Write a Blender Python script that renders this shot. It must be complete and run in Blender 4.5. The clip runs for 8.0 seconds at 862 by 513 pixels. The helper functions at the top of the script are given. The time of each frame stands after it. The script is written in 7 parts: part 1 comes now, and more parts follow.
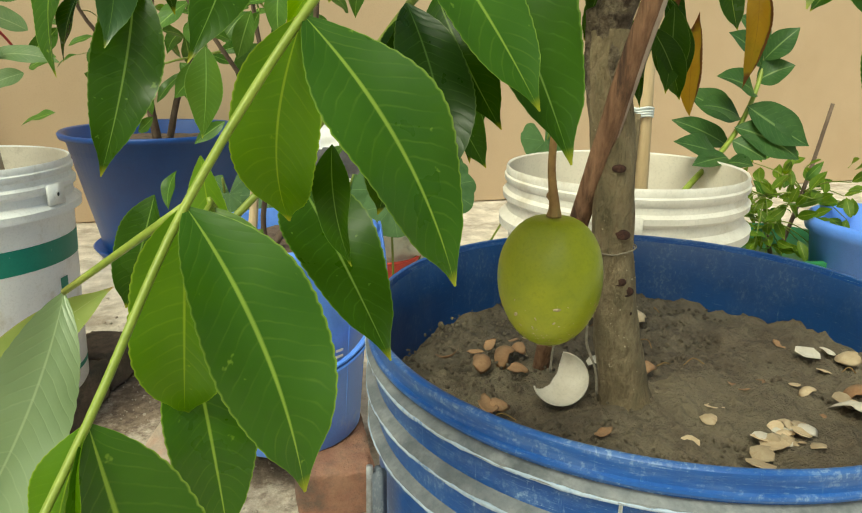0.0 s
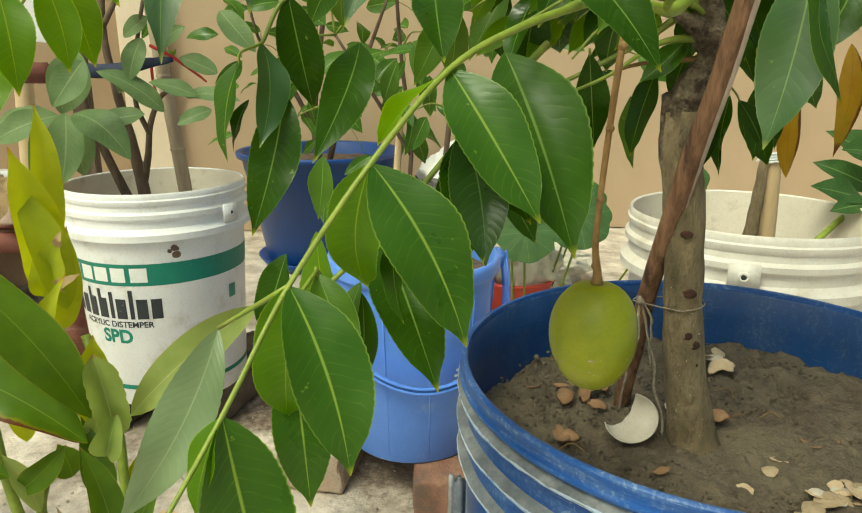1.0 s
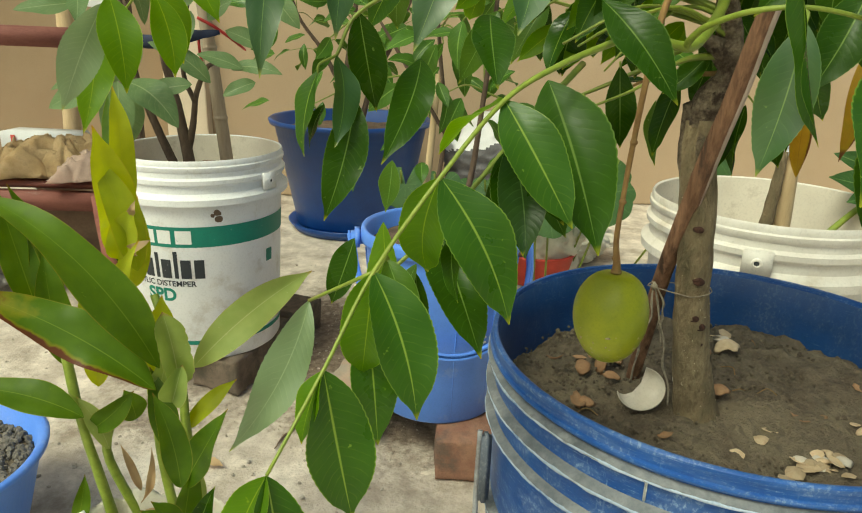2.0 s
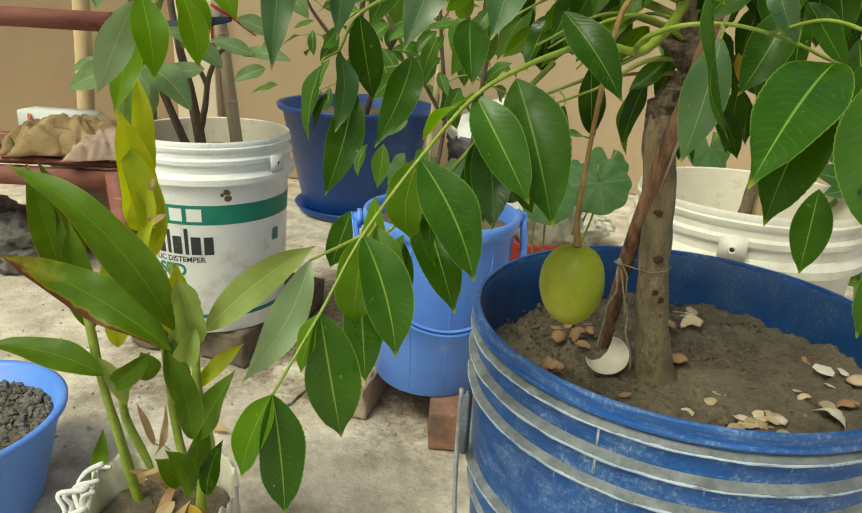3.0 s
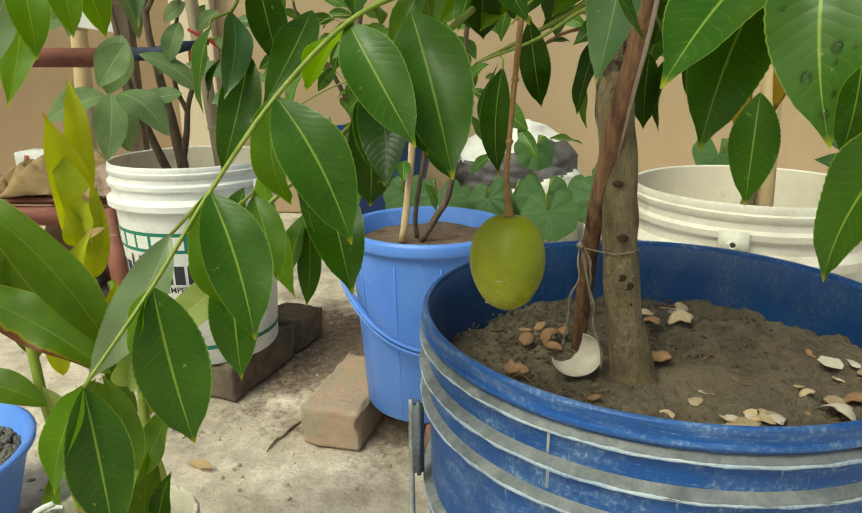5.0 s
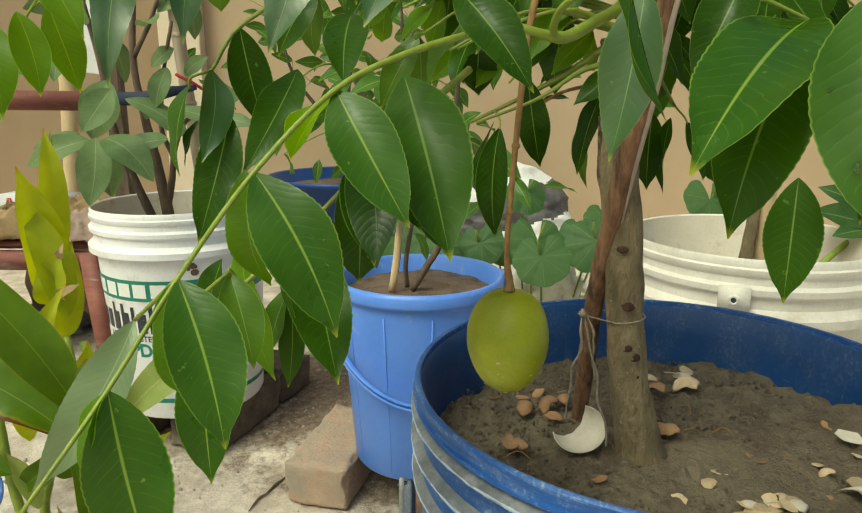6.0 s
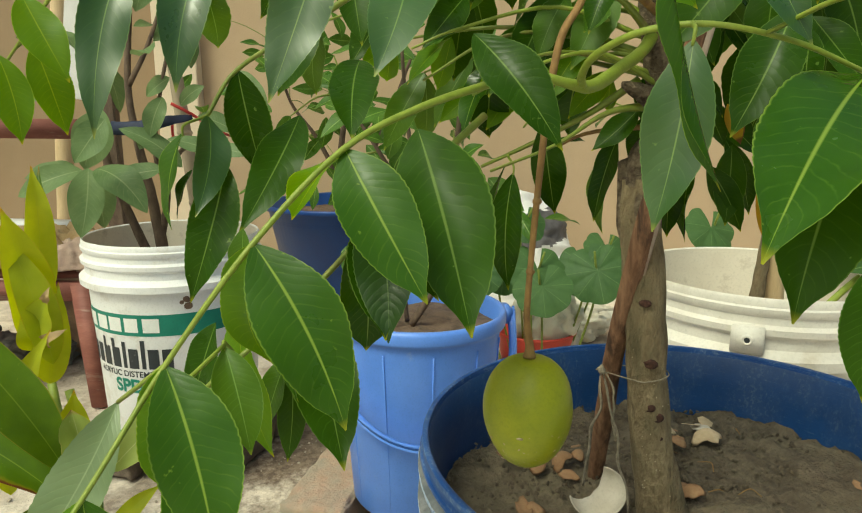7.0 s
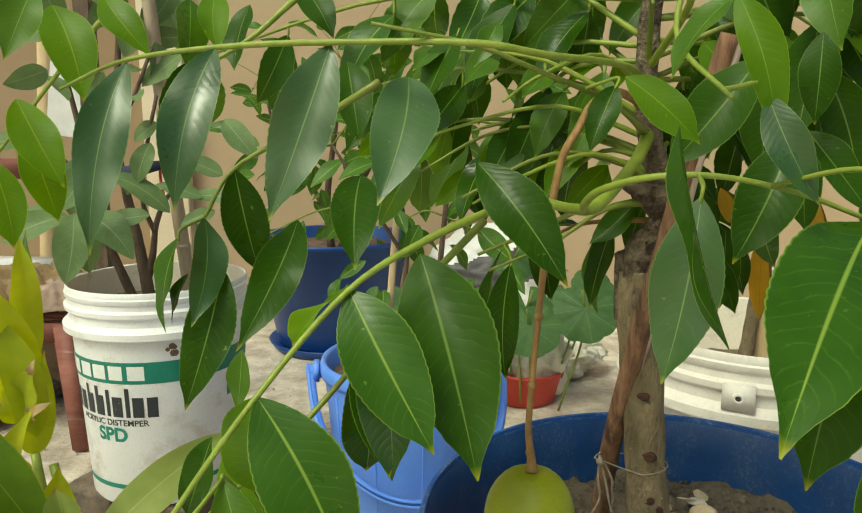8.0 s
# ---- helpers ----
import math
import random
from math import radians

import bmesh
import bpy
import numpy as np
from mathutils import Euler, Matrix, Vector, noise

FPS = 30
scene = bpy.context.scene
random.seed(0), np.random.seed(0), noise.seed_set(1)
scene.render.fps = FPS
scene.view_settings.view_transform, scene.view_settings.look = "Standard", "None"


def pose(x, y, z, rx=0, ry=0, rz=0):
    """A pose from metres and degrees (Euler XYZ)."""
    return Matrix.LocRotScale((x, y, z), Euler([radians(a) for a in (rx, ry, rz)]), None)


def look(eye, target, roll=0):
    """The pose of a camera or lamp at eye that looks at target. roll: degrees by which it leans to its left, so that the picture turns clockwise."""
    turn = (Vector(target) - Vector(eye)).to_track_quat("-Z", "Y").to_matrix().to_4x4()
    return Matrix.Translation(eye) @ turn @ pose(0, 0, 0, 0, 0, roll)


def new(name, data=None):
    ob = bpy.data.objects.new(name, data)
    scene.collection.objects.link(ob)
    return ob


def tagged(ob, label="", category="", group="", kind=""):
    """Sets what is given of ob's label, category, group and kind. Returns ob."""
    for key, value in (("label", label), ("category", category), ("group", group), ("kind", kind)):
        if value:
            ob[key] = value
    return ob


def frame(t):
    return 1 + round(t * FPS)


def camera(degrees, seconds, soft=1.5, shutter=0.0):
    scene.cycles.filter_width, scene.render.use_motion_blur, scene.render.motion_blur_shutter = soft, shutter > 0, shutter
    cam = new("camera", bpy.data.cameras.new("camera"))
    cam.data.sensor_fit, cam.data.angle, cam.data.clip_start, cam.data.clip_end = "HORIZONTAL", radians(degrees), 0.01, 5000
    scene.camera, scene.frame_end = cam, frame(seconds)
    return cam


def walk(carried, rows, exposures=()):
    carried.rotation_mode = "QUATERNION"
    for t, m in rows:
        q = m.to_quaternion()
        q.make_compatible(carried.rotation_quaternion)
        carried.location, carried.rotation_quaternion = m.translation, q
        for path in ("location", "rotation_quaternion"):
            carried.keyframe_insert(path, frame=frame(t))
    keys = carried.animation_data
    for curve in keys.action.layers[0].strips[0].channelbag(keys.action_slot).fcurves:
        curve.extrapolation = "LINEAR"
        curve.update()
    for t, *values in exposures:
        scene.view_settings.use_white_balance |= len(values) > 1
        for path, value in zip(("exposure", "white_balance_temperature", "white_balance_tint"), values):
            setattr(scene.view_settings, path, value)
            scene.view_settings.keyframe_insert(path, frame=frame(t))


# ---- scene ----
cam = camera(65.2, 8.0, soft=1.15)
PATH = [
    (0.0, -0.2364, -0.3302, 0.6247, 72.90, -0.52, -16.20),
    (0.5, -0.2118, -0.3585, 0.6340, 73.87, -0.08, -10.66),
    (1.0, -0.2147, -0.3927, 0.6600, 74.17, -0.24, -3.32),
    (1.5, -0.2275, -0.4134, 0.6745, 72.36, -1.43, -1.29),
    (1.7, -0.2285, -0.4226, 0.6770, 72.05, -1.45, -1.03),
    (2.8, -0.2398, -0.4964, 0.7102, 69.15, -3.36, -0.99),
    (3.0, -0.2201, -0.4995, 0.6955, 70.18, -2.85, -0.22),
    (3.5, -0.1713, -0.4945, 0.6649, 72.88, 0.99, -0.10),
    (4.0, -0.1542, -0.4968, 0.6609, 73.22, 0.60, 0.00),
    (4.2, -0.1548, -0.4909, 0.6554, 72.68, 0.24, 0.03),
    (5.3, -0.1562, -0.4378, 0.6465, 73.92, 0.32, 1.28),
    (5.5, -0.1575, -0.4294, 0.6519, 74.56, 0.10, 0.89),
    (6.0, -0.1583, -0.4198, 0.6577, 76.42, -0.05, 0.26),
    (6.5, -0.1603, -0.4056, 0.6624, 77.14, 0.13, -0.12),
    (7.0, -0.1665, -0.3902, 0.6696, 78.27, -0.11, -0.14),
    (7.2, -0.1700, -0.3876, 0.6689, 78.69, -0.66, -0.31),
    (7.5, -0.1754, -0.3759, 0.6766, 79.64, -1.18, -0.69),
    (8.0, -0.1732, -0.3801, 0.7080, 80.19, -0.32, -1.36),
]
walk(cam, [(t, pose(x, y, z, rx, ry, rz)) for t, x, y, z, rx, ry, rz in PATH], [(0.0, 0.05, 6650, -14), (0.5, 0.09, 6650, -14), (1.5, -0.13, 6650, -14), (4.0, -0.15, 6650, -14), (8.0, -0.16, 6650, -14)])

# ---- light ----
world = bpy.data.worlds.new("sky")
scene.world = world
world.use_nodes = True
sky = world.node_tree.nodes.new("ShaderNodeTexSky")
sky.sky_type, sky.sun_disc = "NISHITA", False
sky.sun_elevation, sky.sun_rotation = radians(52), radians(221)
sky.air_density, sky.dust_density, sky.ozone_density = 1.0, 7.0, 0.6
world.node_tree.links.new(sky.outputs[0], world.node_tree.nodes["Background"].inputs[0])
world.node_tree.nodes["Background"].inputs[1].default_value = 0.13
sun = bpy.data.lights.new("sun", "SUN")
sun.energy, sun.angle, sun.color = 1.9, radians(22), (1.0, 0.94, 0.84)
new("sun", sun).matrix_world = look((-1.9, -2.2, 4.0), (0, 0, 0))


# ---- materials ----
def rgb(c):
    return (c[0], c[1], c[2], 1.0)


def node(nt, kind, **inputs):
    n = nt.nodes.new(kind)
    for key, value in inputs.items():
        n.inputs[key.replace("_", " ")].default_value = value
    return n


def mixed(nt, factor, a, b):
    """Colour a to b by factor; each is a socket or a colour."""
    m = nt.nodes.new("ShaderNodeMix")
    m.data_type = "RGBA"
    for socket, value in ((m.inputs["Factor"], factor), (m.inputs[6], a), (m.inputs[7], b)):
        if hasattr(value, "is_linked"):
            nt.links.new(value, socket)
        else:
            socket.default_value = rgb(value) if isinstance(value, tuple) else value
    return m.outputs[2]


def ramp(nt, value, lo, hi):
    r = nt.nodes.new("ShaderNodeMapRange")
    r.inputs["From Min"].default_value, r.inputs["From Max"].default_value = lo, hi
    nt.links.new(value, r.inputs["Value"])
    return r.outputs["Result"]


def calc(nt, op, a, b=0.0, c=0.0):
    m = nt.nodes.new("ShaderNodeMath")
    m.operation = op
    for socket, value in zip(m.inputs, (a, b, c)):
        if hasattr(value, "is_linked"):
            nt.links.new(value, socket)
        else:
            socket.default_value = value
    return m.outputs[0]


def surface(name, a, b, scale=40.0, rough=0.6, bump=0.2, fine=400.0, stain=None, stain_scale=12.0, stain_lo=0.55, stain_hi=0.7,
            stretch=(1, 1, 1), metal=0.0, spec=0.5, depth=0.002, vary=0.0):
    """Two colours by grain, a third by stains, fine relief; sizes in cycles per metre."""
    m = bpy.data.materials.new(name)
    m.use_nodes = True
    nt = m.node_tree
    p = nt.nodes["Principled BSDF"]
    at = nt.nodes.new("ShaderNodeTexCoord").outputs["Object"]
    mp = nt.nodes.new("ShaderNodeMapping")
    mp.inputs["Scale"].default_value = stretch
    nt.links.new(at, mp.inputs["Vector"])
    at = mp.outputs[0]
    grain = node(nt, "ShaderNodeTexNoise", Scale=scale, Detail=6.0, Roughness=0.62)
    dust = node(nt, "ShaderNodeTexNoise", Scale=fine, Detail=4.0, Roughness=0.6)
    for n in (grain, dust):
        nt.links.new(at, n.inputs["Vector"])
    col = mixed(nt, ramp(nt, grain.outputs[0], 0.36, 0.64), a, b)
    col = mixed(nt, calc(nt, "MULTIPLY", ramp(nt, dust.outputs[0], 0.5, 0.75), 0.3), col, tuple(0.6 * v for v in a))
    if stain:
        blot = node(nt, "ShaderNodeTexNoise", Scale=stain_scale, Detail=9.0, Roughness=0.68)
        nt.links.new(at, blot.inputs["Vector"])
        col = mixed(nt, ramp(nt, blot.outputs[0], stain_lo, stain_hi), col, stain)
    if vary:
        info = nt.nodes.new("ShaderNodeObjectInfo")
        hsv = nt.nodes.new("ShaderNodeHueSaturation")
        nt.links.new(col, hsv.inputs["Color"])
        nt.links.new(calc(nt, "MULTIPLY_ADD", info.outputs["Random"], 2 * vary, 1 - vary), hsv.inputs["Value"])
        col = hsv.outputs[0]
    nt.links.new(col, p.inputs["Base Color"])
    nt.links.new(calc(nt, "MULTIPLY_ADD", grain.outputs[0], 0.25, rough - 0.12), p.inputs["Roughness"])
    p.inputs["Metallic"].default_value = metal
    p.inputs["Specular IOR Level"].default_value = spec
    if bump:
        height = calc(nt, "ADD", calc(nt, "MULTIPLY", grain.outputs[0], 1.0), calc(nt, "MULTIPLY", dust.outputs[0], 0.35))
        bp = node(nt, "ShaderNodeBump", Strength=bump, Distance=depth)
        nt.links.new(height, bp.inputs["Height"])
        nt.links.new(bp.outputs[0], p.inputs["Normal"])
    return m


def foliage(name, dark, light, rib, veins=14.0, vein_tilt=0.35, gloss=0.35, edge=None, tip=None, through_light=0.3, rib_width=0.020, vein_show=0.18, relief=0.08, burn=None, spec=0.30):
    """A leaf: u runs across the blade, v along it; midrib, side veins, rim and tip tints, light passing through."""
    m = bpy.data.materials.new(name)
    m.use_nodes = True
    nt = m.node_tree
    p = nt.nodes["Principled BSDF"]
    uv = nt.nodes.new("ShaderNodeUVMap")
    sep = nt.nodes.new("ShaderNodeSeparateXYZ")
    nt.links.new(uv.outputs[0], sep.inputs[0])
    across = calc(nt, "ABSOLUTE", calc(nt, "MULTIPLY_ADD", sep.outputs[0], 2.0, -1.0))
    along = sep.outputs[1]
    info = nt.nodes.new("ShaderNodeObjectInfo").outputs["Random"]
    at = nt.nodes.new("ShaderNodeTexCoord").outputs["Object"]
    blot = node(nt, "ShaderNodeTexNoise", Scale=60.0, Detail=4.0)
    speck = node(nt, "ShaderNodeTexNoise", Scale=260.0, Detail=3.0)
    swell = node(nt, "ShaderNodeTexNoise", Scale=48.0, Detail=1.0)
    for n in (blot, speck, swell):
        nt.links.new(at, n.inputs["Vector"])
    col = mixed(nt, calc(nt, "MULTIPLY_ADD", info, 0.6, calc(nt, "MULTIPLY", ramp(nt, blot.outputs[0], 0.35, 0.65), 0.4)), dark, light)
    stray = node(nt, "ShaderNodeTexNoise", Scale=150.0, Detail=2.0)
    nt.links.new(at, stray.inputs["Vector"])
    reach = calc(nt, "MULTIPLY", calc(nt, "POWER", across, 1.25), vein_tilt / 4)
    phase = calc(nt, "FRACT", calc(nt, "ADD", calc(nt, "MULTIPLY", calc(nt, "SUBTRACT", along, reach), veins),
                                   calc(nt, "ADD", calc(nt, "MULTIPLY", blot.outputs[0], 1.3), calc(nt, "MULTIPLY", stray.outputs[0], 0.45))))
    crest = calc(nt, "ABSOLUTE", calc(nt, "SUBTRACT", phase, 0.5))
    vein = calc(nt, "SUBTRACT", 1.0, ramp(nt, crest, 0.015, 0.095))
    vein = calc(nt, "MULTIPLY", vein, calc(nt, "MULTIPLY", calc(nt, "MULTIPLY_ADD", ramp(nt, stray.outputs[0], 0.40, 0.60), 0.75, 0.25), calc(nt, "SUBTRACT", 1.0, ramp(nt, across, 0.62, 0.98))))
    col = mixed(nt, calc(nt, "MULTIPLY", vein, vein_show), col, rib)
    mid = calc(nt, "SUBTRACT", 1.0, ramp(nt, calc(nt, "ADD", across, calc(nt, "MULTIPLY", along, 0.02)), rib_width, rib_width * 2.2))
    col = mixed(nt, calc(nt, "MULTIPLY", mid, 0.75), col, rib)
    col = mixed(nt, calc(nt, "MULTIPLY", ramp(nt, speck.outputs[0], 0.71, 0.76), 0.5), col, rib)
    if edge:
        col = mixed(nt, calc(nt, "MULTIPLY", ramp(nt, across, 0.955, 0.985), 0.6), col, edge)
    if tip:
        col = mixed(nt, calc(nt, "MULTIPLY", ramp(nt, along, 0.945, 1.0), 0.8), col, tip)
    if burn:
        rim = calc(nt, "MULTIPLY_ADD", blot.outputs[0], 0.5, calc(nt, "MAXIMUM", calc(nt, "MULTIPLY_ADD", sep.outputs[0], 1.9, -0.98), calc(nt, "MULTIPLY", along, 0.84)))
        col = mixed(nt, calc(nt, "MULTIPLY", ramp(nt, rim, 0.82, 0.98), 0.7), col, (0.30, 0.25, 0.02))
        col = mixed(nt, ramp(nt, rim, 0.94, 1.02), col, burn)
    nt.links.new(col, p.inputs["Base Color"])
    nt.links.new(calc(nt, "ADD", calc(nt, "MULTIPLY_ADD", blot.outputs[0], 0.3, gloss - 0.20), calc(nt, "MULTIPLY", info, 0.18)), p.inputs["Roughness"])
    p.inputs["Specular IOR Level"].default_value = spec
    pillow = calc(nt, "POWER", calc(nt, "MULTIPLY", crest, 2.0), 0.45)
    height = calc(nt, "ADD", calc(nt, "MULTIPLY", pillow, relief), calc(nt, "MULTIPLY_ADD", speck.outputs[0], 0.10, calc(nt, "MULTIPLY", swell.outputs[0], 1.5)))
    bp = node(nt, "ShaderNodeBump", Strength=0.5, Distance=0.0014)
    nt.links.new(height, bp.inputs["Height"])
    nt.links.new(bp.outputs[0], p.inputs["Normal"])
    back = nt.nodes.new("ShaderNodeBsdfTranslucent")
    glow = nt.nodes.new("ShaderNodeHueSaturation")
    glow.inputs["Hue"].default_value, glow.inputs["Saturation"].default_value, glow.inputs["Value"].default_value = 0.480, 1.12, 1.9
    nt.links.new(col, glow.inputs["Color"])
    nt.links.new(glow.outputs[0], back.inputs["Color"])
    mix = nt.nodes.new("ShaderNodeMixShader")
    mix.inputs[0].default_value = through_light
    nt.links.new(p.outputs[0], mix.inputs[1])
    nt.links.new(back.outputs[0], mix.inputs[2])
    nt.links.new(mix.outputs[0], nt.nodes["Material Output"].inputs["Surface"])
    return m


M_FLOOR = surface("concrete", (0.47, 0.40, 0.325), (0.77, 0.69, 0.595), 13, 0.92, 1.0, 130, (0.25, 0.195, 0.145), 5.5, 0.50, 0.70, depth=0.009)


def spill(m, spots, dark, light):
    """Loose earth trodden into a floor: soft-edged patches (x, y, half widths), broken up by grain."""
    nt = m.node_tree
    p = nt.nodes["Principled BSDF"]
    col = p.inputs["Base Color"].links[0].from_socket
    at = nt.nodes.new("ShaderNodeTexCoord").outputs["Object"]
    patch = node(nt, "ShaderNodeTexNoise", Scale=9.0, Detail=7.0, Roughness=0.66)
    grain = node(nt, "ShaderNodeTexNoise", Scale=70.0, Detail=6.0, Roughness=0.7)
    for n in (patch, grain):
        nt.links.new(at, n.inputs["Vector"])
    earth = mixed(nt, ramp(nt, grain.outputs[0], 0.38, 0.62), dark, light)
    for x, y, w, d, much in spots:
        mp = nt.nodes.new("ShaderNodeMapping")
        mp.inputs["Location"].default_value, mp.inputs["Scale"].default_value = (-x / w, -y / d, 0), (1 / w, 1 / d, 0)
        nt.links.new(at, mp.inputs["Vector"])
        size = nt.nodes.new("ShaderNodeVectorMath")
        size.operation = "LENGTH"
        nt.links.new(mp.outputs[0], size.inputs[0])
        edge = calc(nt, "ADD", size.outputs["Value"], calc(nt, "ADD", calc(nt, "MULTIPLY_ADD", patch.outputs[0], 2.2, -1.1), calc(nt, "MULTIPLY_ADD", grain.outputs[0], 0.9, -0.45)))
        col = mixed(nt, calc(nt, "MULTIPLY", calc(nt, "SUBTRACT", 1.0, ramp(nt, edge, 0.55, 1.15)), much), col, earth)
    nt.links.new(col, p.inputs["Base Color"])


spill(M_FLOOR, ((-0.42, 0.98, 0.20, 0.30, 0.95), (-0.20, 0.76, 0.16, 0.26, 0.9), (-0.66, 0.90, 0.22, 0.30, 0.7), (-0.55, 0.60, 0.22, 0.12, 0.25), (-0.30, 0.38, 0.25, 0.10, 0.3)), (0.115, 0.078, 0.055), (0.25, 0.190, 0.140))
M_WALL = surface("cream_wall", (0.455, 0.332, 0.212), (0.495, 0.366, 0.240), 3, 0.85, 0.15, 220, (0.47, 0.345, 0.225), 1.6, 0.5, 0.75)
# wall cream darkened to brown, the shade of the recess put into the colour
M_WALL_BROWN = surface("shaded_wall", (0.28, 0.195, 0.115), (0.33, 0.235, 0.145), 3, 0.85, 0.15, 220, (0.30, 0.20, 0.12), 1.6, 0.5, 0.75)
# wall cream made paler, the light on the pier put into the colour
M_WALL_PALE = surface("lit_wall", (0.70, 0.58, 0.43), (0.74, 0.62, 0.47), 3, 0.85, 0.15, 220, (0.62, 0.5, 0.36), 1.6, 0.5, 0.75)


def scuffed(name, a, b, pale, amount, streak, rough=0.42):
    """Plastic with powdery scuffs in ragged patches and fine scratches."""
    m = surface(name, a, b, 18, rough, 0.12, 420)
    nt = m.node_tree
    p = nt.nodes["Principled BSDF"]
    base = p.inputs["Base Color"].links[0].from_socket
    at = nt.nodes.new("ShaderNodeTexCoord").outputs["Object"]
    masks = []
    for scale, stretch, lo, hi in ((26, (1, 1, streak), 0.46, 0.66), (380, (1, 1, 0.7), 0.51, 0.58), (70, (1, 1, 16.0), 0.57, 0.64), (130, (1.6, 1.6, 0.10), 0.61, 0.67)):
        mp = nt.nodes.new("ShaderNodeMapping")
        mp.inputs["Scale"].default_value = stretch
        nt.links.new(at, mp.inputs["Vector"])
        n = node(nt, "ShaderNodeTexNoise", Scale=float(scale), Detail=8.0, Roughness=0.7)
        nt.links.new(mp.outputs[0], n.inputs["Vector"])
        masks.append(ramp(nt, n.outputs[0], lo, hi))
    powder = calc(nt, "MULTIPLY", masks[0], calc(nt, "MULTIPLY_ADD", masks[1], 0.75, 0.25))
    scratch = calc(nt, "MULTIPLY", calc(nt, "MAXIMUM", masks[2], masks[3]), calc(nt, "MULTIPLY_ADD", masks[1], 0.7, 0.25))
    mask = calc(nt, "MULTIPLY", calc(nt, "MAXIMUM", powder, scratch), amount)
    nt.links.new(mixed(nt, mask, base, pale), p.inputs["Base Color"])
    nt.links.new(calc(nt, "MULTIPLY_ADD", mask, 0.4, rough), p.inputs["Roughness"])
    return m


M_BLUE = scuffed("blue_plastic", (0.002, 0.054, 0.245), (0.004, 0.077, 0.325), (0.34, 0.47, 0.64), 0.72, 2.5)
# the pail's blue made darker, for the shade inside it
M_BLUE_IN = scuffed("blue_plastic_shaded_inside", (0.004, 0.042, 0.165), (0.007, 0.056, 0.205), (0.20, 0.25, 0.30), 0.40, 0.7, 0.5)
M_BLUE_RIM = scuffed("blue_rim", (0.005, 0.064, 0.28), (0.010, 0.090, 0.36), (0.42, 0.54, 0.66), 0.5, 9.0)
M_RUBBED = scuffed("rubbed_edge", (0.34, 0.42, 0.53), (0.50, 0.58, 0.69), (0.05, 0.15, 0.38), 0.95, 0.6, 0.7)
M_LEVER = scuffed("grey_blue_lever", (0.06, 0.075, 0.105), (0.10, 0.12, 0.16), (0.36, 0.38, 0.40), 0.6, 0.4, 0.6)
M_DUST = surface("dusty_ridge", (0.150, 0.163, 0.182), (0.265, 0.272, 0.280), 60, 0.92, 0.5, 500, (0.11, 0.12, 0.13), 34, 0.52, 0.68, stretch=(1, 1, 1))
M_DARKBLUE = surface("navy_plastic", (0.006, 0.047, 0.225), (0.009, 0.062, 0.275), 12, 0.38, 0.05, 300, (0.07, 0.11, 0.20), 14, 0.62, 0.8)
M_LIGHT = surface("sky_blue_plastic", (0.105, 0.255, 0.80), (0.135, 0.295, 0.86), 14, 0.38, 0.06, 350, (0.40, 0.50, 0.75), 16, 0.60, 0.85)
M_WHITE = surface("white_plastic", (0.79, 0.785, 0.785), (0.84, 0.835, 0.83), 14, 0.45, 0.08, 300, (0.50, 0.44, 0.35), 17, 0.54, 0.78)
M_WHITE_AGED = surface("aged_white_plastic", (0.67, 0.625, 0.550), (0.78, 0.735, 0.665), 22, 0.5, 0.1, 300, (0.50, 0.43, 0.32), 13, 0.53, 0.74)
M_IVORY = surface("ivory_plastic", (0.76, 0.69, 0.575), (0.82, 0.755, 0.64), 20, 0.5, 0.08, 300, (0.42, 0.34, 0.24), 20, 0.57, 0.78)
M_GREENBAND = surface("green_print", (0.015, 0.19, 0.13), (0.02, 0.22, 0.15), 30, 0.5, 0.05, 300, (0.6, 0.62, 0.58), 60, 0.68, 0.74)
M_PRINT_WHITE = surface("white_print", (0.75, 0.76, 0.73), (0.80, 0.80, 0.77), 60, 0.5, 0.0, 400, (0.05, 0.22, 0.16), 90, 0.66, 0.74)
M_PRINT_BLACK = surface("black_print", (0.02, 0.025, 0.03), (0.03, 0.035, 0.04), 60, 0.5, 0.0, 400, (0.5, 0.5, 0.48), 110, 0.63, 0.72)
M_SOIL = surface("grey_soil", (0.088, 0.066, 0.044), (0.172, 0.133, 0.091), 62, 0.95, 1.0, 420, (0.186, 0.150, 0.100), 9, 0.45, 0.62, depth=0.007)
M_SOIL_DARK = surface("brown_soil", (0.13, 0.085, 0.06), (0.19, 0.13, 0.09), 40, 0.95, 0.9, 300, (0.07, 0.05, 0.035), 25, 0.5, 0.66, depth=0.004)
M_BARK = surface("grey_green_bark", (0.180, 0.130, 0.071), (0.335, 0.262, 0.156), 240, 0.88, 1.0, 800, (0.115, 0.092, 0.048), 60, 0.50, 0.66, stretch=(1, 1, 0.45), depth=0.0042)
M_BARK_UPPER = surface("brown_bark", (0.115, 0.078, 0.048), (0.31, 0.245, 0.165), 150, 0.9, 1.0, 520, (0.060, 0.036, 0.022), 85, 0.5, 0.62, depth=0.012)
M_BRICK_RED = surface("red_brick", (0.22, 0.10, 0.065), (0.33, 0.18, 0.12), 24, 0.92, 0.9, 260, (0.15, 0.10, 0.075), 15, 0.46, 0.6, depth=0.006)
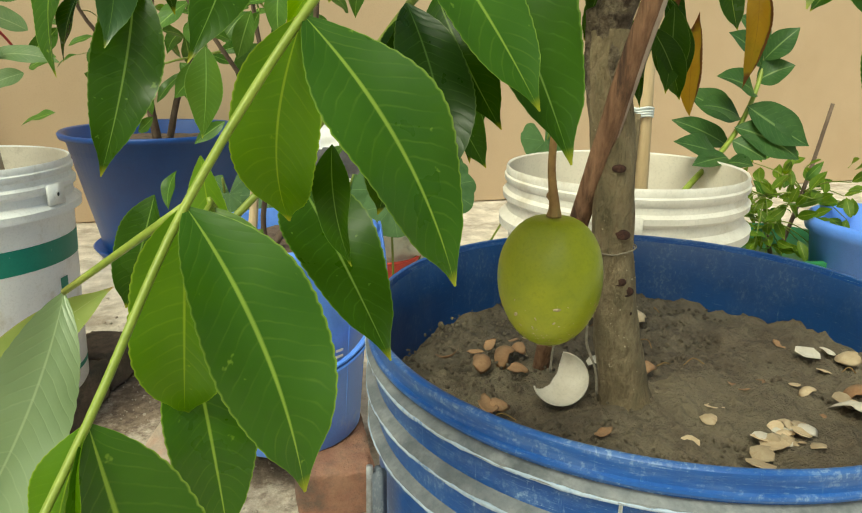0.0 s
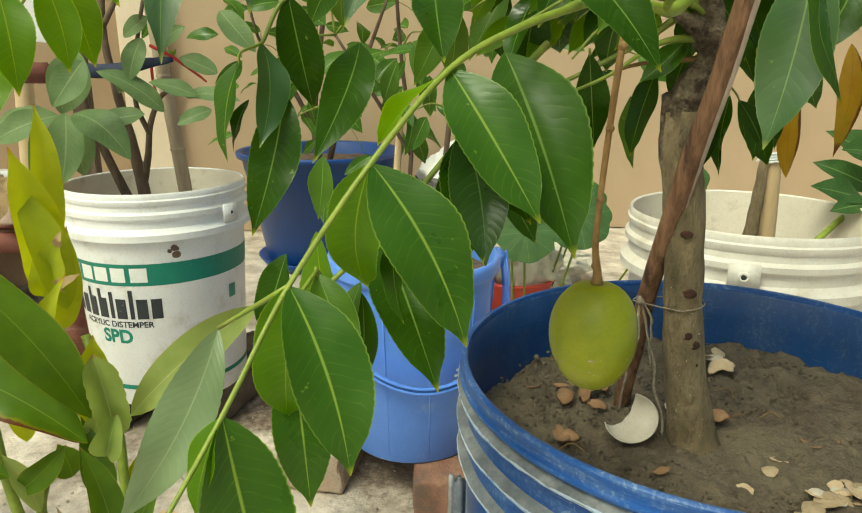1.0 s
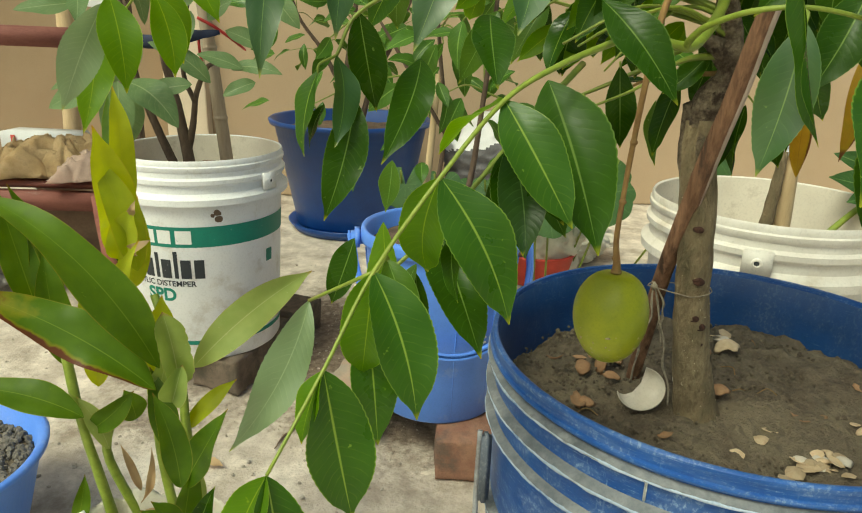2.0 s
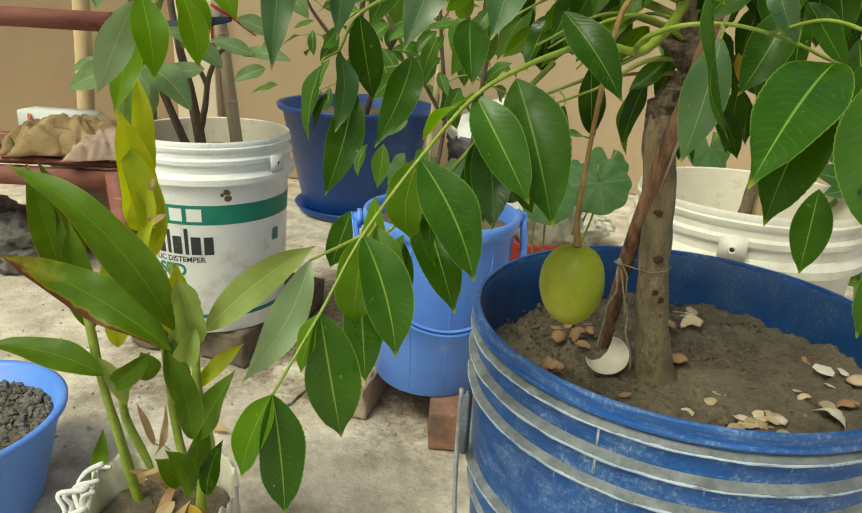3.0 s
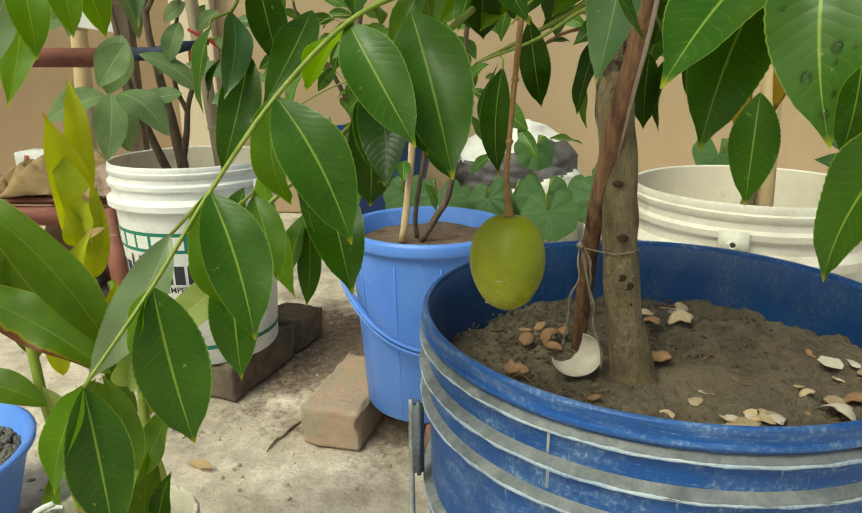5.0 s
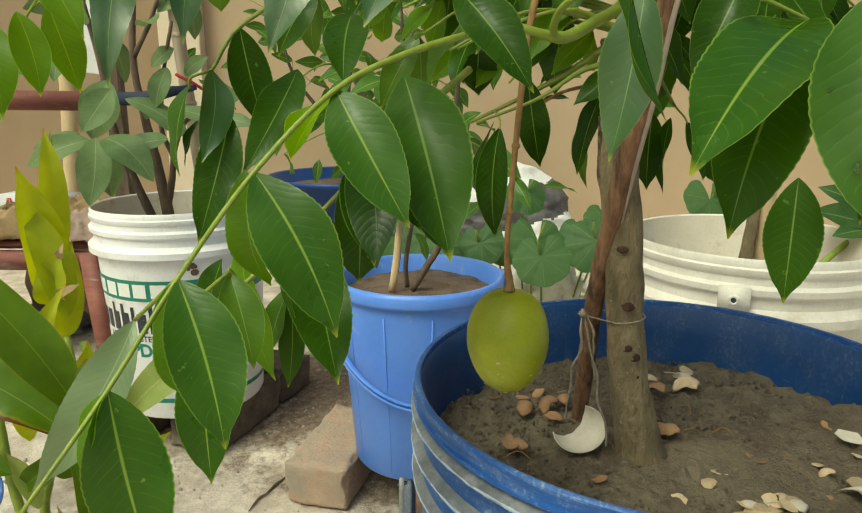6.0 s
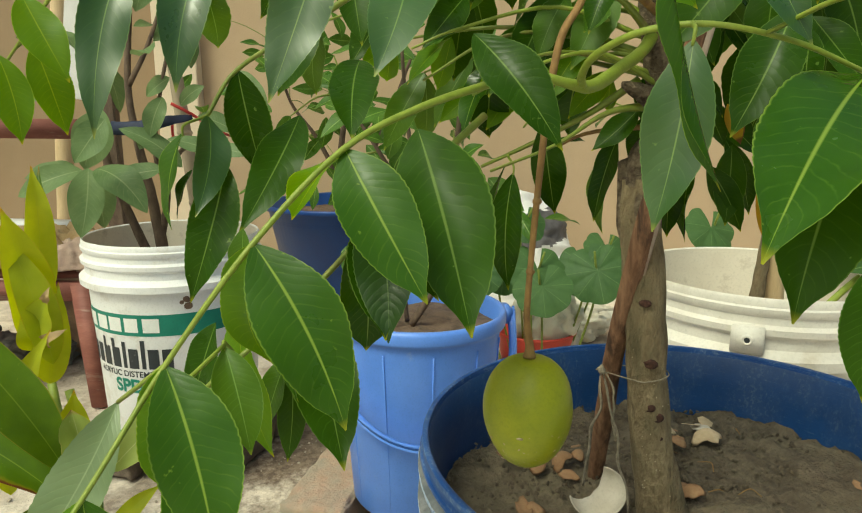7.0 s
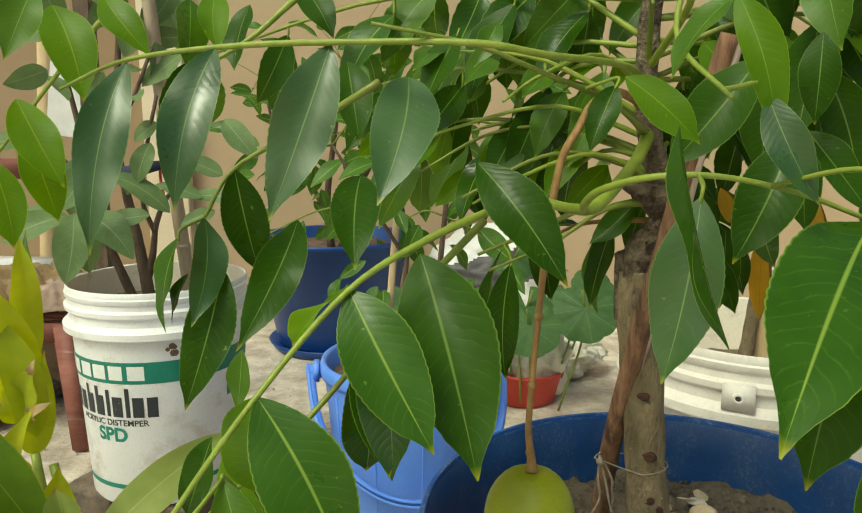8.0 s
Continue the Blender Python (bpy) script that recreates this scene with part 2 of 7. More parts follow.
M_BARK_DARK = surface("dark_bark", (0.10, 0.065, 0.045), (0.17, 0.12, 0.085), 70, 0.85, 0.6, 420, (0.06, 0.04, 0.03), 40, 0.55, 0.7, stretch=(1, 1, 0.4))
M_STAKE = surface("split_wood", (0.145, 0.070, 0.037), (0.315, 0.170, 0.098), 240, 0.85, 1.0, 700, (0.07, 0.036, 0.022), 90, 0.52, 0.64, stretch=(1, 1, 0.07), depth=0.002)
M_BAMBOO = surface("pale_bamboo", (0.55, 0.40, 0.22), (0.66, 0.51, 0.31), 60, 0.5, 0.2, 300, (0.36, 0.25, 0.13), 26, 0.58, 0.75, stretch=(1, 1, 0.15))
M_BAMBOO_GREY = surface("weathered_bamboo", (0.36, 0.28, 0.20), (0.48, 0.39, 0.29), 60, 0.6, 0.2, 300, (0.22, 0.16, 0.11), 26, 0.56, 0.75, stretch=(1, 1, 0.15))
M_STEM = surface("green_stem", (0.20, 0.265, 0.028), (0.28, 0.35, 0.050), 90, 0.45, 0.2, 600, (0.30, 0.27, 0.07), 45, 0.58, 0.75)
M_STEM_DARK = surface("deep_green_stem", (0.155, 0.205, 0.024), (0.225, 0.28, 0.042), 90, 0.45, 0.2, 600, (0.22, 0.16, 0.06), 45, 0.55, 0.72)
M_STALK = surface("brown_stalk", (0.20, 0.105, 0.035), (0.32, 0.19, 0.065), 160, 0.7, 0.6, 700, (0.18, 0.14, 0.04), 60, 0.52, 0.7, stretch=(1, 1, 0.5))
M_BRICK = surface("worn_brick", (0.40, 0.26, 0.185), (0.43, 0.325, 0.24), 36, 0.92, 1.0, 260, (0.31, 0.265, 0.205), 15, 0.40, 0.60, depth=0.006, vary=0.12)
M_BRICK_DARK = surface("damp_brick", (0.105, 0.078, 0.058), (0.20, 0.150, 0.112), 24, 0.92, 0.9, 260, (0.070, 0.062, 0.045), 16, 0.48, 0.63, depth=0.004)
M_STAKE_PALE = surface("sunlit_stake_edge", (0.36, 0.28, 0.23), (0.50, 0.41, 0.35), 90, 0.8, 0.6, 600, (0.2, 0.11, 0.07), 45, 0.55, 0.7, stretch=(1, 1, 0.1))
M_LENTICEL = surface("pale_lenticel", (0.42, 0.34, 0.22), (0.55, 0.46, 0.32), 300, 0.9, 0.3, 900)
M_SCAR = surface("leaf_scar", (0.028, 0.010, 0.007), (0.075, 0.030, 0.018), 260, 0.9, 0.8, 800)
M_GRIT = surface("pale_grit", (0.30, 0.255, 0.205), (0.50, 0.44, 0.365), 60, 0.95, 0.5, 400)
M_TWINE = surface("jute_twine", (0.20, 0.165, 0.12), (0.33, 0.28, 0.21), 300, 0.95, 0.5, 900)
M_SHELL = surface("eggshell", (0.60, 0.53, 0.43), (0.70, 0.64, 0.55), 50, 0.6, 0.2, 600, (0.45, 0.33, 0.22), 45, 0.60, 0.75)
M_PEEL = surface("dry_peel", (0.24, 0.130, 0.066), (0.40, 0.245, 0.130), 60, 0.8, 0.4, 600, (0.28, 0.13, 0.06), 40, 0.5, 0.68, vary=0.25)
M_CHIP = surface("pale_chip", (0.48, 0.35, 0.21), (0.64, 0.51, 0.34), 80, 0.75, 0.3, 600, (0.42, 0.26, 0.14), 60, 0.55, 0.7, vary=0.3)
M_REDWOOD = surface("red_painted_wood", (0.20, 0.065, 0.05), (0.29, 0.11, 0.085), 40, 0.65, 0.4, 420, (0.40, 0.30, 0.25), 26, 0.60, 0.74, stretch=(0.25, 1, 1))
M_CLOD = surface("grey_clod", (0.12, 0.107, 0.090), (0.215, 0.190, 0.160), 60, 0.95, 0.8, 300, (0.07, 0.06, 0.05), 30, 0.5, 0.68)
M_BURLAP = surface("tan_sackcloth", (0.55, 0.39, 0.20), (0.70, 0.54, 0.32), 40, 0.95, 0.6, 500, (0.33, 0.21, 0.10), 20, 0.5, 0.7)
M_PINKCLOTH = surface("dusty_pink_sack", (0.62, 0.46, 0.375), (0.72, 0.565, 0.475), 30, 0.9, 0.4, 420, (0.40, 0.26, 0.20), 18, 0.55, 0.72)
M_SACK = surface("white_sack", (0.74, 0.73, 0.72), (0.82, 0.81, 0.80), 20, 0.7, 0.3, 420, (0.55, 0.52, 0.48), 12, 0.6, 0.8)
M_SACK_DARK = surface("charcoal_sack", (0.07, 0.065, 0.07), (0.13, 0.12, 0.125), 26, 0.6, 0.4, 420, (0.25, 0.23, 0.23), 16, 0.6, 0.8)
M_GROWBAG = surface("off_white_bag", (0.66, 0.61, 0.50), (0.74, 0.69, 0.58), 24, 0.8, 0.4, 420, (0.46, 0.40, 0.28), 14, 0.55, 0.75)
M_RED = surface("red_plastic", (0.55, 0.05, 0.035), (0.62, 0.07, 0.05), 14, 0.45, 0.05, 300)
M_GREENPOT = surface("green_plastic", (0.03, 0.17, 0.06), (0.04, 0.21, 0.08), 14, 0.45, 0.05, 300)
M_TERRACOTTA = surface("brown_clay", (0.26, 0.17, 0.11), (0.34, 0.24, 0.16), 14, 0.85, 0.3, 300, (0.2, 0.13, 0.09), 9, 0.5, 0.7)
M_CLOTH_NAVY = surface("navy_ribbon", (0.012, 0.018, 0.05), (0.02, 0.03, 0.08), 60, 0.7, 0.2, 500)
M_CORD_RED = surface("red_cord", (0.50, 0.03, 0.03), (0.60, 0.05, 0.05), 90, 0.7, 0.2, 600)
M_WIRE = surface("grey_wire", (0.30, 0.31, 0.33), (0.42, 0.43, 0.45), 90, 0.55, 0.2, 700, (0.2, 0.19, 0.19), 60, 0.5, 0.7, metal=0.4)
M_STRING_PALE = surface("pale_cord", (0.62, 0.66, 0.66), (0.74, 0.77, 0.76), 90, 0.8, 0.3, 700)
M_CARTON = surface("printed_carton", (0.62, 0.62, 0.62), (0.70, 0.70, 0.70), 40, 0.6, 0.1, 420)
M_RUBBLE = surface("grey_rubble", (0.16, 0.15, 0.14), (0.26, 0.24, 0.22), 26, 0.95, 0.7, 260, (0.10, 0.09, 0.08), 14, 0.5, 0.68)

M_LEAF = foliage("hogplum_leaf", (0.027, 0.086, 0.0040), (0.054, 0.138, 0.0075), (0.30, 0.43, 0.07), 16, 0.55, 0.26, (0.26, 0.38, 0.06), (0.42, 0.42, 0.03), 0.30, rib_width=0.026, vein_show=0.11, relief=0.07, spec=0.42)
# darkened copy of the leaf green, shade among the leaves put into its colour
M_LEAF_DARK = foliage("hogplum_shaded_leaf", (0.018, 0.052, 0.0026), (0.037, 0.096, 0.0042), (0.18, 0.28, 0.06), 16, 0.55, 0.26, (0.16, 0.25, 0.05), (0.36, 0.36, 0.03), 0.26, rib_width=0.024, vein_show=0.12, relief=0.07, spec=0.17)
M_LEAF_YOUNG = foliage("hogplum_young_leaf", (0.080, 0.190, 0.0060), (0.130, 0.262, 0.0100), (0.30, 0.40, 0.04), 16, 0.55, 0.40, (0.32, 0.42, 0.06), (0.5, 0.42, 0.04), 0.5, vein_show=0.18, relief=0.06)
M_LEAF_PALE = foliage("hogplum_pale_leaf", (0.050, 0.118, 0.0080), (0.088, 0.176, 0.0140), (0.21, 0.35, 0.08), 16, 0.55, 0.32, (0.22, 0.34, 0.09), (0.36, 0.4, 0.05), 0.28, vein_show=0.16, relief=0.06)
# glossy, and the base tinted bluer to carry some of the sky's sheen
M_LEAF_SHEEN = foliage("hogplum_glossy_leaf", (0.026, 0.074, 0.0110), (0.048, 0.116, 0.0180), (0.20, 0.32, 0.07), 16, 0.55, 0.33, (0.16, 0.27, 0.06), (0.36, 0.4, 0.05), 0.2, spec=1.0, vein_show=0.10, relief=0.055)
# pale underside, its green greyed and lightened further for the sheen on it
M_LEAF_UNDER = foliage("hogplum_leaf_underside", (0.195, 0.278, 0.135), (0.260, 0.345, 0.180), (0.38, 0.47, 0.26), 20, 0.55, 0.34, None, (0.36, 0.4, 0.05), 0.30, relief=0.12, spec=0.8, vein_show=0.22)
M_LEAF_SPOT = foliage("hogplum_spotted_leaf", (0.018, 0.050, 0.0060), (0.034, 0.082, 0.0095), (0.13, 0.21, 0.06), 16, 0.55, 0.30, (0.14, 0.22, 0.05), None, 0.2, vein_show=0.24, relief=0.12, spec=0.45)
M_LEAF_YELLOW = foliage("withered_leaf", (0.33, 0.19, 0.014), (0.50, 0.33, 0.025), (0.30, 0.17, 0.02), 15, 0.65, 0.5, (0.24, 0.12, 0.02), (0.12, 0.05, 0.015), 0.3, vein_show=0.3, burn=(0.14, 0.065, 0.02))
M_DRYLEAF = foliage("dry_ginger_leaf", (0.36, 0.25, 0.13), (0.50, 0.37, 0.21), (0.45, 0.33, 0.18), 30, 0.5, 0.6, None, None, 0.25)
M_LEAF_GUAVA = foliage("guava_leaf", (0.108, 0.178, 0.066), (0.175, 0.255, 0.105), (0.27, 0.34, 0.16), 12, 0.9, 0.5, None, None, 0.22, 0.03, 0.35, 0.30)
M_LEAF_CITRUS = foliage("citrus_leaf", (0.040, 0.108, 0.0110), (0.085, 0.182, 0.0230), (0.22, 0.36, 0.08), 10, 0.9, 0.35, None, None, 0.25, 0.04, 0.15, 0.3)
M_LEAF_SHRUB = foliage("shrub_leaf", (0.028, 0.072, 0.018), (0.058, 0.125, 0.032), (0.17, 0.26, 0.09), 10, 0.9, 0.35, None, None, 0.2, 0.04, 0.2, 0.3)
M_LEAF_HERB = foliage("herb_leaf", (0.070, 0.135, 0.0080), (0.125, 0.205, 0.0150), (0.28, 0.34, 0.06), 10, 0.9, 0.45, None, (0.35, 0.32, 0.04), 0.35, 0.04, 0.15, 0.08)
M_LEAF_GINGER = foliage("ginger_leaf", (0.050, 0.108, 0.0050), (0.105, 0.190, 0.0095), (0.20, 0.29, 0.04), 34, 1.6, 0.40, (0.34, 0.30, 0.05), (0.30, 0.16, 0.03), 0.30, 0.016, 0.05, 0.03)
M_LEAF_SCORCHED = foliage("scorched_ginger_leaf", (0.050, 0.108, 0.0050), (0.095, 0.180, 0.0095), (0.20, 0.29, 0.04), 34, 1.6, 0.40, (0.30, 0.26, 0.04), None, 0.3, 0.016, 0.05, 0.03, (0.12, 0.045, 0.018))
M_LEAF_GINGER_LIME = foliage("ginger_lime_leaf", (0.29, 0.36, 0.022), (0.44, 0.49, 0.042), (0.34, 0.40, 0.05), 34, 1.6, 0.45, (0.42, 0.36, 0.04), (0.45, 0.18, 0.03), 0.38, 0.02, 0.05, 0.03)
M_SHEATH = foliage("olive_sheath", (0.21, 0.29, 0.070), (0.32, 0.39, 0.125), (0.42, 0.46, 0.20), 34, 1.6, 0.5, (0.40, 0.36, 0.14), (0.36, 0.20, 0.07), 0.42, 0.02, 0.05, 0.03)
M_LEAF_GOURD = foliage("gourd_leaf", (0.048, 0.108, 0.034), (0.076, 0.150, 0.050), (0.17, 0.28, 0.10), 5, 2.5, 0.55, None, None, 0.25, 0.020, 0.16, 0.10)


def fruit_skin():
    """Green skin that yellows downward in blotches, with pale corky scabs on the lower half."""
    m = surface("fruit_skin", (0.225, 0.265, 0.008), (0.31, 0.325, 0.012), 40, 0.38, 0.25, 700, (0.66, 0.60, 0.38), 105, 0.69, 0.73, depth=0.0008)
    return m


M_FRUIT = fruit_skin()


def clear_water():
    m = bpy.data.materials.new("water")
    m.use_nodes = True
    p = m.node_tree.nodes["Principled BSDF"]
    p.inputs["Transmission Weight"].default_value, p.inputs["Roughness"].default_value, p.inputs["IOR"].default_value = 1.0, 0.02, 1.33
    return m


M_WATER = clear_water()


# ---- building helpers ----
ORIGIN = {}


def thing(name, at, label, category, group="", kind=""):
    """A top-level thing: an Empty at its base."""
    ob = tagged(new(name), label, category, group, kind)
    ob.location = at
    ORIGIN[ob.name] = Vector(at)
    return ob


def part(name, bm, material, parent, label="", smooth=True, crisp=0):
    """Links a bmesh, given in world metres, as one mesh under a thing or a part."""
    base = ORIGIN[parent.name]
    bmesh.ops.translate(bm, verts=bm.verts, vec=-base)
    data = bpy.data.meshes.new(name)
    bm.to_mesh(data)
    bm.free()
    data.materials.append(material)
    if smooth:
        data.polygons.foreach_set("use_smooth", [True] * len(data.polygons))
    if crisp:
        data.set_sharp_from_angle(angle=radians(crisp))
    ob = new(name, data)
    ob.parent = parent
    ORIGIN[ob.name] = base
    return tagged(ob, label)


def solid(name, bm, material, label, category, at=(0, 0, 0), smooth=False, group="", kind=""):
    """A top-level thing of one mesh, given in world metres."""
    bmesh.ops.translate(bm, verts=bm.verts, vec=-Vector(at))
    data = bpy.data.meshes.new(name)
    bm.to_mesh(data)
    bm.free()
    data.materials.append(material)
    if smooth:
        data.polygons.foreach_set("use_smooth", [True] * len(data.polygons))
    ob = tagged(new(name, data), label, category, group, kind)
    ob.location = at
    ORIGIN[ob.name] = Vector(at)
    return ob


def spline(points, steps):
    """Catmull-Rom through the points, each a tuple of any length."""
    p = [np.array(q, float) for q in points]
    p = [2 * p[0] - p[1]] + p + [2 * p[-1] - p[-2]]
    out = []
    for i in range(1, len(p) - 2):
        for k in range(steps):
            u = k / steps
            out.append(0.5 * (2 * p[i] + (p[i + 1] - p[i - 1]) * u + (2 * p[i - 1] - 5 * p[i] + 4 * p[i + 1] - p[i + 2]) * u * u
                              + (3 * p[i] - p[i - 1] - 3 * p[i + 1] + p[i + 2]) * u ** 3))
    return out + [p[-2]]


def tube(points, sides=8, steps=6, rough=0.0, flat=1.0, bm=None, seed=0):
    """A tapered limb through points (x, y, z, radius), closed at its ends."""
    bm = bm or bmesh.new()
    line = spline(points, steps)
    rings, side = [], None
    for i, q in enumerate(line):
        c = Vector(q[:3])
        d = (Vector(line[min(i + 1, len(line) - 1)][:3]) - Vector(line[max(i - 1, 0)][:3])).normalized()
        side = (side - d * side.dot(d)).normalized() if side else d.cross(Vector((0.3, -1, 0.2))).normalized()
        up = d.cross(side)
        ring = []
        for k in range(sides):
            a = 2 * math.pi * k / sides
            r = q[3] * (1 + rough * noise.noise(Vector((c.x * 90 + math.cos(a) * 1.5, c.y * 90 + math.sin(a) * 1.5 + seed, c.z * 55))))
            ring.append(bm.verts.new(c + side * math.cos(a) * r + up * math.sin(a) * r * flat))
        rings.append(ring)
    for a, b in zip(rings, rings[1:]):
        for k in range(sides):
            bm.faces.new((a[k], a[(k + 1) % sides], b[(k + 1) % sides], b[k]))
    bm.faces.new(rings[0][::-1])
    bm.faces.new(rings[-1])
    return bm


def split_stick(points, sides=22, steps=10, flat=0.6, split=0.3, seed=0):
    """A split stick through points (x, y, z, radius): long fibre grooves, flattened, its ends frayed."""
    bm = bmesh.new()
    line = spline(points, steps)
    rings, side = [], None
    for i, q in enumerate(line):
        c = Vector(q[:3])
        d = (Vector(line[min(i + 1, len(line) - 1)][:3]) - Vector(line[max(i - 1, 0)][:3])).normalized()
        side = (side - d * side.dot(d)).normalized() if side else d.cross(Vector((0.25, 1, 0.1))).normalized()
        up = d.cross(side)
        ring = []
        for k in range(sides):
            a = 2 * math.pi * k / sides
            w = Vector((2.6 * math.cos(a), 2.6 * math.sin(a), c.z * 7 + seed))
            r = q[3] * (1 + 0.45 * split * noise.noise(w) + 0.55 * split * noise.noise(w * 3.1) + 0.04 * noise.noise(Vector((w.x, w.y, c.z * 160))))
            ring.append(bm.verts.new(c + side * math.cos(a) * r + up * math.sin(a) * r * flat))
        rings.append(ring)
    for a, b in zip(rings, rings[1:]):
        for k in range(sides):
            bm.faces.new((a[k], a[(k + 1) % sides], b[(k + 1) % sides], b[k]))
    bm.faces.new(rings[0][::-1])
    bm.faces.new(rings[-1])
    return bm


def lathe(profile, at, sides=72, closed=False, start=0.0, sweep=360.0, bm=None, wobble=0.0, ragged=0.0):
    """Turns the profile (radius, height) about the upright through at."""
    bm = bm or bmesh.new()
    whole = sweep >= 360
    n = sides if whole else sides + 1
    rows = []
    for r, z in profile:
        row = []
        for k in range(n):
            a = radians(start + sweep * k / sides)
            s = r * (1 + wobble * math.sin(2 * a + 0.7))
            dz = 0.0
            if ragged:
                w = Vector((60 * s * math.cos(a), 60 * s * math.sin(a), 300 * z))
                s += ragged * (noise.noise(w) + 0.6 * noise.noise(w * 3.1))
                dz = ragged * (noise.noise(w + Vector((9, 0, 0))) + 0.7 * noise.noise(w * 3.7))
            row.append(bm.verts.new((at[0] + s * math.cos(a), at[1] + s * math.sin(a), at[2] + z + dz)))
        rows.append(row)
    if closed:
        rows.append(rows[0])
    for a, b in zip(rows, rows[1:]):
        for k in range(sides):
            bm.faces.new((a[k], a[(k + 1) % n], b[(k + 1) % n], b[k]))
    if whole and not closed and profile[0][0] < 1e-4:
        bmesh.ops.remove_doubles(bm, verts=bm.verts, dist=1e-5)
    bmesh.ops.recalc_face_normals(bm, faces=bm.faces)
    return bm


def box(size, at, turn=0.0, bevel=0.004, bm=None, tilt=(0, 0)):
    """A bevelled block, its middle at at."""
    bm2 = bmesh.new()
    bmesh.ops.create_cube(bm2, size=1.0)
    bmesh.ops.scale(bm2, vec=size, verts=bm2.verts)
    if bevel:
        bmesh.ops.bevel(bm2, geom=bm2.edges[:], offset=bevel, segments=2, affect="EDGES")
    bmesh.ops.transform(bm2, matrix=pose(*at, tilt[0], tilt[1], turn), verts=bm2.verts)
    if bm is None:
        return bm2
    data = bpy.data.meshes.new("join")
    bm2.to_mesh(data)
    bm.from_mesh(data)
    bpy.data.meshes.remove(data)
    bm2.free()
    return bm


# mean camera position; blades without a facing turn towards it to suit the view
VIEW_SIDE = Vector((-0.18, -0.42, 0.66))


def blade(base, tip, width, arch=0.06, fold=0.25, turn=0.0, facing=None, long=18, wide=6, teeth=0.0, ripple=0.03, widest=0.45, drip=0.075, curl=0.0, seed=0, full=0.86, twist=None, bite=None):
    """A leaf from base to tip. arch: how far its middle stands off the line, by its length; fold: the V along the midrib;
    turn: degrees about its length, away from facing; curl: how far the tip bends back; bite: a gap in one margin (side, from, to, depth)."""
    rnd = random.Random(seed * 131 + int(1e4 * (base[0] + 3 * base[2] + 7 * tip[0])))
    b, t = Vector(base), Vector(tip)
    x = (t - b).normalized()
    length = (t - b).length
    f = Vector(facing) if facing else ((VIEW_SIDE - (b + t) / 2).normalized() * 0.8 + Vector((0, 0, 0.55)))
    z = (f - x * f.dot(x)).normalized()
    z = Matrix.Rotation(radians(turn), 3, x) @ z
    y = z.cross(x)
    bm = bmesh.new()
    uv = bm.loops.layers.uv.new("uv")
    grid, ph = [], rnd.uniform(0, 6)
    p1, p2 = full, full * (1 - widest) / widest
    peak = (p1 / (p1 + p2)) ** p1 * (p2 / (p1 + p2)) ** p2
    bow, lean = rnd.uniform(-0.05, 0.05), rnd.uniform(-0.07, 0.07)
    twist = rnd.uniform(-32, 32) if twist is None else twist
    arch += rnd.uniform(-0.035, 0.04)
    for i in range(long + 1):
        s = i / long
        w = (s ** p1) * ((1 - s) ** p2) / peak
        if s > 1 - 2.4 * drip:
            w = min(w, max(0.0, (1 - s) / (2.4 * drip)) ** 1.6 * 0.5 + 0.05)
        w = max(w, 0.02)
        row = []
        spin = Matrix.Rotation(radians(twist * (s - 0.45)), 3, x)
        yy, zz = spin @ y, spin @ z
        for k in range(wide + 1):
            c = 2 * k / wide - 1
            e = abs(c)
            half = width / 2 * w
            half *= 1 + (lean if c > 0 else -lean)
            if teeth and e > 0.99 and 1 < i < long:
                half *= 1 + teeth * (0.9, 0.35, -0.8)[i % 3] * rnd.uniform(0.5, 1.2)
            if bite and c * bite[0] > 0 and bite[1] < s < bite[2]:
                half *= 1 - bite[3] * math.sin(math.pi * (s - bite[1]) / (bite[2] - bite[1])) ** 0.6
            off = fold * (e ** 1.3) * half - length * ripple * e * e * math.sin(9 * s + ph + (1.7 if c > 0 else 0)) * w
            lift = length * (arch * 4 * s * (1 - s) - curl * s ** 3)
            q = b + x * (length * s) + y * (length * bow * 4 * s * (1 - s)) + z * lift + yy * (c * half) + zz * off
            row.append(bm.verts.new(q))
        grid.append(row)
    for i in range(long):
        for k in range(wide):
            face = bm.faces.new((grid[i][k], grid[i + 1][k], grid[i + 1][k + 1], grid[i][k + 1]))
            for loop, (ii, kk) in zip(face.loops, ((i, k), (i + 1, k), (i + 1, k + 1), (i, k + 1))):
                loop[uv].uv = (kk / wide, ii / long)
    return bm


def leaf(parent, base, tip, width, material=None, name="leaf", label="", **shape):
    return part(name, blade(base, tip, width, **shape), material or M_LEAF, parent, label)


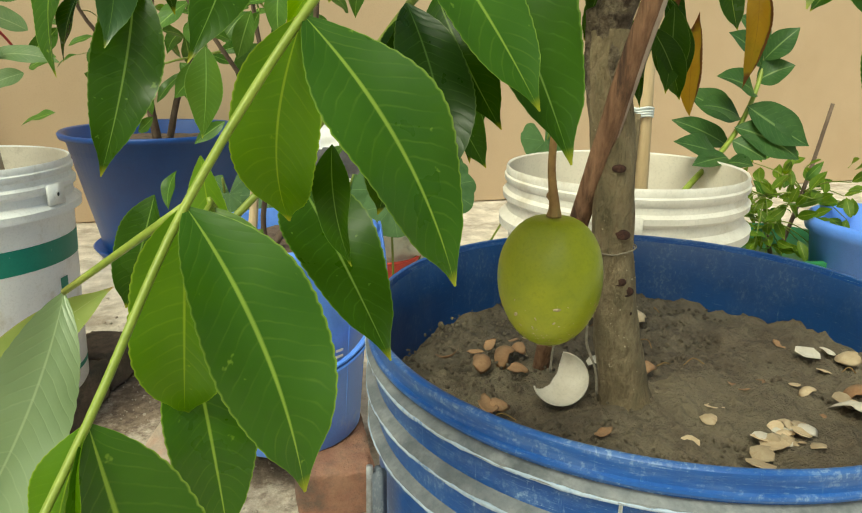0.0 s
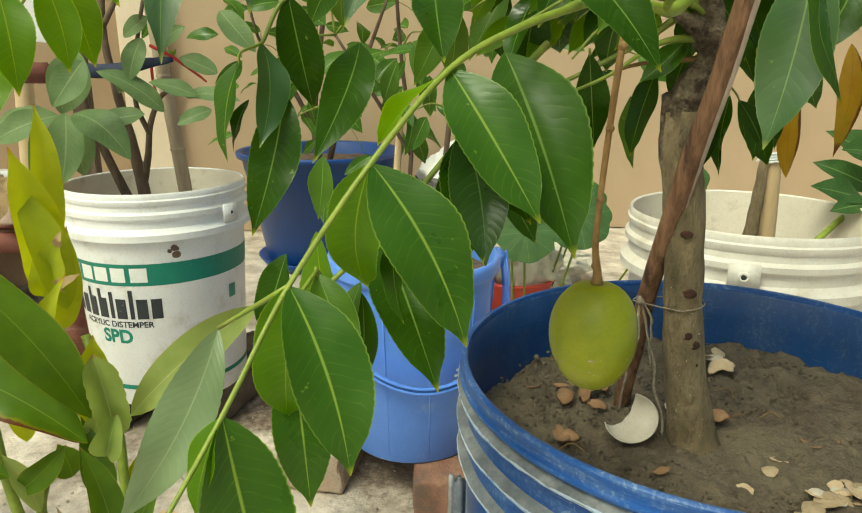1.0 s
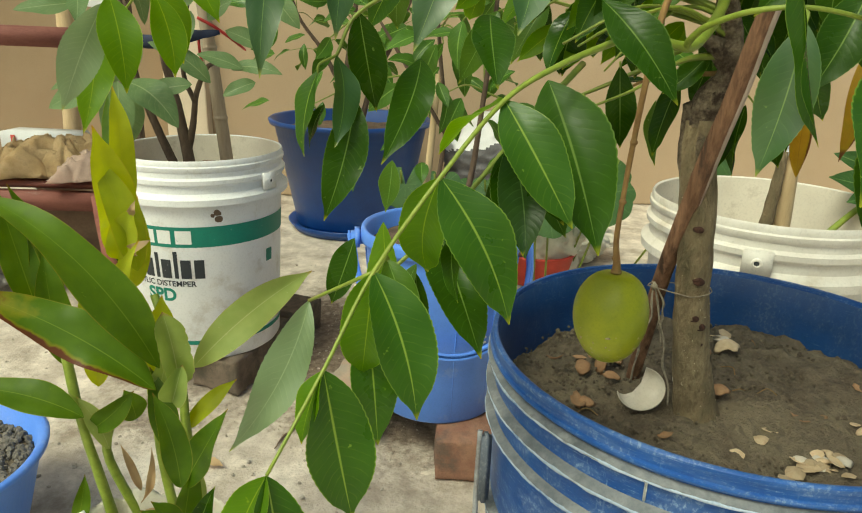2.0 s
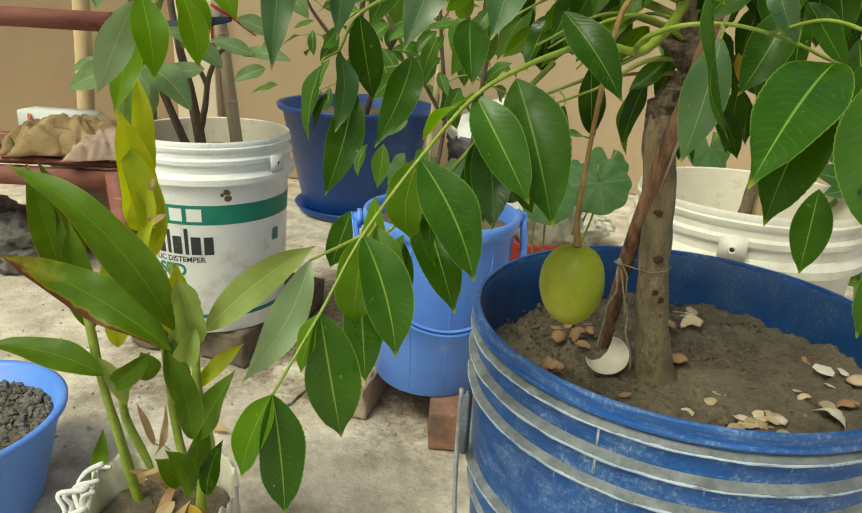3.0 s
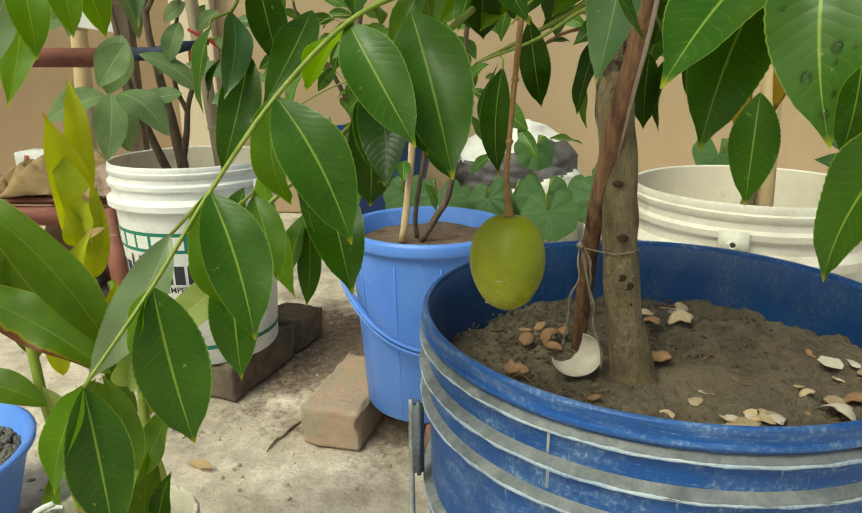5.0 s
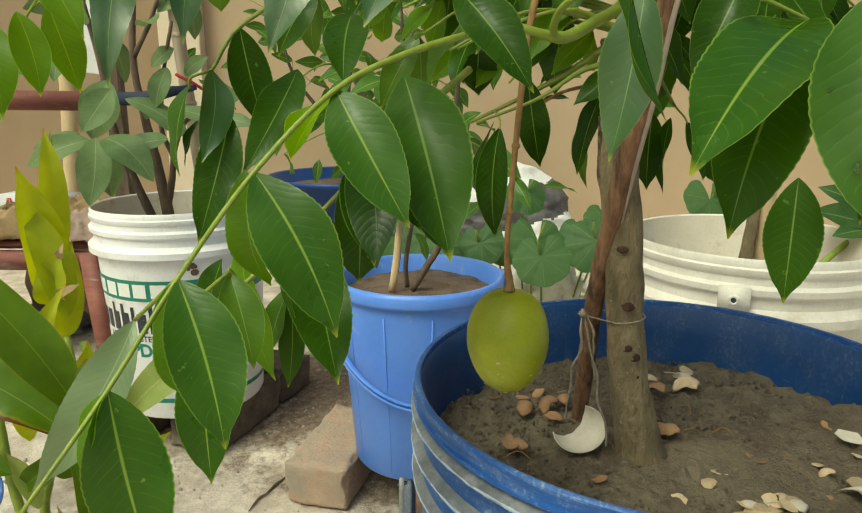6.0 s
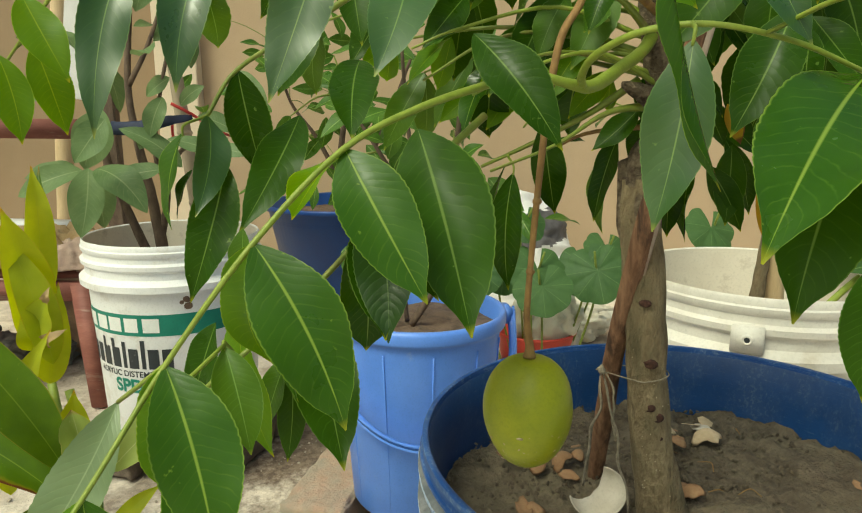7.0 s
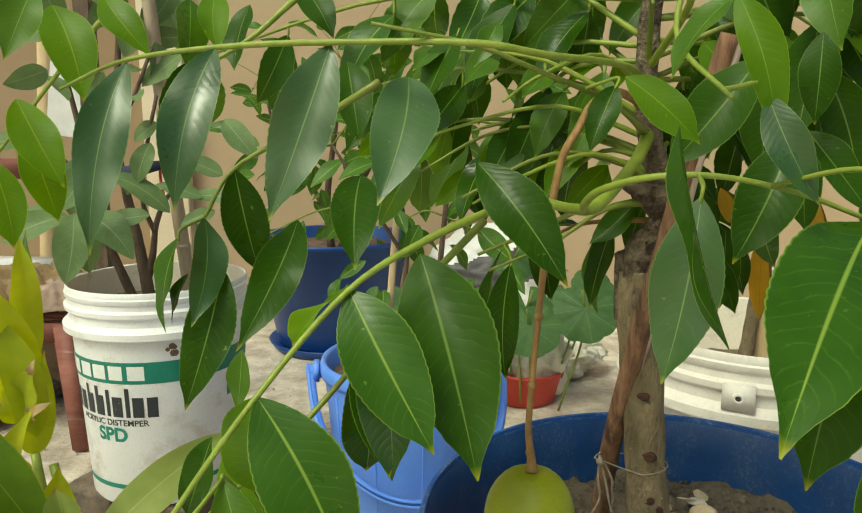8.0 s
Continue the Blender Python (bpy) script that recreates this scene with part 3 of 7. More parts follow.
def soil_disc(radius, at, rise=0.006, rings=22, sides=64, seed=0, slope=(0, 0), lumpy=0.0):
    """Uneven earth that fills a round pot; lumpy: height of the broken clods along its far side."""
    bm = bmesh.new()
    centre = bm.verts.new((at[0], at[1], at[2]))
    last = None
    for i in range(1, rings + 1):
        row = []
        for k in range(sides):
            a = 2 * math.pi * k / sides
            r = radius * i / rings
            x, y = at[0] + r * math.cos(a), at[1] + r * math.sin(a)
            w = Vector((x * 16 + seed, y * 16, 0))
            h = rise * (noise.noise(w) + 0.6 * noise.noise(w * 2.7) + 0.55 * noise.noise(w * 7) + 0.4 * noise.noise(w * 15) - 0.5 * max(0, 0.25 - abs(noise.noise(w * 3.3 + Vector((4, 0, 0)))))) + slope[0] * (x - at[0]) + slope[1] * (y - at[1])
            if lumpy:
                shore = max(0.0, i / rings - 0.55) / 0.45 * max(0.0, math.cos(a - 0.7)) ** 0.7
                h += lumpy * shore * (1.6 * noise.noise(w * 4.1) + 0.9 * noise.noise(w * 9.0)) - lumpy * 1.1 * shore * (abs(noise.noise(w * 2.6 + Vector((9, 1, 0)))) < 0.045)
            row.append(bm.verts.new((x, y, at[2] + h)))
        for k in range(sides):
            if last:
                bm.faces.new((last[k], row[k], row[(k + 1) % sides], last[(k + 1) % sides]))
            else:
                bm.faces.new((centre, row[k], row[(k + 1) % sides]))
        last = row
    return bm


def lettering(text, size, weight=0.0):
    """Flat letters in the built-in font as a mesh in x and y, left edge and baseline at 0."""
    curve = bpy.data.curves.new("letters", "FONT")
    curve.body, curve.size, curve.offset = text, size, weight
    ob = new("letters", curve)
    data = bpy.data.meshes.new_from_object(ob.evaluated_get(bpy.context.evaluated_depsgraph_get()))
    bm = bmesh.new()
    bm.from_mesh(data)
    bpy.data.objects.remove(ob)
    bpy.data.curves.remove(curve)
    bpy.data.meshes.remove(data)
    bmesh.ops.triangulate(bm, faces=bm.faces)
    return bm


def wrap(bm, at, angle, radius, z, taper=0.0):
    """Bends a flat mesh round an upright drum: x becomes the way round from angle (degrees), y the height."""
    for v in bm.verts:
        r = radius + taper * v.co.y
        a = radians(angle) + v.co.x / radius
        v.co = Vector((at[0] + r * math.cos(a), at[1] + r * math.sin(a), z + v.co.y))
    return bm


def bars(rows, bm=None):
    """Plain upright print bars: (x, y, width, height), cut fine enough to be bent."""
    bm = bm or bmesh.new()
    for x, y, w, h in rows:
        n = max(1, int(w / 0.006))
        for i in range(n):
            q = [bm.verts.new((x + w * (i + d) / n, y + e * h, 0)) for d, e in ((0, 0), (1, 0), (1, 1), (0, 1))]
            bm.faces.new(q)
    return bm


# ---- the terrace: floor and wall ----
def floor_sheet():
    bm = bmesh.new()
    xs = sorted(set([-60, -12, -4, -2] + [-1.6 + 0.05 * i for i in range(65)] + [2.2, 4, 12, 60]))
    ys = sorted(set([-60, -12, -4, -1.5] + [-0.9 + 0.05 * i for i in range(64)] + [2.6, 4, 12, 60]))
    grid = [[bm.verts.new((x, y, -0.004 + 0.0035 * noise.noise(Vector((x * 5, y * 5, 0))) + 0.002 * noise.noise(Vector((x * 19, y * 19, 4)))
                           if abs(x) < 3 and abs(y) < 3 else -0.004)) for y in ys] for x in xs]
    for i in range(len(xs) - 1):
        for k in range(len(ys) - 1):
            bm.faces.new((grid[i][k], grid[i + 1][k], grid[i + 1][k + 1], grid[i][k + 1]))
    return solid("floor", bm, M_FLOOR, "dusty grey concrete terrace floor with stains", "floor", smooth=True, kind="structure")


floor_sheet()
WALL_Y = 2.35
solid("wall_north", box((5.0, 0.2, 3.2), (1.44, WALL_Y + 0.1, 1.6), bevel=0.003), M_WALL, "cream painted plaster wall behind the pots", "wall", kind="structure")
solid("wall_pier", box((0.16, 0.26, 3.2), (-1.14, WALL_Y + 0.07, 1.6), bevel=0.003), M_WALL_PALE, "plaster pier at the end of the wall, coloured paler for light on it", "wall", kind="structure")
solid("wall_west", box((3.4, 0.2, 3.2), (-2.92, WALL_Y + 0.2, 1.6), bevel=0.003), M_WALL_BROWN, "recess wall, its cream darkened to brown for shade", "wall", kind="structure")


# ---- bricks that carry the pots ----
def brick(at, turn, material, label, seed, tilt=(0, 0), long=1.0):
    """A clay brick with rounded arrises, chipped corners and a pitted skin."""
    half = Vector((0.1125 * long, 0.054, 0.037))
    bm = bmesh.new()
    bmesh.ops.create_cube(bm, size=2.0)
    bmesh.ops.subdivide_edges(bm, edges=bm.edges, cuts=17, use_grid_fill=True)
    for v in bm.verts:
        q = Vector((v.co.x * half.x, v.co.y * half.y, v.co.z * half.z))
        near = sorted(h - abs(c) for c, h in zip(q, half))
        w = q * 38 + Vector((seed * 7.1, seed * 3.3, 0))
        arris = max(0.0, 1 - near[1] / 0.008)
        chip = max(0.0, noise.noise(w * 0.8) - 0.05) * arris ** 2 * 0.016 + 0.0022 * arris ** 2
        rough = 0.0013 * noise.noise(w * 2.1) + 0.0012 * noise.noise(w * 5.3) + 0.0024 * noise.noise(w * 0.5)
        out = Vector([math.copysign(max(0.0, 1 - (h - abs(c)) / 0.008), c) for c, h in zip(q, half)])
        v.co = q + (out.normalized() if out.length else out) * (rough - chip)
    ob = solid("brick", bm, material, label, "brick", smooth=True, group="bricks under the pots")
    ob.matrix_basis = pose(*at, tilt[0], tilt[1], turn)
    return ob


brick((-0.323, 0.664, 0.037), 76, M_BRICK, "worn dusty brick under the sky-blue bucket", 1)
brick((-0.13, 0.575, 0.037), 88, M_BRICK_RED, "red clay brick under the sky-blue bucket", 2)
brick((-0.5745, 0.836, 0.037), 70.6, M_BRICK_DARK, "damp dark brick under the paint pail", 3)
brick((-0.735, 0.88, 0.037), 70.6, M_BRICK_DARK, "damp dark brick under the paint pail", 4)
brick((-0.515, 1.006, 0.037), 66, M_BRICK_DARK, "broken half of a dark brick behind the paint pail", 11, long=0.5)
for k, (bx, by, turn) in enumerate(((-0.05, -0.06, 8), (0.04, 0.07, 4))):
    brick((bx, by, 0.037), turn, M_BRICK, "brick under the blue pail", 5 + k)
for k, (bx, by, turn) in enumerate(((0.22, 0.40, 8), (0.28, 0.53, 4))):
    brick((bx, by, 0.037), turn, M_BRICK, "brick under the white pail", 8 + k)


# ---- blue ridged pail with the fruit tree ----
def blue_pail(at):
    pail = thing("blue_pail", at, "large ridged blue plastic pail, dusty and scuffed, filled with soil", "pail")
    x, y, z = at
    top = 0.477 - z
    outer = [(0.0, 0.0), (0.146, 0.0), (0.150, 0.006), (0.164, top - 0.155), (0.1675, top - 0.02), (0.1680, top - 0.006), (0.1665, top - 0.003)]
    part("body", lathe(outer, at, 120, wobble=0.006), M_BLUE, pail, crisp=50)
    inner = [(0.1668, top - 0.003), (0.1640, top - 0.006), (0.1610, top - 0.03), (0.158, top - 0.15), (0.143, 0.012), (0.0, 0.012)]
    part("inner_wall", lathe(inner, at, 120, wobble=0.006), M_BLUE_IN, pail, "dusty inner wall, its blue deepened for the shade inside")
    bead = [(0.1665, top - 0.0128), (0.1710, top - 0.0126), (0.1716, top - 0.0112), (0.1712, top - 0.0098), (0.1699, top - 0.0092), (0.1696, top - 0.0052), (0.1702, top - 0.0040), (0.1700, top - 0.0012), (0.1690, top - 0.0002), (0.1676, top), (0.1664, top - 0.0006), (0.1655, top - 0.0045), (0.1655, top - 0.009)]
    part("rim", lathe(bead, at, 120, closed=True, wobble=0.006), M_BLUE_RIM, pail, "brighter blue rolled rim, scratched pale", crisp=38)
    for h, out, tall in ((0.0185, 0.0048, 0.0038), (0.0405, 0.0060, 0.0052), (0.0640, 0.0064, 0.0050), (0.135, 0.009, 0.006), (0.165, 0.006, 0.005)):
        r = 0.1675 - 0.05 * max(0, h - 0.02)
        ridge = [(r - 0.002, top - h + tall), (r + out * 0.55, top - h + tall * 0.55), (r + out, top - h + 0.0006), (r + out + 0.0003, top - h - 0.0012), (r + out * 0.8, top - h - 0.0022), (r - 0.002, top - h - 0.0028)]
        part("ridge", lathe(ridge, at, 120, closed=True, wobble=0.006), M_DUST, pail, "grey dust-covered moulded ridge", crisp=40)
        edge = [(r + out - 0.0004, top - h + 0.0004), (r + out + 0.0005, top - h - 0.0004), (r + out + 0.0003, top - h - 0.0018), (r + out * 0.7, top - h - 0.0028)]
        part("ridge_edge", lathe(edge, at, 360, closed=True, wobble=0.006, ragged=0.0006), M_RUBBED, pail, "pale rubbed edge of the ridge")
    for a in (-126.5, 53.5):
        seam = bmesh.new()
        for h0, h1 in ((0.022, 0.036), (0.044, 0.059), (0.068, 0.130)):
            r = 0.1682 - 0.05 * max(0, h1 - 0.03)
            box((0.0016, 0.0014, h1 - h0), (x + (r + 0.0005) * math.cos(radians(a)), y + (r + 0.0005) * math.sin(radians(a)), z + top - (h0 + h1) / 2), a + 90, 0.0008, seam)
        part("seam", seam, M_STRING_PALE, pail, "pale moulding seam")
    for a in (187, 7):
        c, s = math.cos(radians(a)), math.sin(radians(a))
        ear = box((0.008, 0.009, 0.060), (x + 0.1755 * c, y + 0.1755 * s, z + top - 0.098), a, 0.0025)
        lug = part("handle_ear", ear, M_LEVER, pail, "worn dark grey-blue handle lever")
        line = [(x + 0.1805 * c, y + 0.1805 * s, z + top - 0.066, 0.0020), (x + 0.1808 * c, y + 0.1808 * s, z + top - 0.13, 0.0022), (x + 0.180 * c - 0.008 * s, y + 0.180 * s - 0.016, z + top - 0.20, 0.0022),
                (x + 0.172 * c, y + 0.172 * s - 0.06, z + top - 0.27, 0.0022), (x + 0.12 * c, y - 0.142, z + top - 0.31, 0.0022), (x + 0.0 * c, y - 0.176, z + top - 0.325, 0.0022)]
        part("wire", tube(line, 6, 5), M_WIRE, pail, "grey wire bail")
    return pail


POT = (0.0, 0.0, 0.0745)
blue_pail(POT)
solid("potting_soil", soil_disc(0.1615, (0, 0, 0.424), 0.0060, 80, 220, 3, (0.035, -0.02), 0.0030), M_SOIL, "dry grey-brown soil in the blue pail", "soil", (0, 0, 0.424), True)


# ---- white pails of one make ----
def pail_profile(h, taper):
    return [(0.0, 0.0), (0.1360 - taper, 0.0), (0.1390 - taper, 0.005), (0.1495, h - 0.088), (0.1505, h - 0.080), (0.1625, h - 0.078), (0.1630, h - 0.067), (0.1530, h - 0.058), (0.1525, h - 0.046),
            (0.1585, h - 0.041), (0.1590, h - 0.034), (0.1540, h - 0.030), (0.1535, h - 0.022), (0.1570, h - 0.018), (0.1572, h - 0.012), (0.1550, h - 0.010), (0.1552, h - 0.003), (0.1535, h), (0.1510, h - 0.002),
            (0.1500, h - 0.03), (0.1470, h - 0.09), (0.1340 - taper, 0.008), (0.0, 0.008)]


def white_pail(at, height, material, label, ears):
    pail = thing("white_pail", at, label, "pail")
    prof = pail_profile(height, 0.004)
    part("body", lathe(prof[:19], at, 96), material, pail, crisp=42)
    part("inner_wall", lathe(prof[18:], at, 96), M_IVORY, pail, "stained cream inner wall")
    for a in ears:
        c, s = math.cos(radians(a)), math.sin(radians(a))
        r = 0.1600
        lug = part("handle_ear", box((0.006, 0.034, 0.031), (at[0] + r * c, at[1] + r * s, at[2] + height - 0.047), a, 0.0008), material, pail)
        out = pose(at[0] + (r + 0.0028) * c, at[1] + (r + 0.0028) * s, at[2] + height - 0.047, 0, 90, a)
        # no hole is cut: a black disc paints the dark inside it
        for name, profile, stuff, label in (("boss", [(0.0030, 0.0), (0.0032, 0.0022), (0.0046, 0.0024), (0.0064, 0.0010), (0.0068, 0.0)], material, "raised ring round the bail hole"),
                                            ("ear_hole", [(0.0, 0.0), (0.0031, 0.0), (0.0031, 0.0012), (0.0, 0.0012)], M_PRINT_BLACK, "black disc for the dark inside the bail hole")):
            ring = lathe(profile, (0, 0, 0), 18)
            bmesh.ops.transform(ring, matrix=out, verts=ring.verts)
            part(name, ring, stuff, lug, label)
    return pail


WPAIL = (0.26, 0.454, 0.0745)
white_pail(WPAIL, 0.4035, M_WHITE_AGED, "white plastic pail with ridged collar, empty-topped planter", (-119, 61))
solid("potting_soil", soil_disc(0.146, (0.26, 0.454, 0.395), 0.006, 16, 48, 9), M_SOIL, "soil low inside the white pail", "soil", (0.26, 0.454, 0.395), True)

BPAIL = (-0.643, 0.849, 0.0745)
paint_pail = white_pail(BPAIL, 0.3845, M_WHITE, "white paint pail with green band and worn print", (-25, 155))
solid("potting_soil", soil_disc(0.146, (-0.643, 0.849, 0.405), 0.006, 16, 48, 5), M_SOIL_DARK, "brown soil in the paint pail", "soil", (-0.643, 0.849, 0.405), True)


def print_on_pail():
    rad = lambda z: 0.1350 + 0.0145 * (z - 0.0795) / 0.2915
    def ring(name, z0, z1, a0, a1, lift=0.0006):
        bm = lathe([(rad(z0) + lift, 0), (rad((z0 + z1) / 2) + lift, (z1 - z0) / 2), (rad(z1) + lift, z1 - z0)], (BPAIL[0], BPAIL[1], z0), 60, start=a0, sweep=a1 - a0)
        return part(name, bm, M_GREENBAND, paint_pail, "green printed band")
    ring("band", 0.303, 0.341, -172, 150)
    ring("lower_band", 0.108, 0.1165, -172, 150)
    # the maker's lettering, as plain shapes
    shapes = []
    for k in range(6):
        x = 0.0335 * k
        shapes += [(x, 0.0, (0.027, 0.025, 0.028)[k % 3], 0.025)]
    part("print", wrap(bars(shapes), BPAIL, -158, rad(0.3095) + 0.0012, 0.3095, 0.0497), M_PRINT_WHITE, paint_pail, "white printed shapes on the band")
    shapes = []
    for k, (w, h) in enumerate(((0.021, 0.052), (0.020, 0.036), (0.020, 0.052), (0.020, 0.052), (0.008, 0.048), (0.020, 0.036), (0.008, 0.052), (0.020, 0.036), (0.019, 0.036))):
        x = (0, 0.0255, 0.0495, 0.0735, 0.0975, 0.1095, 0.1335, 0.1455, 0.1695)[k]
        shapes += [(x, 0.0, w * 0.92, 0.036)]
        if h > 0.04:
            shapes += [(x, 0.036, 0.0075, h - 0.036)]
    part("print", wrap(bars(shapes), BPAIL, -149.5, rad(0.243) + 0.0006, 0.243, 0.0497), M_PRINT_BLACK, paint_pail, "black printed shapes")
    part("print", wrap(lettering("ACRYLIC DISTEMPER", 0.0152, 0.0003), BPAIL, -138, rad(0.2275) + 0.0006, 0.2275, 0.0497), M_PRINT_BLACK, paint_pail, "small black lettering")
    part("print", wrap(lettering("SPD", 0.034, 0.0012), BPAIL, -120.5, rad(0.1985) + 0.0006, 0.1985, 0.0497), M_GREENBAND, paint_pail, "green lettering")
    part("print", wrap(bars([(0, 0, 0.018, 0.025)]), BPAIL, -25, rad(0.252) + 0.0006, 0.252, 0.0497), M_GREENBAND, paint_pail, "small green printed square")
    scar = bmesh.new()
    rnd = random.Random(4)
    for k in range(7):
        bmesh.ops.create_circle(scar, cap_ends=True, radius=rnd.uniform(0.003, 0.0065), segments=9, matrix=Matrix.Translation((rnd.gauss(0, 0.007), rnd.gauss(0, 0.005), 0)))
    part("scar", wrap(scar, BPAIL, -65, rad(0.362) + 0.0006, 0.362, 0.0497), M_SOIL_DARK, paint_pail, "dark torn scar in the wall")


print_on_pail()


# ---- sky-blue bucket ----
def sky_bucket(at):
    bucket = thing("sky_blue_bucket", at, "sky-blue household plastic bucket planted with cuttings", "bucket")
    h = 0.381 - at[2]
    prof = [(0.0, 0.0), (0.103, 0.0), (0.106, 0.004), (0.1255, h - 0.030), (0.1265, h - 0.022), (0.1330, h - 0.022), (0.1345, h - 0.017), (0.1345, h - 0.006), (0.1325, h), (0.1285, h + 0.001), (0.1245, h - 0.004),
            (0.1215, h - 0.05), (0.100, 0.008), (0.0, 0.008)]
    part("body", lathe(prof, at, 80), M_LIGHT, bucket)
    for k in range(11):
        a = radians(-178 + k * 32.7)
        rib = [(at[0] + (0.1055 + 0.0205 * u) * math.cos(a), at[1] + (0.1055 + 0.0205 * u) * math.sin(a), at[2] + 0.012 + (h - 0.05) * u, 0.0013) for u in (0, 0.5, 1)]
        part("rib", tube(rib, 6, 2), M_LIGHT, bucket)
    for a in (186, 12):
        c, s = math.cos(radians(a)), math.sin(radians(a))
        part("handle_lug", box((0.02, 0.03, 0.03), (at[0] + 0.14 * c, at[1] + 0.14 * s, at[2] + h - 0.018), a, 0.006), M_LIGHT, bucket)
    line = []
    for k in range(13):
        u = k / 12
        a = radians(186 + 186 * u)
        dip = math.sin(math.pi * u)
        r = 0.150 - 0.014 * dip
        line.append((at[0] + r * math.cos(a), at[1] + r * math.sin(a), at[2] + h - 0.012 - 0.158 * dip ** 0.8, 0.0065))
    handle = part("handle", tube(line, 8, 3, flat=0.55), M_LIGHT, bucket, "hanging blue plastic bail")
    # navy tube between the rails paints in the shade and dirt of the channel
    for name, up, out, r, material, label in (("groove", 0.0012, 0.0032, 0.0017, M_DARKBLUE, "navy line drawn for shade and dirt along the bail"), ("rail", 0.0048, 0.0030, 0.0021, M_LIGHT, ""), ("rail", -0.0026, 0.0034, 0.0022, M_LIGHT, "")):
        run = [(at[0] + (q[0] - at[0]) * (1 + out / 0.14), at[1] + (q[1] - at[1]) * (1 + out / 0.14), q[2] + up, r) for q in line]
        part(name, tube(run, 8, 3), material, handle, label)
    label = bars([(0.0, 0.0, 0.02, 0.004), (0.0, 0.009, 0.016, 0.004), (0.003, 0.018, 0.013, 0.004)])
    part("print", wrap(label, at, -62, 0.1185, at[2] + 0.135, 0.06), M_PRINT_WHITE, bucket, "small pale print")
    return bucket


LB = (-0.182, 0.615, 0.0745)
sky_bucket(LB)
solid("potting_soil", soil_disc(0.121, (LB[0], LB[1], 0.352), 0.005, 14, 48, 15), M_SOIL_DARK, "brown soil in the sky-blue bucket", "soil", (LB[0], LB[1], 0.352), True)

# ---- navy tub by the wall ----
def navy_tub(at):
    tub = thing("navy_tub", at, "large navy blue plastic planter tub with a saucer foot", "planter")
    h = 0.385
    prof = [(0.0, 0.02), (0.19, 0.02), (0.195, 0.03), (0.262, h - 0.02), (0.278, h - 0.018), (0.281, h - 0.004), (0.277, h), (0.262, h - 0.004), (0.255, h - 0.06), (0.0, h - 0.06)]
    part("body", lathe(prof, at, 72), M_DARKBLUE, tub)
    part("saucer", lathe([(0.0, 0.0), (0.205, 0.0), (0.226, 0.03), (0.220, 0.032), (0.20, 0.012), (0.0, 0.012)], at, 60), M_DARKBLUE, tub)
    part("soil", soil_disc(0.255, (at[0], at[1], at[2] + h - 0.045), 0.008, 12, 40, 21), M_SOIL_DARK, tub)
    return tub


TUB = (-0.455, 1.93, 0.0)
navy_tub(TUB)


# ---- the fruit tree in the blue pail ----
tree = thing("hog_plum_tree", (-0.024, -0.01, 0.424), "young hog plum tree with drooping compound leaves in the blue pail", "tree")


SKELETON, LEAVES = [], []


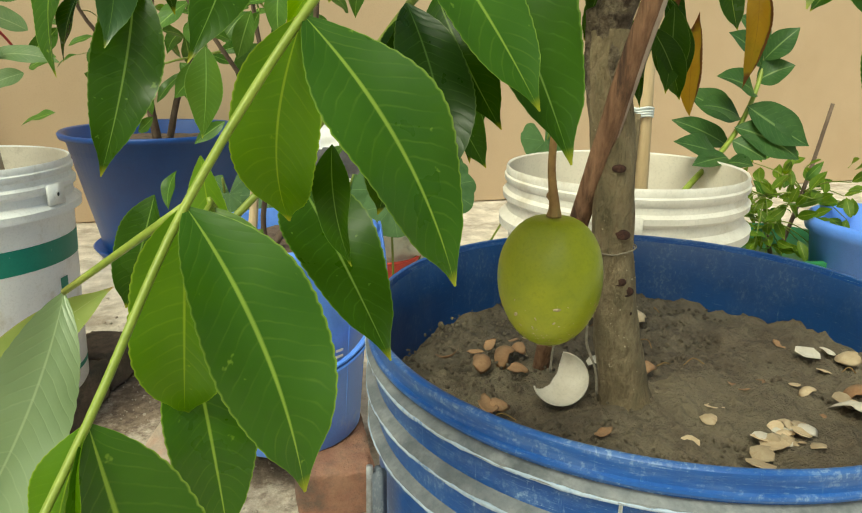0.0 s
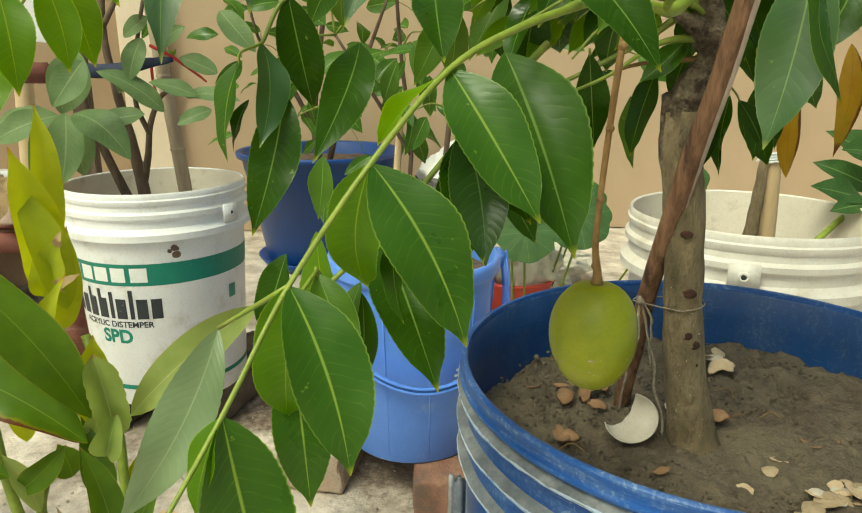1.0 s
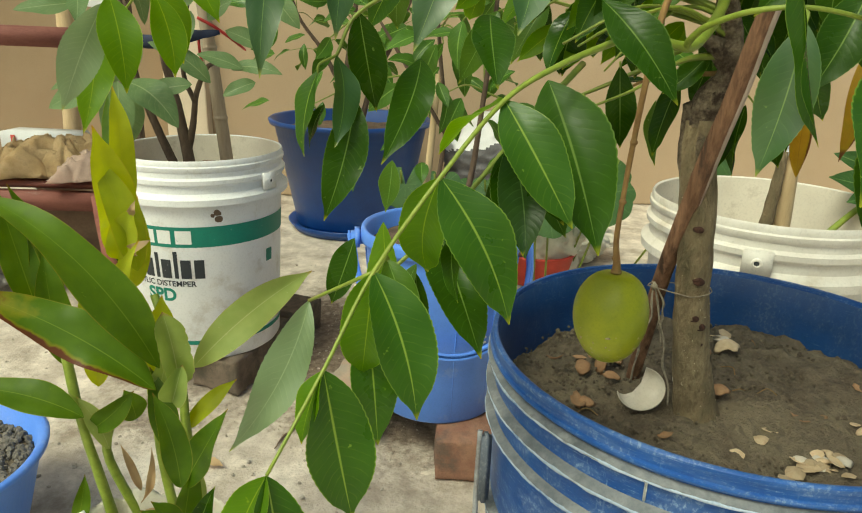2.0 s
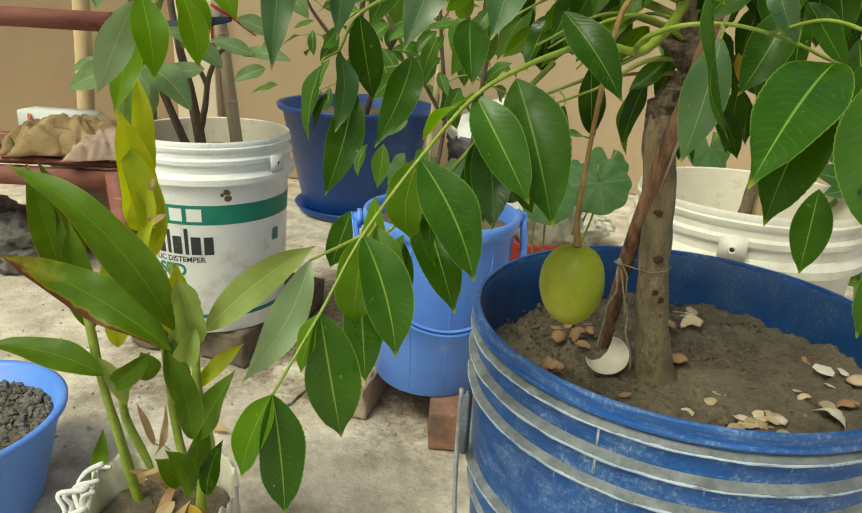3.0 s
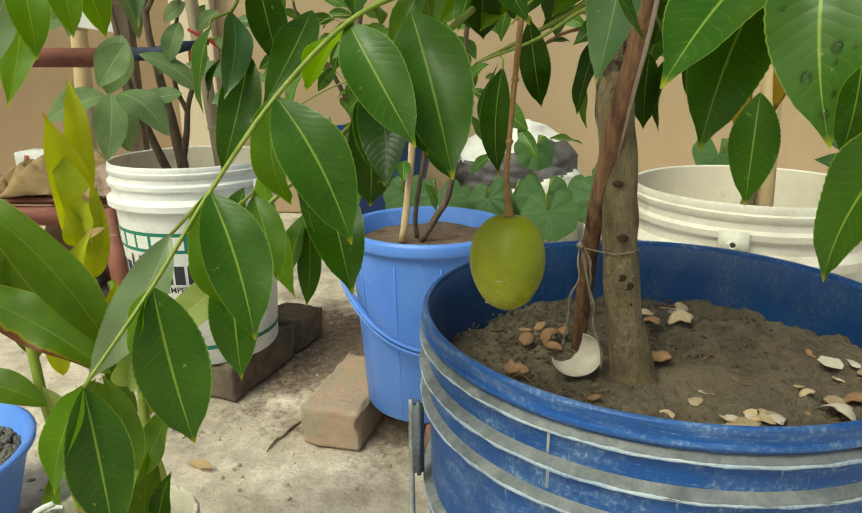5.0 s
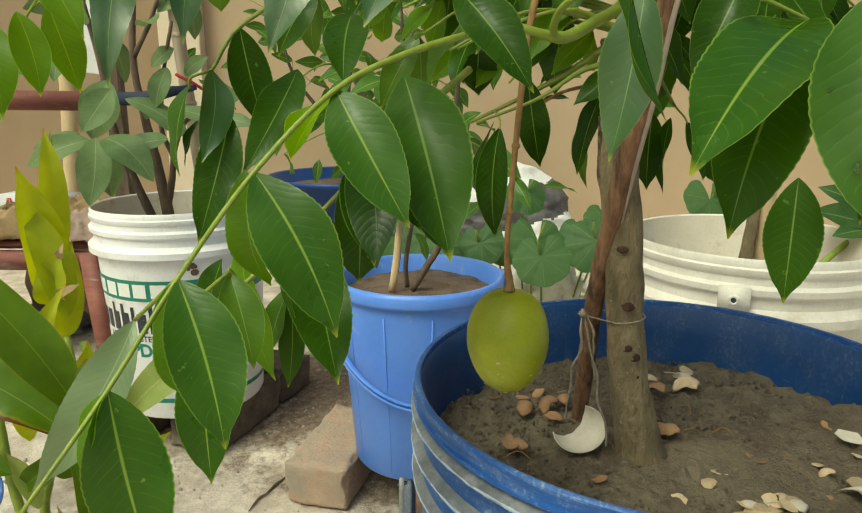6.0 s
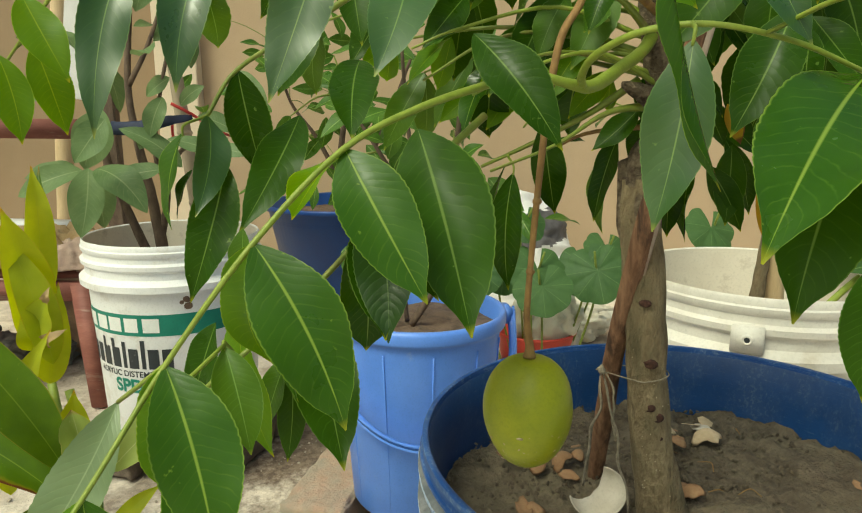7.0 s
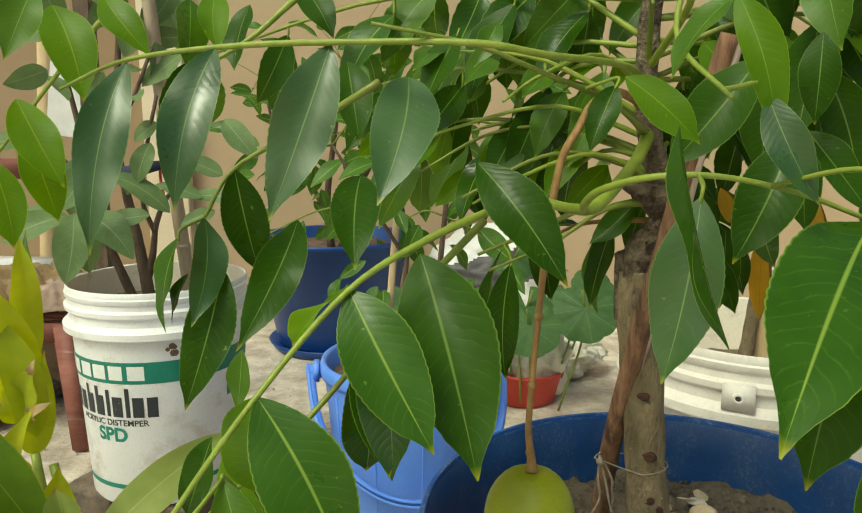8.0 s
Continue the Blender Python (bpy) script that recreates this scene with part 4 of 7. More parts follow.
def trunk():
    line = [(-0.016, -0.012, 0.405, 0.0190), (-0.021, -0.011, 0.430, 0.0152), (-0.030, -0.012, 0.470, 0.0126), (-0.036, -0.011, 0.515, 0.0116), (-0.040, -0.010, 0.56, 0.0118), (-0.045, -0.006, 0.61, 0.0116),
            (-0.0445, -0.003, 0.634, 0.0116), (-0.0395, -0.006, 0.653, 0.0094), (-0.0355, -0.010, 0.668, 0.0078), (-0.0385, -0.012, 0.684, 0.0080), (-0.0440, -0.014, 0.700, 0.0070), (-0.0490, -0.016, 0.720, 0.0066), (-0.052, -0.018, 0.76, 0.0056), (-0.050, -0.022, 0.80, 0.0048), (-0.045, -0.03, 0.87, 0.004)]
    ob = part("trunk", tube(line[:7], 28, 14, rough=0.12), M_BARK, tree, "grey-brown trunk with knots and a mossy foot")
    part("trunk", tube([(-0.044, -0.0075, 0.592, 0.0106)] + [(*q[:3], q[3] * 0.985) for q in line[5:]], 28, 16, rough=0.34), M_BARK_UPPER, tree, "dark knobbly upper trunk")
    SKELETON.extend(Vector(q[:3]) for q in spline(line[6:], 6))
    rnd = random.Random(17)
    dots = bmesh.new()
    rows = [q for q in spline(line, 10) if 0.425 < q[2] < 0.605]
    for k in range(110):
        q = rnd.choice(rows)
        a = rnd.uniform(math.pi * 0.9, math.pi * 2.1)
        d = Vector((math.cos(a), math.sin(a), 0))
        m = Matrix.Translation(Vector(q[:3]) + d * q[3] * 0.99 + Vector((0, 0, rnd.uniform(-0.003, 0.003)))) @ Matrix.Diagonal((1, 1, rnd.uniform(0.7, 1.6), 1))
        bmesh.ops.create_icosphere(dots, subdivisions=1, radius=rnd.uniform(0.0002, 0.0005), matrix=m)
    part("lenticels", dots, M_LENTICEL, ob, "pale bark lenticels")
    for turn, z, out in ((-103, 0.530, 0.0056), (-112, 0.503, 0.0050), (-92, 0.497, 0.0056), (-94, 0.484, 0.0048), (-107, 0.566, 0.0042)):
        core = Vector((-0.031 - 0.11 * (z - 0.475), -0.0115, z))
        d = Vector((math.cos(radians(turn)), math.sin(radians(turn)), 0))
        knot = lathe([(0.0, 0.0001), (out * 0.25, 0.0002), (out * 0.45, 0.0001), (out * 0.60, -0.0006), (out * 0.72, -0.0036)], (0, 0, 0), 20, ragged=0.0022)
        m = Matrix.Translation(core + d * 0.0121) @ d.to_track_quat("Z", "Y").to_matrix().to_4x4() @ Matrix.Diagonal((1.15, 0.75, 1, 1))
        bmesh.ops.transform(knot, matrix=m, verts=knot.verts)
        part("knot", knot, M_SCAR, ob, "round dark leaf scar")
    return ob


trunk()
part("stub", tube([(-0.0475, -0.002, 0.618, 0.0078), (-0.0505, -0.002, 0.632, 0.0062), (-0.0535, -0.002, 0.641, 0.0042), (-0.0555, -0.002, 0.6455, 0.0030)], 16, 6, rough=0.45), M_BARK_UPPER, tree, "cut branch stub")


def axis(z):
    """The middle of the upper trunk at height z."""
    heights = (0.634, 0.653, 0.668, 0.684, 0.700, 0.720, 0.76, 0.80)
    return (float(np.interp(z, heights, (-0.0445, -0.0395, -0.0355, -0.0385, -0.044, -0.049, -0.052, -0.05))), float(np.interp(z, heights, (-0.003, -0.006, -0.010, -0.012, -0.014, -0.016, -0.018, -0.022))), z)


def limb(points, material=None, name="branch", sides=10, label="", rough=0.05):
    points = [(*axis(points[0][2]), points[0][3])] + list(points[1:])
    points = [(*q[:3], 0.62 * q[3]) for q in points]
    SKELETON.extend(Vector(q[:3]) for q in spline(points, 8))
    return part(name, tube(points, sides, 6, rough=rough), material or M_STEM_DARK, tree, label)


def rp(p, r):
    return (p[0], p[1], p[2], r)


# green young limbs at the fork
limb([(-0.049, -0.016, 0.713, 0.0058), (-0.062, -0.045, 0.701, 0.0050), (-0.082, -0.083, 0.691, 0.0046), (-0.100, -0.110, 0.682, 0.0044), (-0.112, -0.121, 0.682, 0.0034), (-0.126, -0.124, 0.685, 0.0029), rp((-0.140, -0.120, 0.683), 0.0027)], M_STEM, rough=0.10)
part("stub", tube([(*axis(0.674), 0.0080), (-0.046, -0.015, 0.679, 0.0062), (-0.055, -0.019, 0.683, 0.0044), (-0.062, -0.022, 0.686, 0.0026), (-0.064, -0.023, 0.687, 0.0016)], 18, 8, rough=0.5), M_BARK_UPPER, tree, "broken brown side stub")
limb([(-0.044, -0.02, 0.71, 0.004), (-0.08, -0.06, 0.725, 0.0024), (-0.119, -0.095, 0.735, 0.0018), (-0.15, -0.105, 0.745, 0.0015), (-0.19, -0.110, 0.752, 0.0012)], M_STEM_DARK)
limb([(-0.046, -0.016, 0.676, 0.005), (-0.07, -0.02, 0.672, 0.0026), (-0.10, -0.03, 0.655, 0.0016), (-0.135, -0.04, 0.642, 0.0012)], M_STEM_DARK)
limb([(-0.046, -0.010, 0.690, 0.004), (-0.075, -0.02, 0.70, 0.0022), (-0.11, -0.04, 0.700, 0.0016), (-0.15, -0.05, 0.680, 0.0012)], M_STEM_DARK)
limb([(-0.044, -0.010, 0.70, 0.004), (-0.085, 0.0, 0.715, 0.0022), (-0.13, 0.0, 0.712, 0.0016), (-0.17, 0.01, 0.69, 0.0012)], M_STEM_DARK)
limb([(-0.046, -0.006, 0.665, 0.003), (-0.075, 0.01, 0.66, 0.0018), (-0.10, 0.02, 0.645, 0.0012)], M_STALK)
limb([(-0.036, -0.03, 0.745, 0.0034), (-0.050, -0.065, 0.768, 0.0026), (-0.06, -0.10, 0.785, 0.002)], M_STEM)


# ---- fruit ----
def hanging_fruit():
    top = Vector((-0.1215, -0.104, 0.5655))
    fruit = thing("hog_plum_fruit", top, "single unripe green hog plum hanging on a long brown stalk", "fruit")
    prof = []
    for i in range(25):
        u = i / 24
        a = math.pi * u
        r = 0.0202 * math.sin(a) ** 0.92 * (1 - 0.06 * math.cos(a) * -1)
        prof.append((max(r, 0.0) + 1e-6, -0.0265 * (1 - math.cos(a)) + (0.0018 * math.exp(-(u / 0.09) ** 2) * -1)))
    bm = lathe(prof, top, 40)
    for v in bm.verts:
        d = v.co - top
        v.co += Vector((d.x, d.y, 0)) * (0.03 * noise.noise(d * 60))
    skin = part("skin", bm, M_FRUIT, fruit, "olive green skin, yellower and scabbed low down")
    rnd = random.Random(11)
    scab = bmesh.new()
    for k in range(230):
        h = -0.0527 + abs(rnd.gauss(0, 0.0065))
        if rnd.random() < 0.25:
            h = rnd.uniform(-0.05, -0.028)
        a = rnd.uniform(0, 2 * math.pi)
        u = math.acos(max(-1, min(1, 1 + h / 0.0265)))
        r = 0.0202 * math.sin(u) ** 0.92 * (1 + 0.06 * math.cos(u))
        c = top + Vector((r * math.cos(a), r * math.sin(a), h))
        nrm = (c - (top + Vector((0, 0, -0.0265)))).normalized()
        s = rnd.uniform(0.00012, 0.00034) + 0.0006 * rnd.random() ** 9
        m = Matrix.Translation(c + nrm * 0.0002) @ nrm.to_track_quat("Z", "Y").to_matrix().to_4x4() @ Matrix.Rotation(rnd.uniform(0, 3), 4, "Z") @ Matrix.Diagonal((rnd.uniform(1, 3.0), 1, 0.3, 1))
        bmesh.ops.create_icosphere(scab, subdivisions=1, radius=s, matrix=m)
    part("scab", scab, M_LENTICEL, skin, "pale corky scabs")
    stalk = [rp(top + Vector((0, 0, -0.001)), 0.0030), rp(top + Vector((-0.0002, 0, 0.004)), 0.0020), (-0.1232, -0.103, 0.585, 0.0015), (-0.1215, -0.102, 0.615, 0.0014), (-0.1195, -0.102, 0.645, 0.0015), (-0.1170, -0.102, 0.675, 0.0016), (-0.1130, -0.102, 0.700, 0.0017), (-0.1065, -0.1, 0.712, 0.0017), (-0.097, -0.088, 0.724, 0.0018), (-0.078, -0.062, 0.730, 0.0020), (-0.050, -0.028, 0.722, 0.0022)]
    for z in (0.572, 0.603, 0.634, 0.668):
        x = float(np.interp(z, (0.565, 0.585, 0.615, 0.645, 0.675), (-0.1217, -0.1232, -0.1215, -0.1195, -0.1170)))
        part("stalk_node", lathe([(0.0012, -0.0016), (0.0021, -0.0003), (0.0020, 0.0006), (0.0012, 0.0018)], (x, -0.1025, z), 10, ragged=0.0002), M_STALK, fruit)
    part("stalk", tube(stalk, 10, 6, rough=0.12), M_STALK, fruit, "long brown fruit stalk")


hanging_fruit()


# ---- compound leaves ----
def compound_leaf(points, material=None, label=""):
    SKELETON.extend(Vector(q[:3]) for q in spline(points, 8))
    return part("compound_leaf", tube(points, 8, 6, rough=0.03), material or M_STEM, tree, label or "pale green rachis with paired leaflets")


def leaflet(rachis, base, tip, width=0.026, material=None, **shape):
    shape.setdefault("long", 66)
    shape.setdefault("teeth", 0.017)
    b, t = Vector(base), Vector(tip)
    if not shape.pop("broad", False):
        width = min(width, 0.42 * (t - b).length)
    LEAVES.append((rachis, b, (t - b).normalized()))
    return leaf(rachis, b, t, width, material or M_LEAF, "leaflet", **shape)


# the long leaf that hangs before the fruit
ra = compound_leaf([rp((-0.140, -0.122, 0.683), 0.0017), rp((-0.169, -0.144, 0.673), 0.0014), rp((-0.195, -0.163, 0.659), 0.0011), rp((-0.221, -0.185, 0.631), 0.0010), rp((-0.246, -0.198, 0.596), 0.0009), rp((-0.263, -0.220, 0.565), 0.0008), rp((-0.280, -0.245, 0.537), 0.0007)])
leaflet(ra, (-0.171, -0.126, 0.665), (-0.152, -0.172, 0.596), 0.0345, M_LEAF_DARK)
leaflet(ra, (-0.195, -0.161, 0.659), (-0.167, -0.183, 0.611), 0.030)
leaflet(ra, (-0.195, -0.161, 0.659), (-0.220, -0.130, 0.630), 0.020, M_LEAF_YOUNG, turn=60)
leaflet(ra, (-0.221, -0.185, 0.631), (-0.192, -0.198, 0.575), 0.029)
leaflet(ra, (-0.221, -0.185, 0.631), (-0.224, -0.158, 0.582), 0.024, M_LEAF_YOUNG, turn=50)
leaflet(ra, (-0.246, -0.198, 0.596), (-0.228, -0.216, 0.542), 0.030)
leaflet(ra, (-0.246, -0.198, 0.596), (-0.252, -0.180, 0.542), 0.022, M_LEAF_YOUNG, turn=40)
leaflet(ra, (-0.276, -0.168, 0.571), (-0.306, -0.200, 0.515), 0.0195, M_LEAF_UNDER, turn=-20)
leaflet(ra, (-0.250, -0.172, 0.562), (-0.2445, -0.186, 0.510), 0.021, M_LEAF)
leaflet(ra, (-0.263, -0.220, 0.565), (-0.2525, -0.224, 0.502), 0.027)
leaflet(ra, (-0.263, -0.220, 0.565), (-0.271, -0.226, 0.537), 0.020, M_LEAF_YOUNG, turn=50)
leaflet(ra, (-0.280, -0.245, 0.537), (-0.275, -0.250, 0.478), 0.022)
leaflet(ra, (-0.280, -0.245, 0.537), (-0.294, -0.250, 0.497), 0.020, M_LEAF_YOUNG, turn=30)
part("stalklet", tube([rp((-0.246, -0.198, 0.596), 0.0009), rp((-0.276, -0.168, 0.571), 0.0008)], 6, 4), M_STEM, ra)
# leaf behind it
rb = compound_leaf([(-0.14, -0.06, 0.67, 0.002), (-0.175, -0.095, 0.64, 0.0015), (-0.215, -0.13, 0.60, 0.0012), (-0.255, -0.15, 0.565, 0.001)], M_STEM_DARK)
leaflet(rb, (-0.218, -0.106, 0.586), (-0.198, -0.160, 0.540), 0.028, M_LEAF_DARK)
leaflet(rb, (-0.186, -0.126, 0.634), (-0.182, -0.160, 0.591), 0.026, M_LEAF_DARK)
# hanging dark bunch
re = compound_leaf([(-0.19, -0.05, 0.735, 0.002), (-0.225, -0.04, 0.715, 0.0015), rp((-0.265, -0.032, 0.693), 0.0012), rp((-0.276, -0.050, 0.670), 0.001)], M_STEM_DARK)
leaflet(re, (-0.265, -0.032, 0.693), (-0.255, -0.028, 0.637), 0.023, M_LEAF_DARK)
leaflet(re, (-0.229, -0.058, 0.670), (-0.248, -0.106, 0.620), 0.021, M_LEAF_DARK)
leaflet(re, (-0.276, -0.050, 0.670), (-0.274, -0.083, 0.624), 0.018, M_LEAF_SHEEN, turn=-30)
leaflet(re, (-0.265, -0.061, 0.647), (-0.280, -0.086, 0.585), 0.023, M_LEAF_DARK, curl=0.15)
# the high leaf along the top
rg = compound_leaf([(*axis(0.735), 0.0021), (-0.075, -0.06, 0.742, 0.0017), (-0.12, -0.10, 0.742, 0.0016), (-0.15, -0.11, 0.745, 0.0015), (-0.20, -0.095, 0.747, 0.0014), (-0.25, -0.08, 0.747, 0.0014), (-0.30, -0.07, 0.742, 0.001), (-0.335, -0.06, 0.73, 0.0008)])
leaflet(rg, (-0.300, -0.070, 0.741), (-0.308, -0.101, 0.660), 0.020, M_LEAF_SHEEN)
leaflet(rg, (-0.258, -0.080, 0.746), (-0.270, -0.107, 0.679), 0.021, M_LEAF_SHEEN)
leaflet(rg, (-0.208, -0.090, 0.747), (-0.233, -0.104, 0.675), 0.025, M_LEAF_SHEEN)
leaflet(rg, (-0.176, -0.076, 0.735), (-0.187, -0.131, 0.684), 0.027, M_LEAF_SHEEN)
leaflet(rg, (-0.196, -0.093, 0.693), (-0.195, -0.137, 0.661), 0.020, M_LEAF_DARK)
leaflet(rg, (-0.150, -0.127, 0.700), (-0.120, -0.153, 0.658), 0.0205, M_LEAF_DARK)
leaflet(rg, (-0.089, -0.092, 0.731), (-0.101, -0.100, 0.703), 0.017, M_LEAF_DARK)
# leaf over the soil side
rn = compound_leaf([(-0.106, -0.116, 0.681, 0.0019), (-0.1095, -0.130, 0.685, 0.0016), (-0.108, -0.145, 0.691, 0.0014), (-0.098, -0.164, 0.6965, 0.0012), (-0.080, -0.174, 0.6975, 0.0010), (-0.055, -0.175, 0.6925, 0.0009), (-0.032, -0.170, 0.6850, 0.0008), (-0.018, -0.160, 0.682, 0.0007)])
rr = compound_leaf([(-0.064, -0.175, 0.6945, 0.0008), (-0.056, -0.203, 0.701, 0.0008), (-0.049, -0.224, 0.697, 0.0008), (-0.041, -0.236, 0.688, 0.0008), (-0.024, -0.252, 0.683, 0.0007), (-0.008, -0.263, 0.678, 0.0006)])
leaflet(rn, (-0.089, -0.184, 0.692), (-0.098, -0.186, 0.635), 0.0205, M_LEAF_SHEEN, turn=10)
leaflet(rn, (-0.027, -0.169, 0.683), (-0.089, -0.237, 0.636), 0.0345, M_LEAF)
leaflet(rn, (-0.04, -0.19, 0.672), (-0.065, -0.210, 0.613), 0.030, M_LEAF_DARK)
wet_leaf = leaflet(rr, (-0.042, -0.235, 0.686), (-0.0445, -0.255, 0.620), 0.030, M_LEAF, twist=10, bite=(1, 0.70, 0.95, 0.5))
leaflet(rn, (-0.050, -0.006, 0.674), (-0.076, -0.010, 0.651), 0.016, M_LEAF_DARK)
leaflet(rr, (-0.052, -0.223, 0.634), (-0.054, -0.227, 0.597), 0.018, M_LEAF_DARK)
leaflet(rr, (-0.029, -0.274, 0.633), (-0.034, -0.245, 0.576), 0.022)
leaflet(rr, (-0.006, -0.28, 0.612), (-0.023, -0.273, 0.550), 0.024, M_LEAF_YOUNG)
# further leaflets of the tree, limb by limb
rh = compound_leaf([(-0.31, 0.0, 0.80, 0.002), (-0.35, 0.0, 0.76, 0.0015), (-0.385, 0.0, 0.72, 0.001), (-0.42, 0.01, 0.685, 0.0008)])
leaflet(rh, (-0.397, 0.020, 0.711), (-0.387, 0.028, 0.658), 0.023, M_LEAF_YOUNG)
leaflet(rh, (-0.411, -0.020, 0.698), (-0.399, -0.037, 0.646), 0.024, M_LEAF_YOUNG, curl=0.1)
leaflet(rh, (-0.449, 0.040, 0.685), (-0.446, 0.000, 0.614), 0.024, M_LEAF_YOUNG)
leaflet(rh, (-0.419, -0.010, 0.694), (-0.439, -0.030, 0.632), 0.024, M_LEAF_UNDER, curl=0.2, turn=-20)
leaflet(rh, (-0.356, -0.020, 0.774), (-0.334, -0.040, 0.725), 0.026, M_LEAF_YOUNG)
leaflet(rh, (-0.361, -0.050, 0.726), (-0.337, -0.060, 0.685), 0.025, M_LEAF_YOUNG)
leaflet(rh, (-0.330, -0.020, 0.779), (-0.304, -0.030, 0.748), 0.026, M_LEAF_YOUNG)
leaflet(rh, (-0.370, -0.060, 0.698), (-0.363, -0.060, 0.656), 0.024, M_LEAF_YOUNG)
leaflet(rh, (-0.333, -0.080, 0.769), (-0.336, -0.100, 0.738), 0.022, M_LEAF_PALE)
ri = compound_leaf([(-0.21, 0.0, 0.80, 0.0022), (-0.235, -0.01, 0.78, 0.0018), (-0.255, -0.02, 0.76, 0.0014), (-0.275, -0.03, 0.745, 0.001)])
leaflet(ri, (-0.279, 0.000, 0.785), (-0.274, -0.020, 0.752), 0.026, M_LEAF_YOUNG)
leaflet(ri, (-0.293, 0.000, 0.781), (-0.290, -0.020, 0.740), 0.020, M_LEAF_PALE, turn=-30)
leaflet(ri, (-0.238, 0.020, 0.794), (-0.217, 0.000, 0.761), 0.024, M_LEAF_DARK)
leaflet(ri, (-0.273, 0.050, 0.788), (-0.279, 0.030, 0.747), 0.030, M_LEAF_DARK, turn=35)
leaflet(ri, (-0.210, 0.000, 0.750), (-0.202, -0.020, 0.706), 0.022, M_LEAF_DARK)
leaflet(ri, (-0.134, -0.050, 0.763), (-0.146, -0.060, 0.741), 0.015, M_LEAF_PALE)
leaflet(ri, (-0.151, -0.020, 0.762), (-0.170, -0.040, 0.721), 0.022, M_LEAF_DARK, turn=30)
rk = compound_leaf([(-0.045, 0.0, 0.72, 0.0025), (-0.03, 0.02, 0.70, 0.0018), (-0.015, 0.035, 0.675, 0.0012), (0.005, 0.05, 0.65, 0.001)], M_STEM_DARK)
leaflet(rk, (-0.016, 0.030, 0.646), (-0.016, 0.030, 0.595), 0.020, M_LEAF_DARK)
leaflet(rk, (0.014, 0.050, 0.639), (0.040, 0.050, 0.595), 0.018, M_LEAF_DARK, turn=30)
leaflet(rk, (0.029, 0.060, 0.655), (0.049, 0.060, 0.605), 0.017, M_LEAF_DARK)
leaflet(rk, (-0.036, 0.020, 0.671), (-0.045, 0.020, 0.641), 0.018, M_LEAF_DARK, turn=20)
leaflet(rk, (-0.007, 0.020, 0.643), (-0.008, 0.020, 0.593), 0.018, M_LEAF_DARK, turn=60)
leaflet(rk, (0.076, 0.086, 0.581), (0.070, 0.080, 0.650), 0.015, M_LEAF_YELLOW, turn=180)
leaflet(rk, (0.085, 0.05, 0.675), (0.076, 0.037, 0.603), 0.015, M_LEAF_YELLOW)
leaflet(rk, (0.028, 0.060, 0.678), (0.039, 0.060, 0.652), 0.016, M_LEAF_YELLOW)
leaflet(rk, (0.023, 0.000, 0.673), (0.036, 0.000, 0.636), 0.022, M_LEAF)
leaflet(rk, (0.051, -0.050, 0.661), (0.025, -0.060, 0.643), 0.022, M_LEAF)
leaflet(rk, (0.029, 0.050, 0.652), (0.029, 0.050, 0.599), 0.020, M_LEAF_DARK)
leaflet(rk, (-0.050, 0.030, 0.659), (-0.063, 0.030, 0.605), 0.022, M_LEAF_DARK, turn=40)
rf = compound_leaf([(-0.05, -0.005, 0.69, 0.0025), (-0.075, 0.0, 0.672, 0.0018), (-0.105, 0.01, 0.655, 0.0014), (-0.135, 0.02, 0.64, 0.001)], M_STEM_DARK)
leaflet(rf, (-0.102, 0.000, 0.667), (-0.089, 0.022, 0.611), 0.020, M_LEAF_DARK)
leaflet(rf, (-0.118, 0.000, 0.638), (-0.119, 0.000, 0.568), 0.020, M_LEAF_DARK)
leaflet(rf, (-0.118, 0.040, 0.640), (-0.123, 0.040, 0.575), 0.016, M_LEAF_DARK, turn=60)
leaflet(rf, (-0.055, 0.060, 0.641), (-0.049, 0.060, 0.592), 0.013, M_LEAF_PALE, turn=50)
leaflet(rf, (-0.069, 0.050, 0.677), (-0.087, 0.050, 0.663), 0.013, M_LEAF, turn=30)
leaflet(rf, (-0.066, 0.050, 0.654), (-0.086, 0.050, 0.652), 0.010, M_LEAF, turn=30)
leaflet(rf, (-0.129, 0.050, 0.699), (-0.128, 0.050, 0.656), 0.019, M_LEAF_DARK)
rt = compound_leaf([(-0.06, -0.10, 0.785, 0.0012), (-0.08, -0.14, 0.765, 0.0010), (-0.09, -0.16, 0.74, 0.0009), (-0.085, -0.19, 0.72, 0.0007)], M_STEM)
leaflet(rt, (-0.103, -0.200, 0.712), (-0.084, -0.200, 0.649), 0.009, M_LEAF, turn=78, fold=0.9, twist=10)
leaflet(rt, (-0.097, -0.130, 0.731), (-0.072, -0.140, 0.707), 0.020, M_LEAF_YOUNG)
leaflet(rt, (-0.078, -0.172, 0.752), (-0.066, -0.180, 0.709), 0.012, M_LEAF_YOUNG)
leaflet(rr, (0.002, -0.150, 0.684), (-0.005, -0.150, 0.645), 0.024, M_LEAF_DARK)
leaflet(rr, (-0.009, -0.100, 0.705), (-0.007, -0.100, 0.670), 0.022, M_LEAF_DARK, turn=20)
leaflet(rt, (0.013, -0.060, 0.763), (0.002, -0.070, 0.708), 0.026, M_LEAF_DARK)
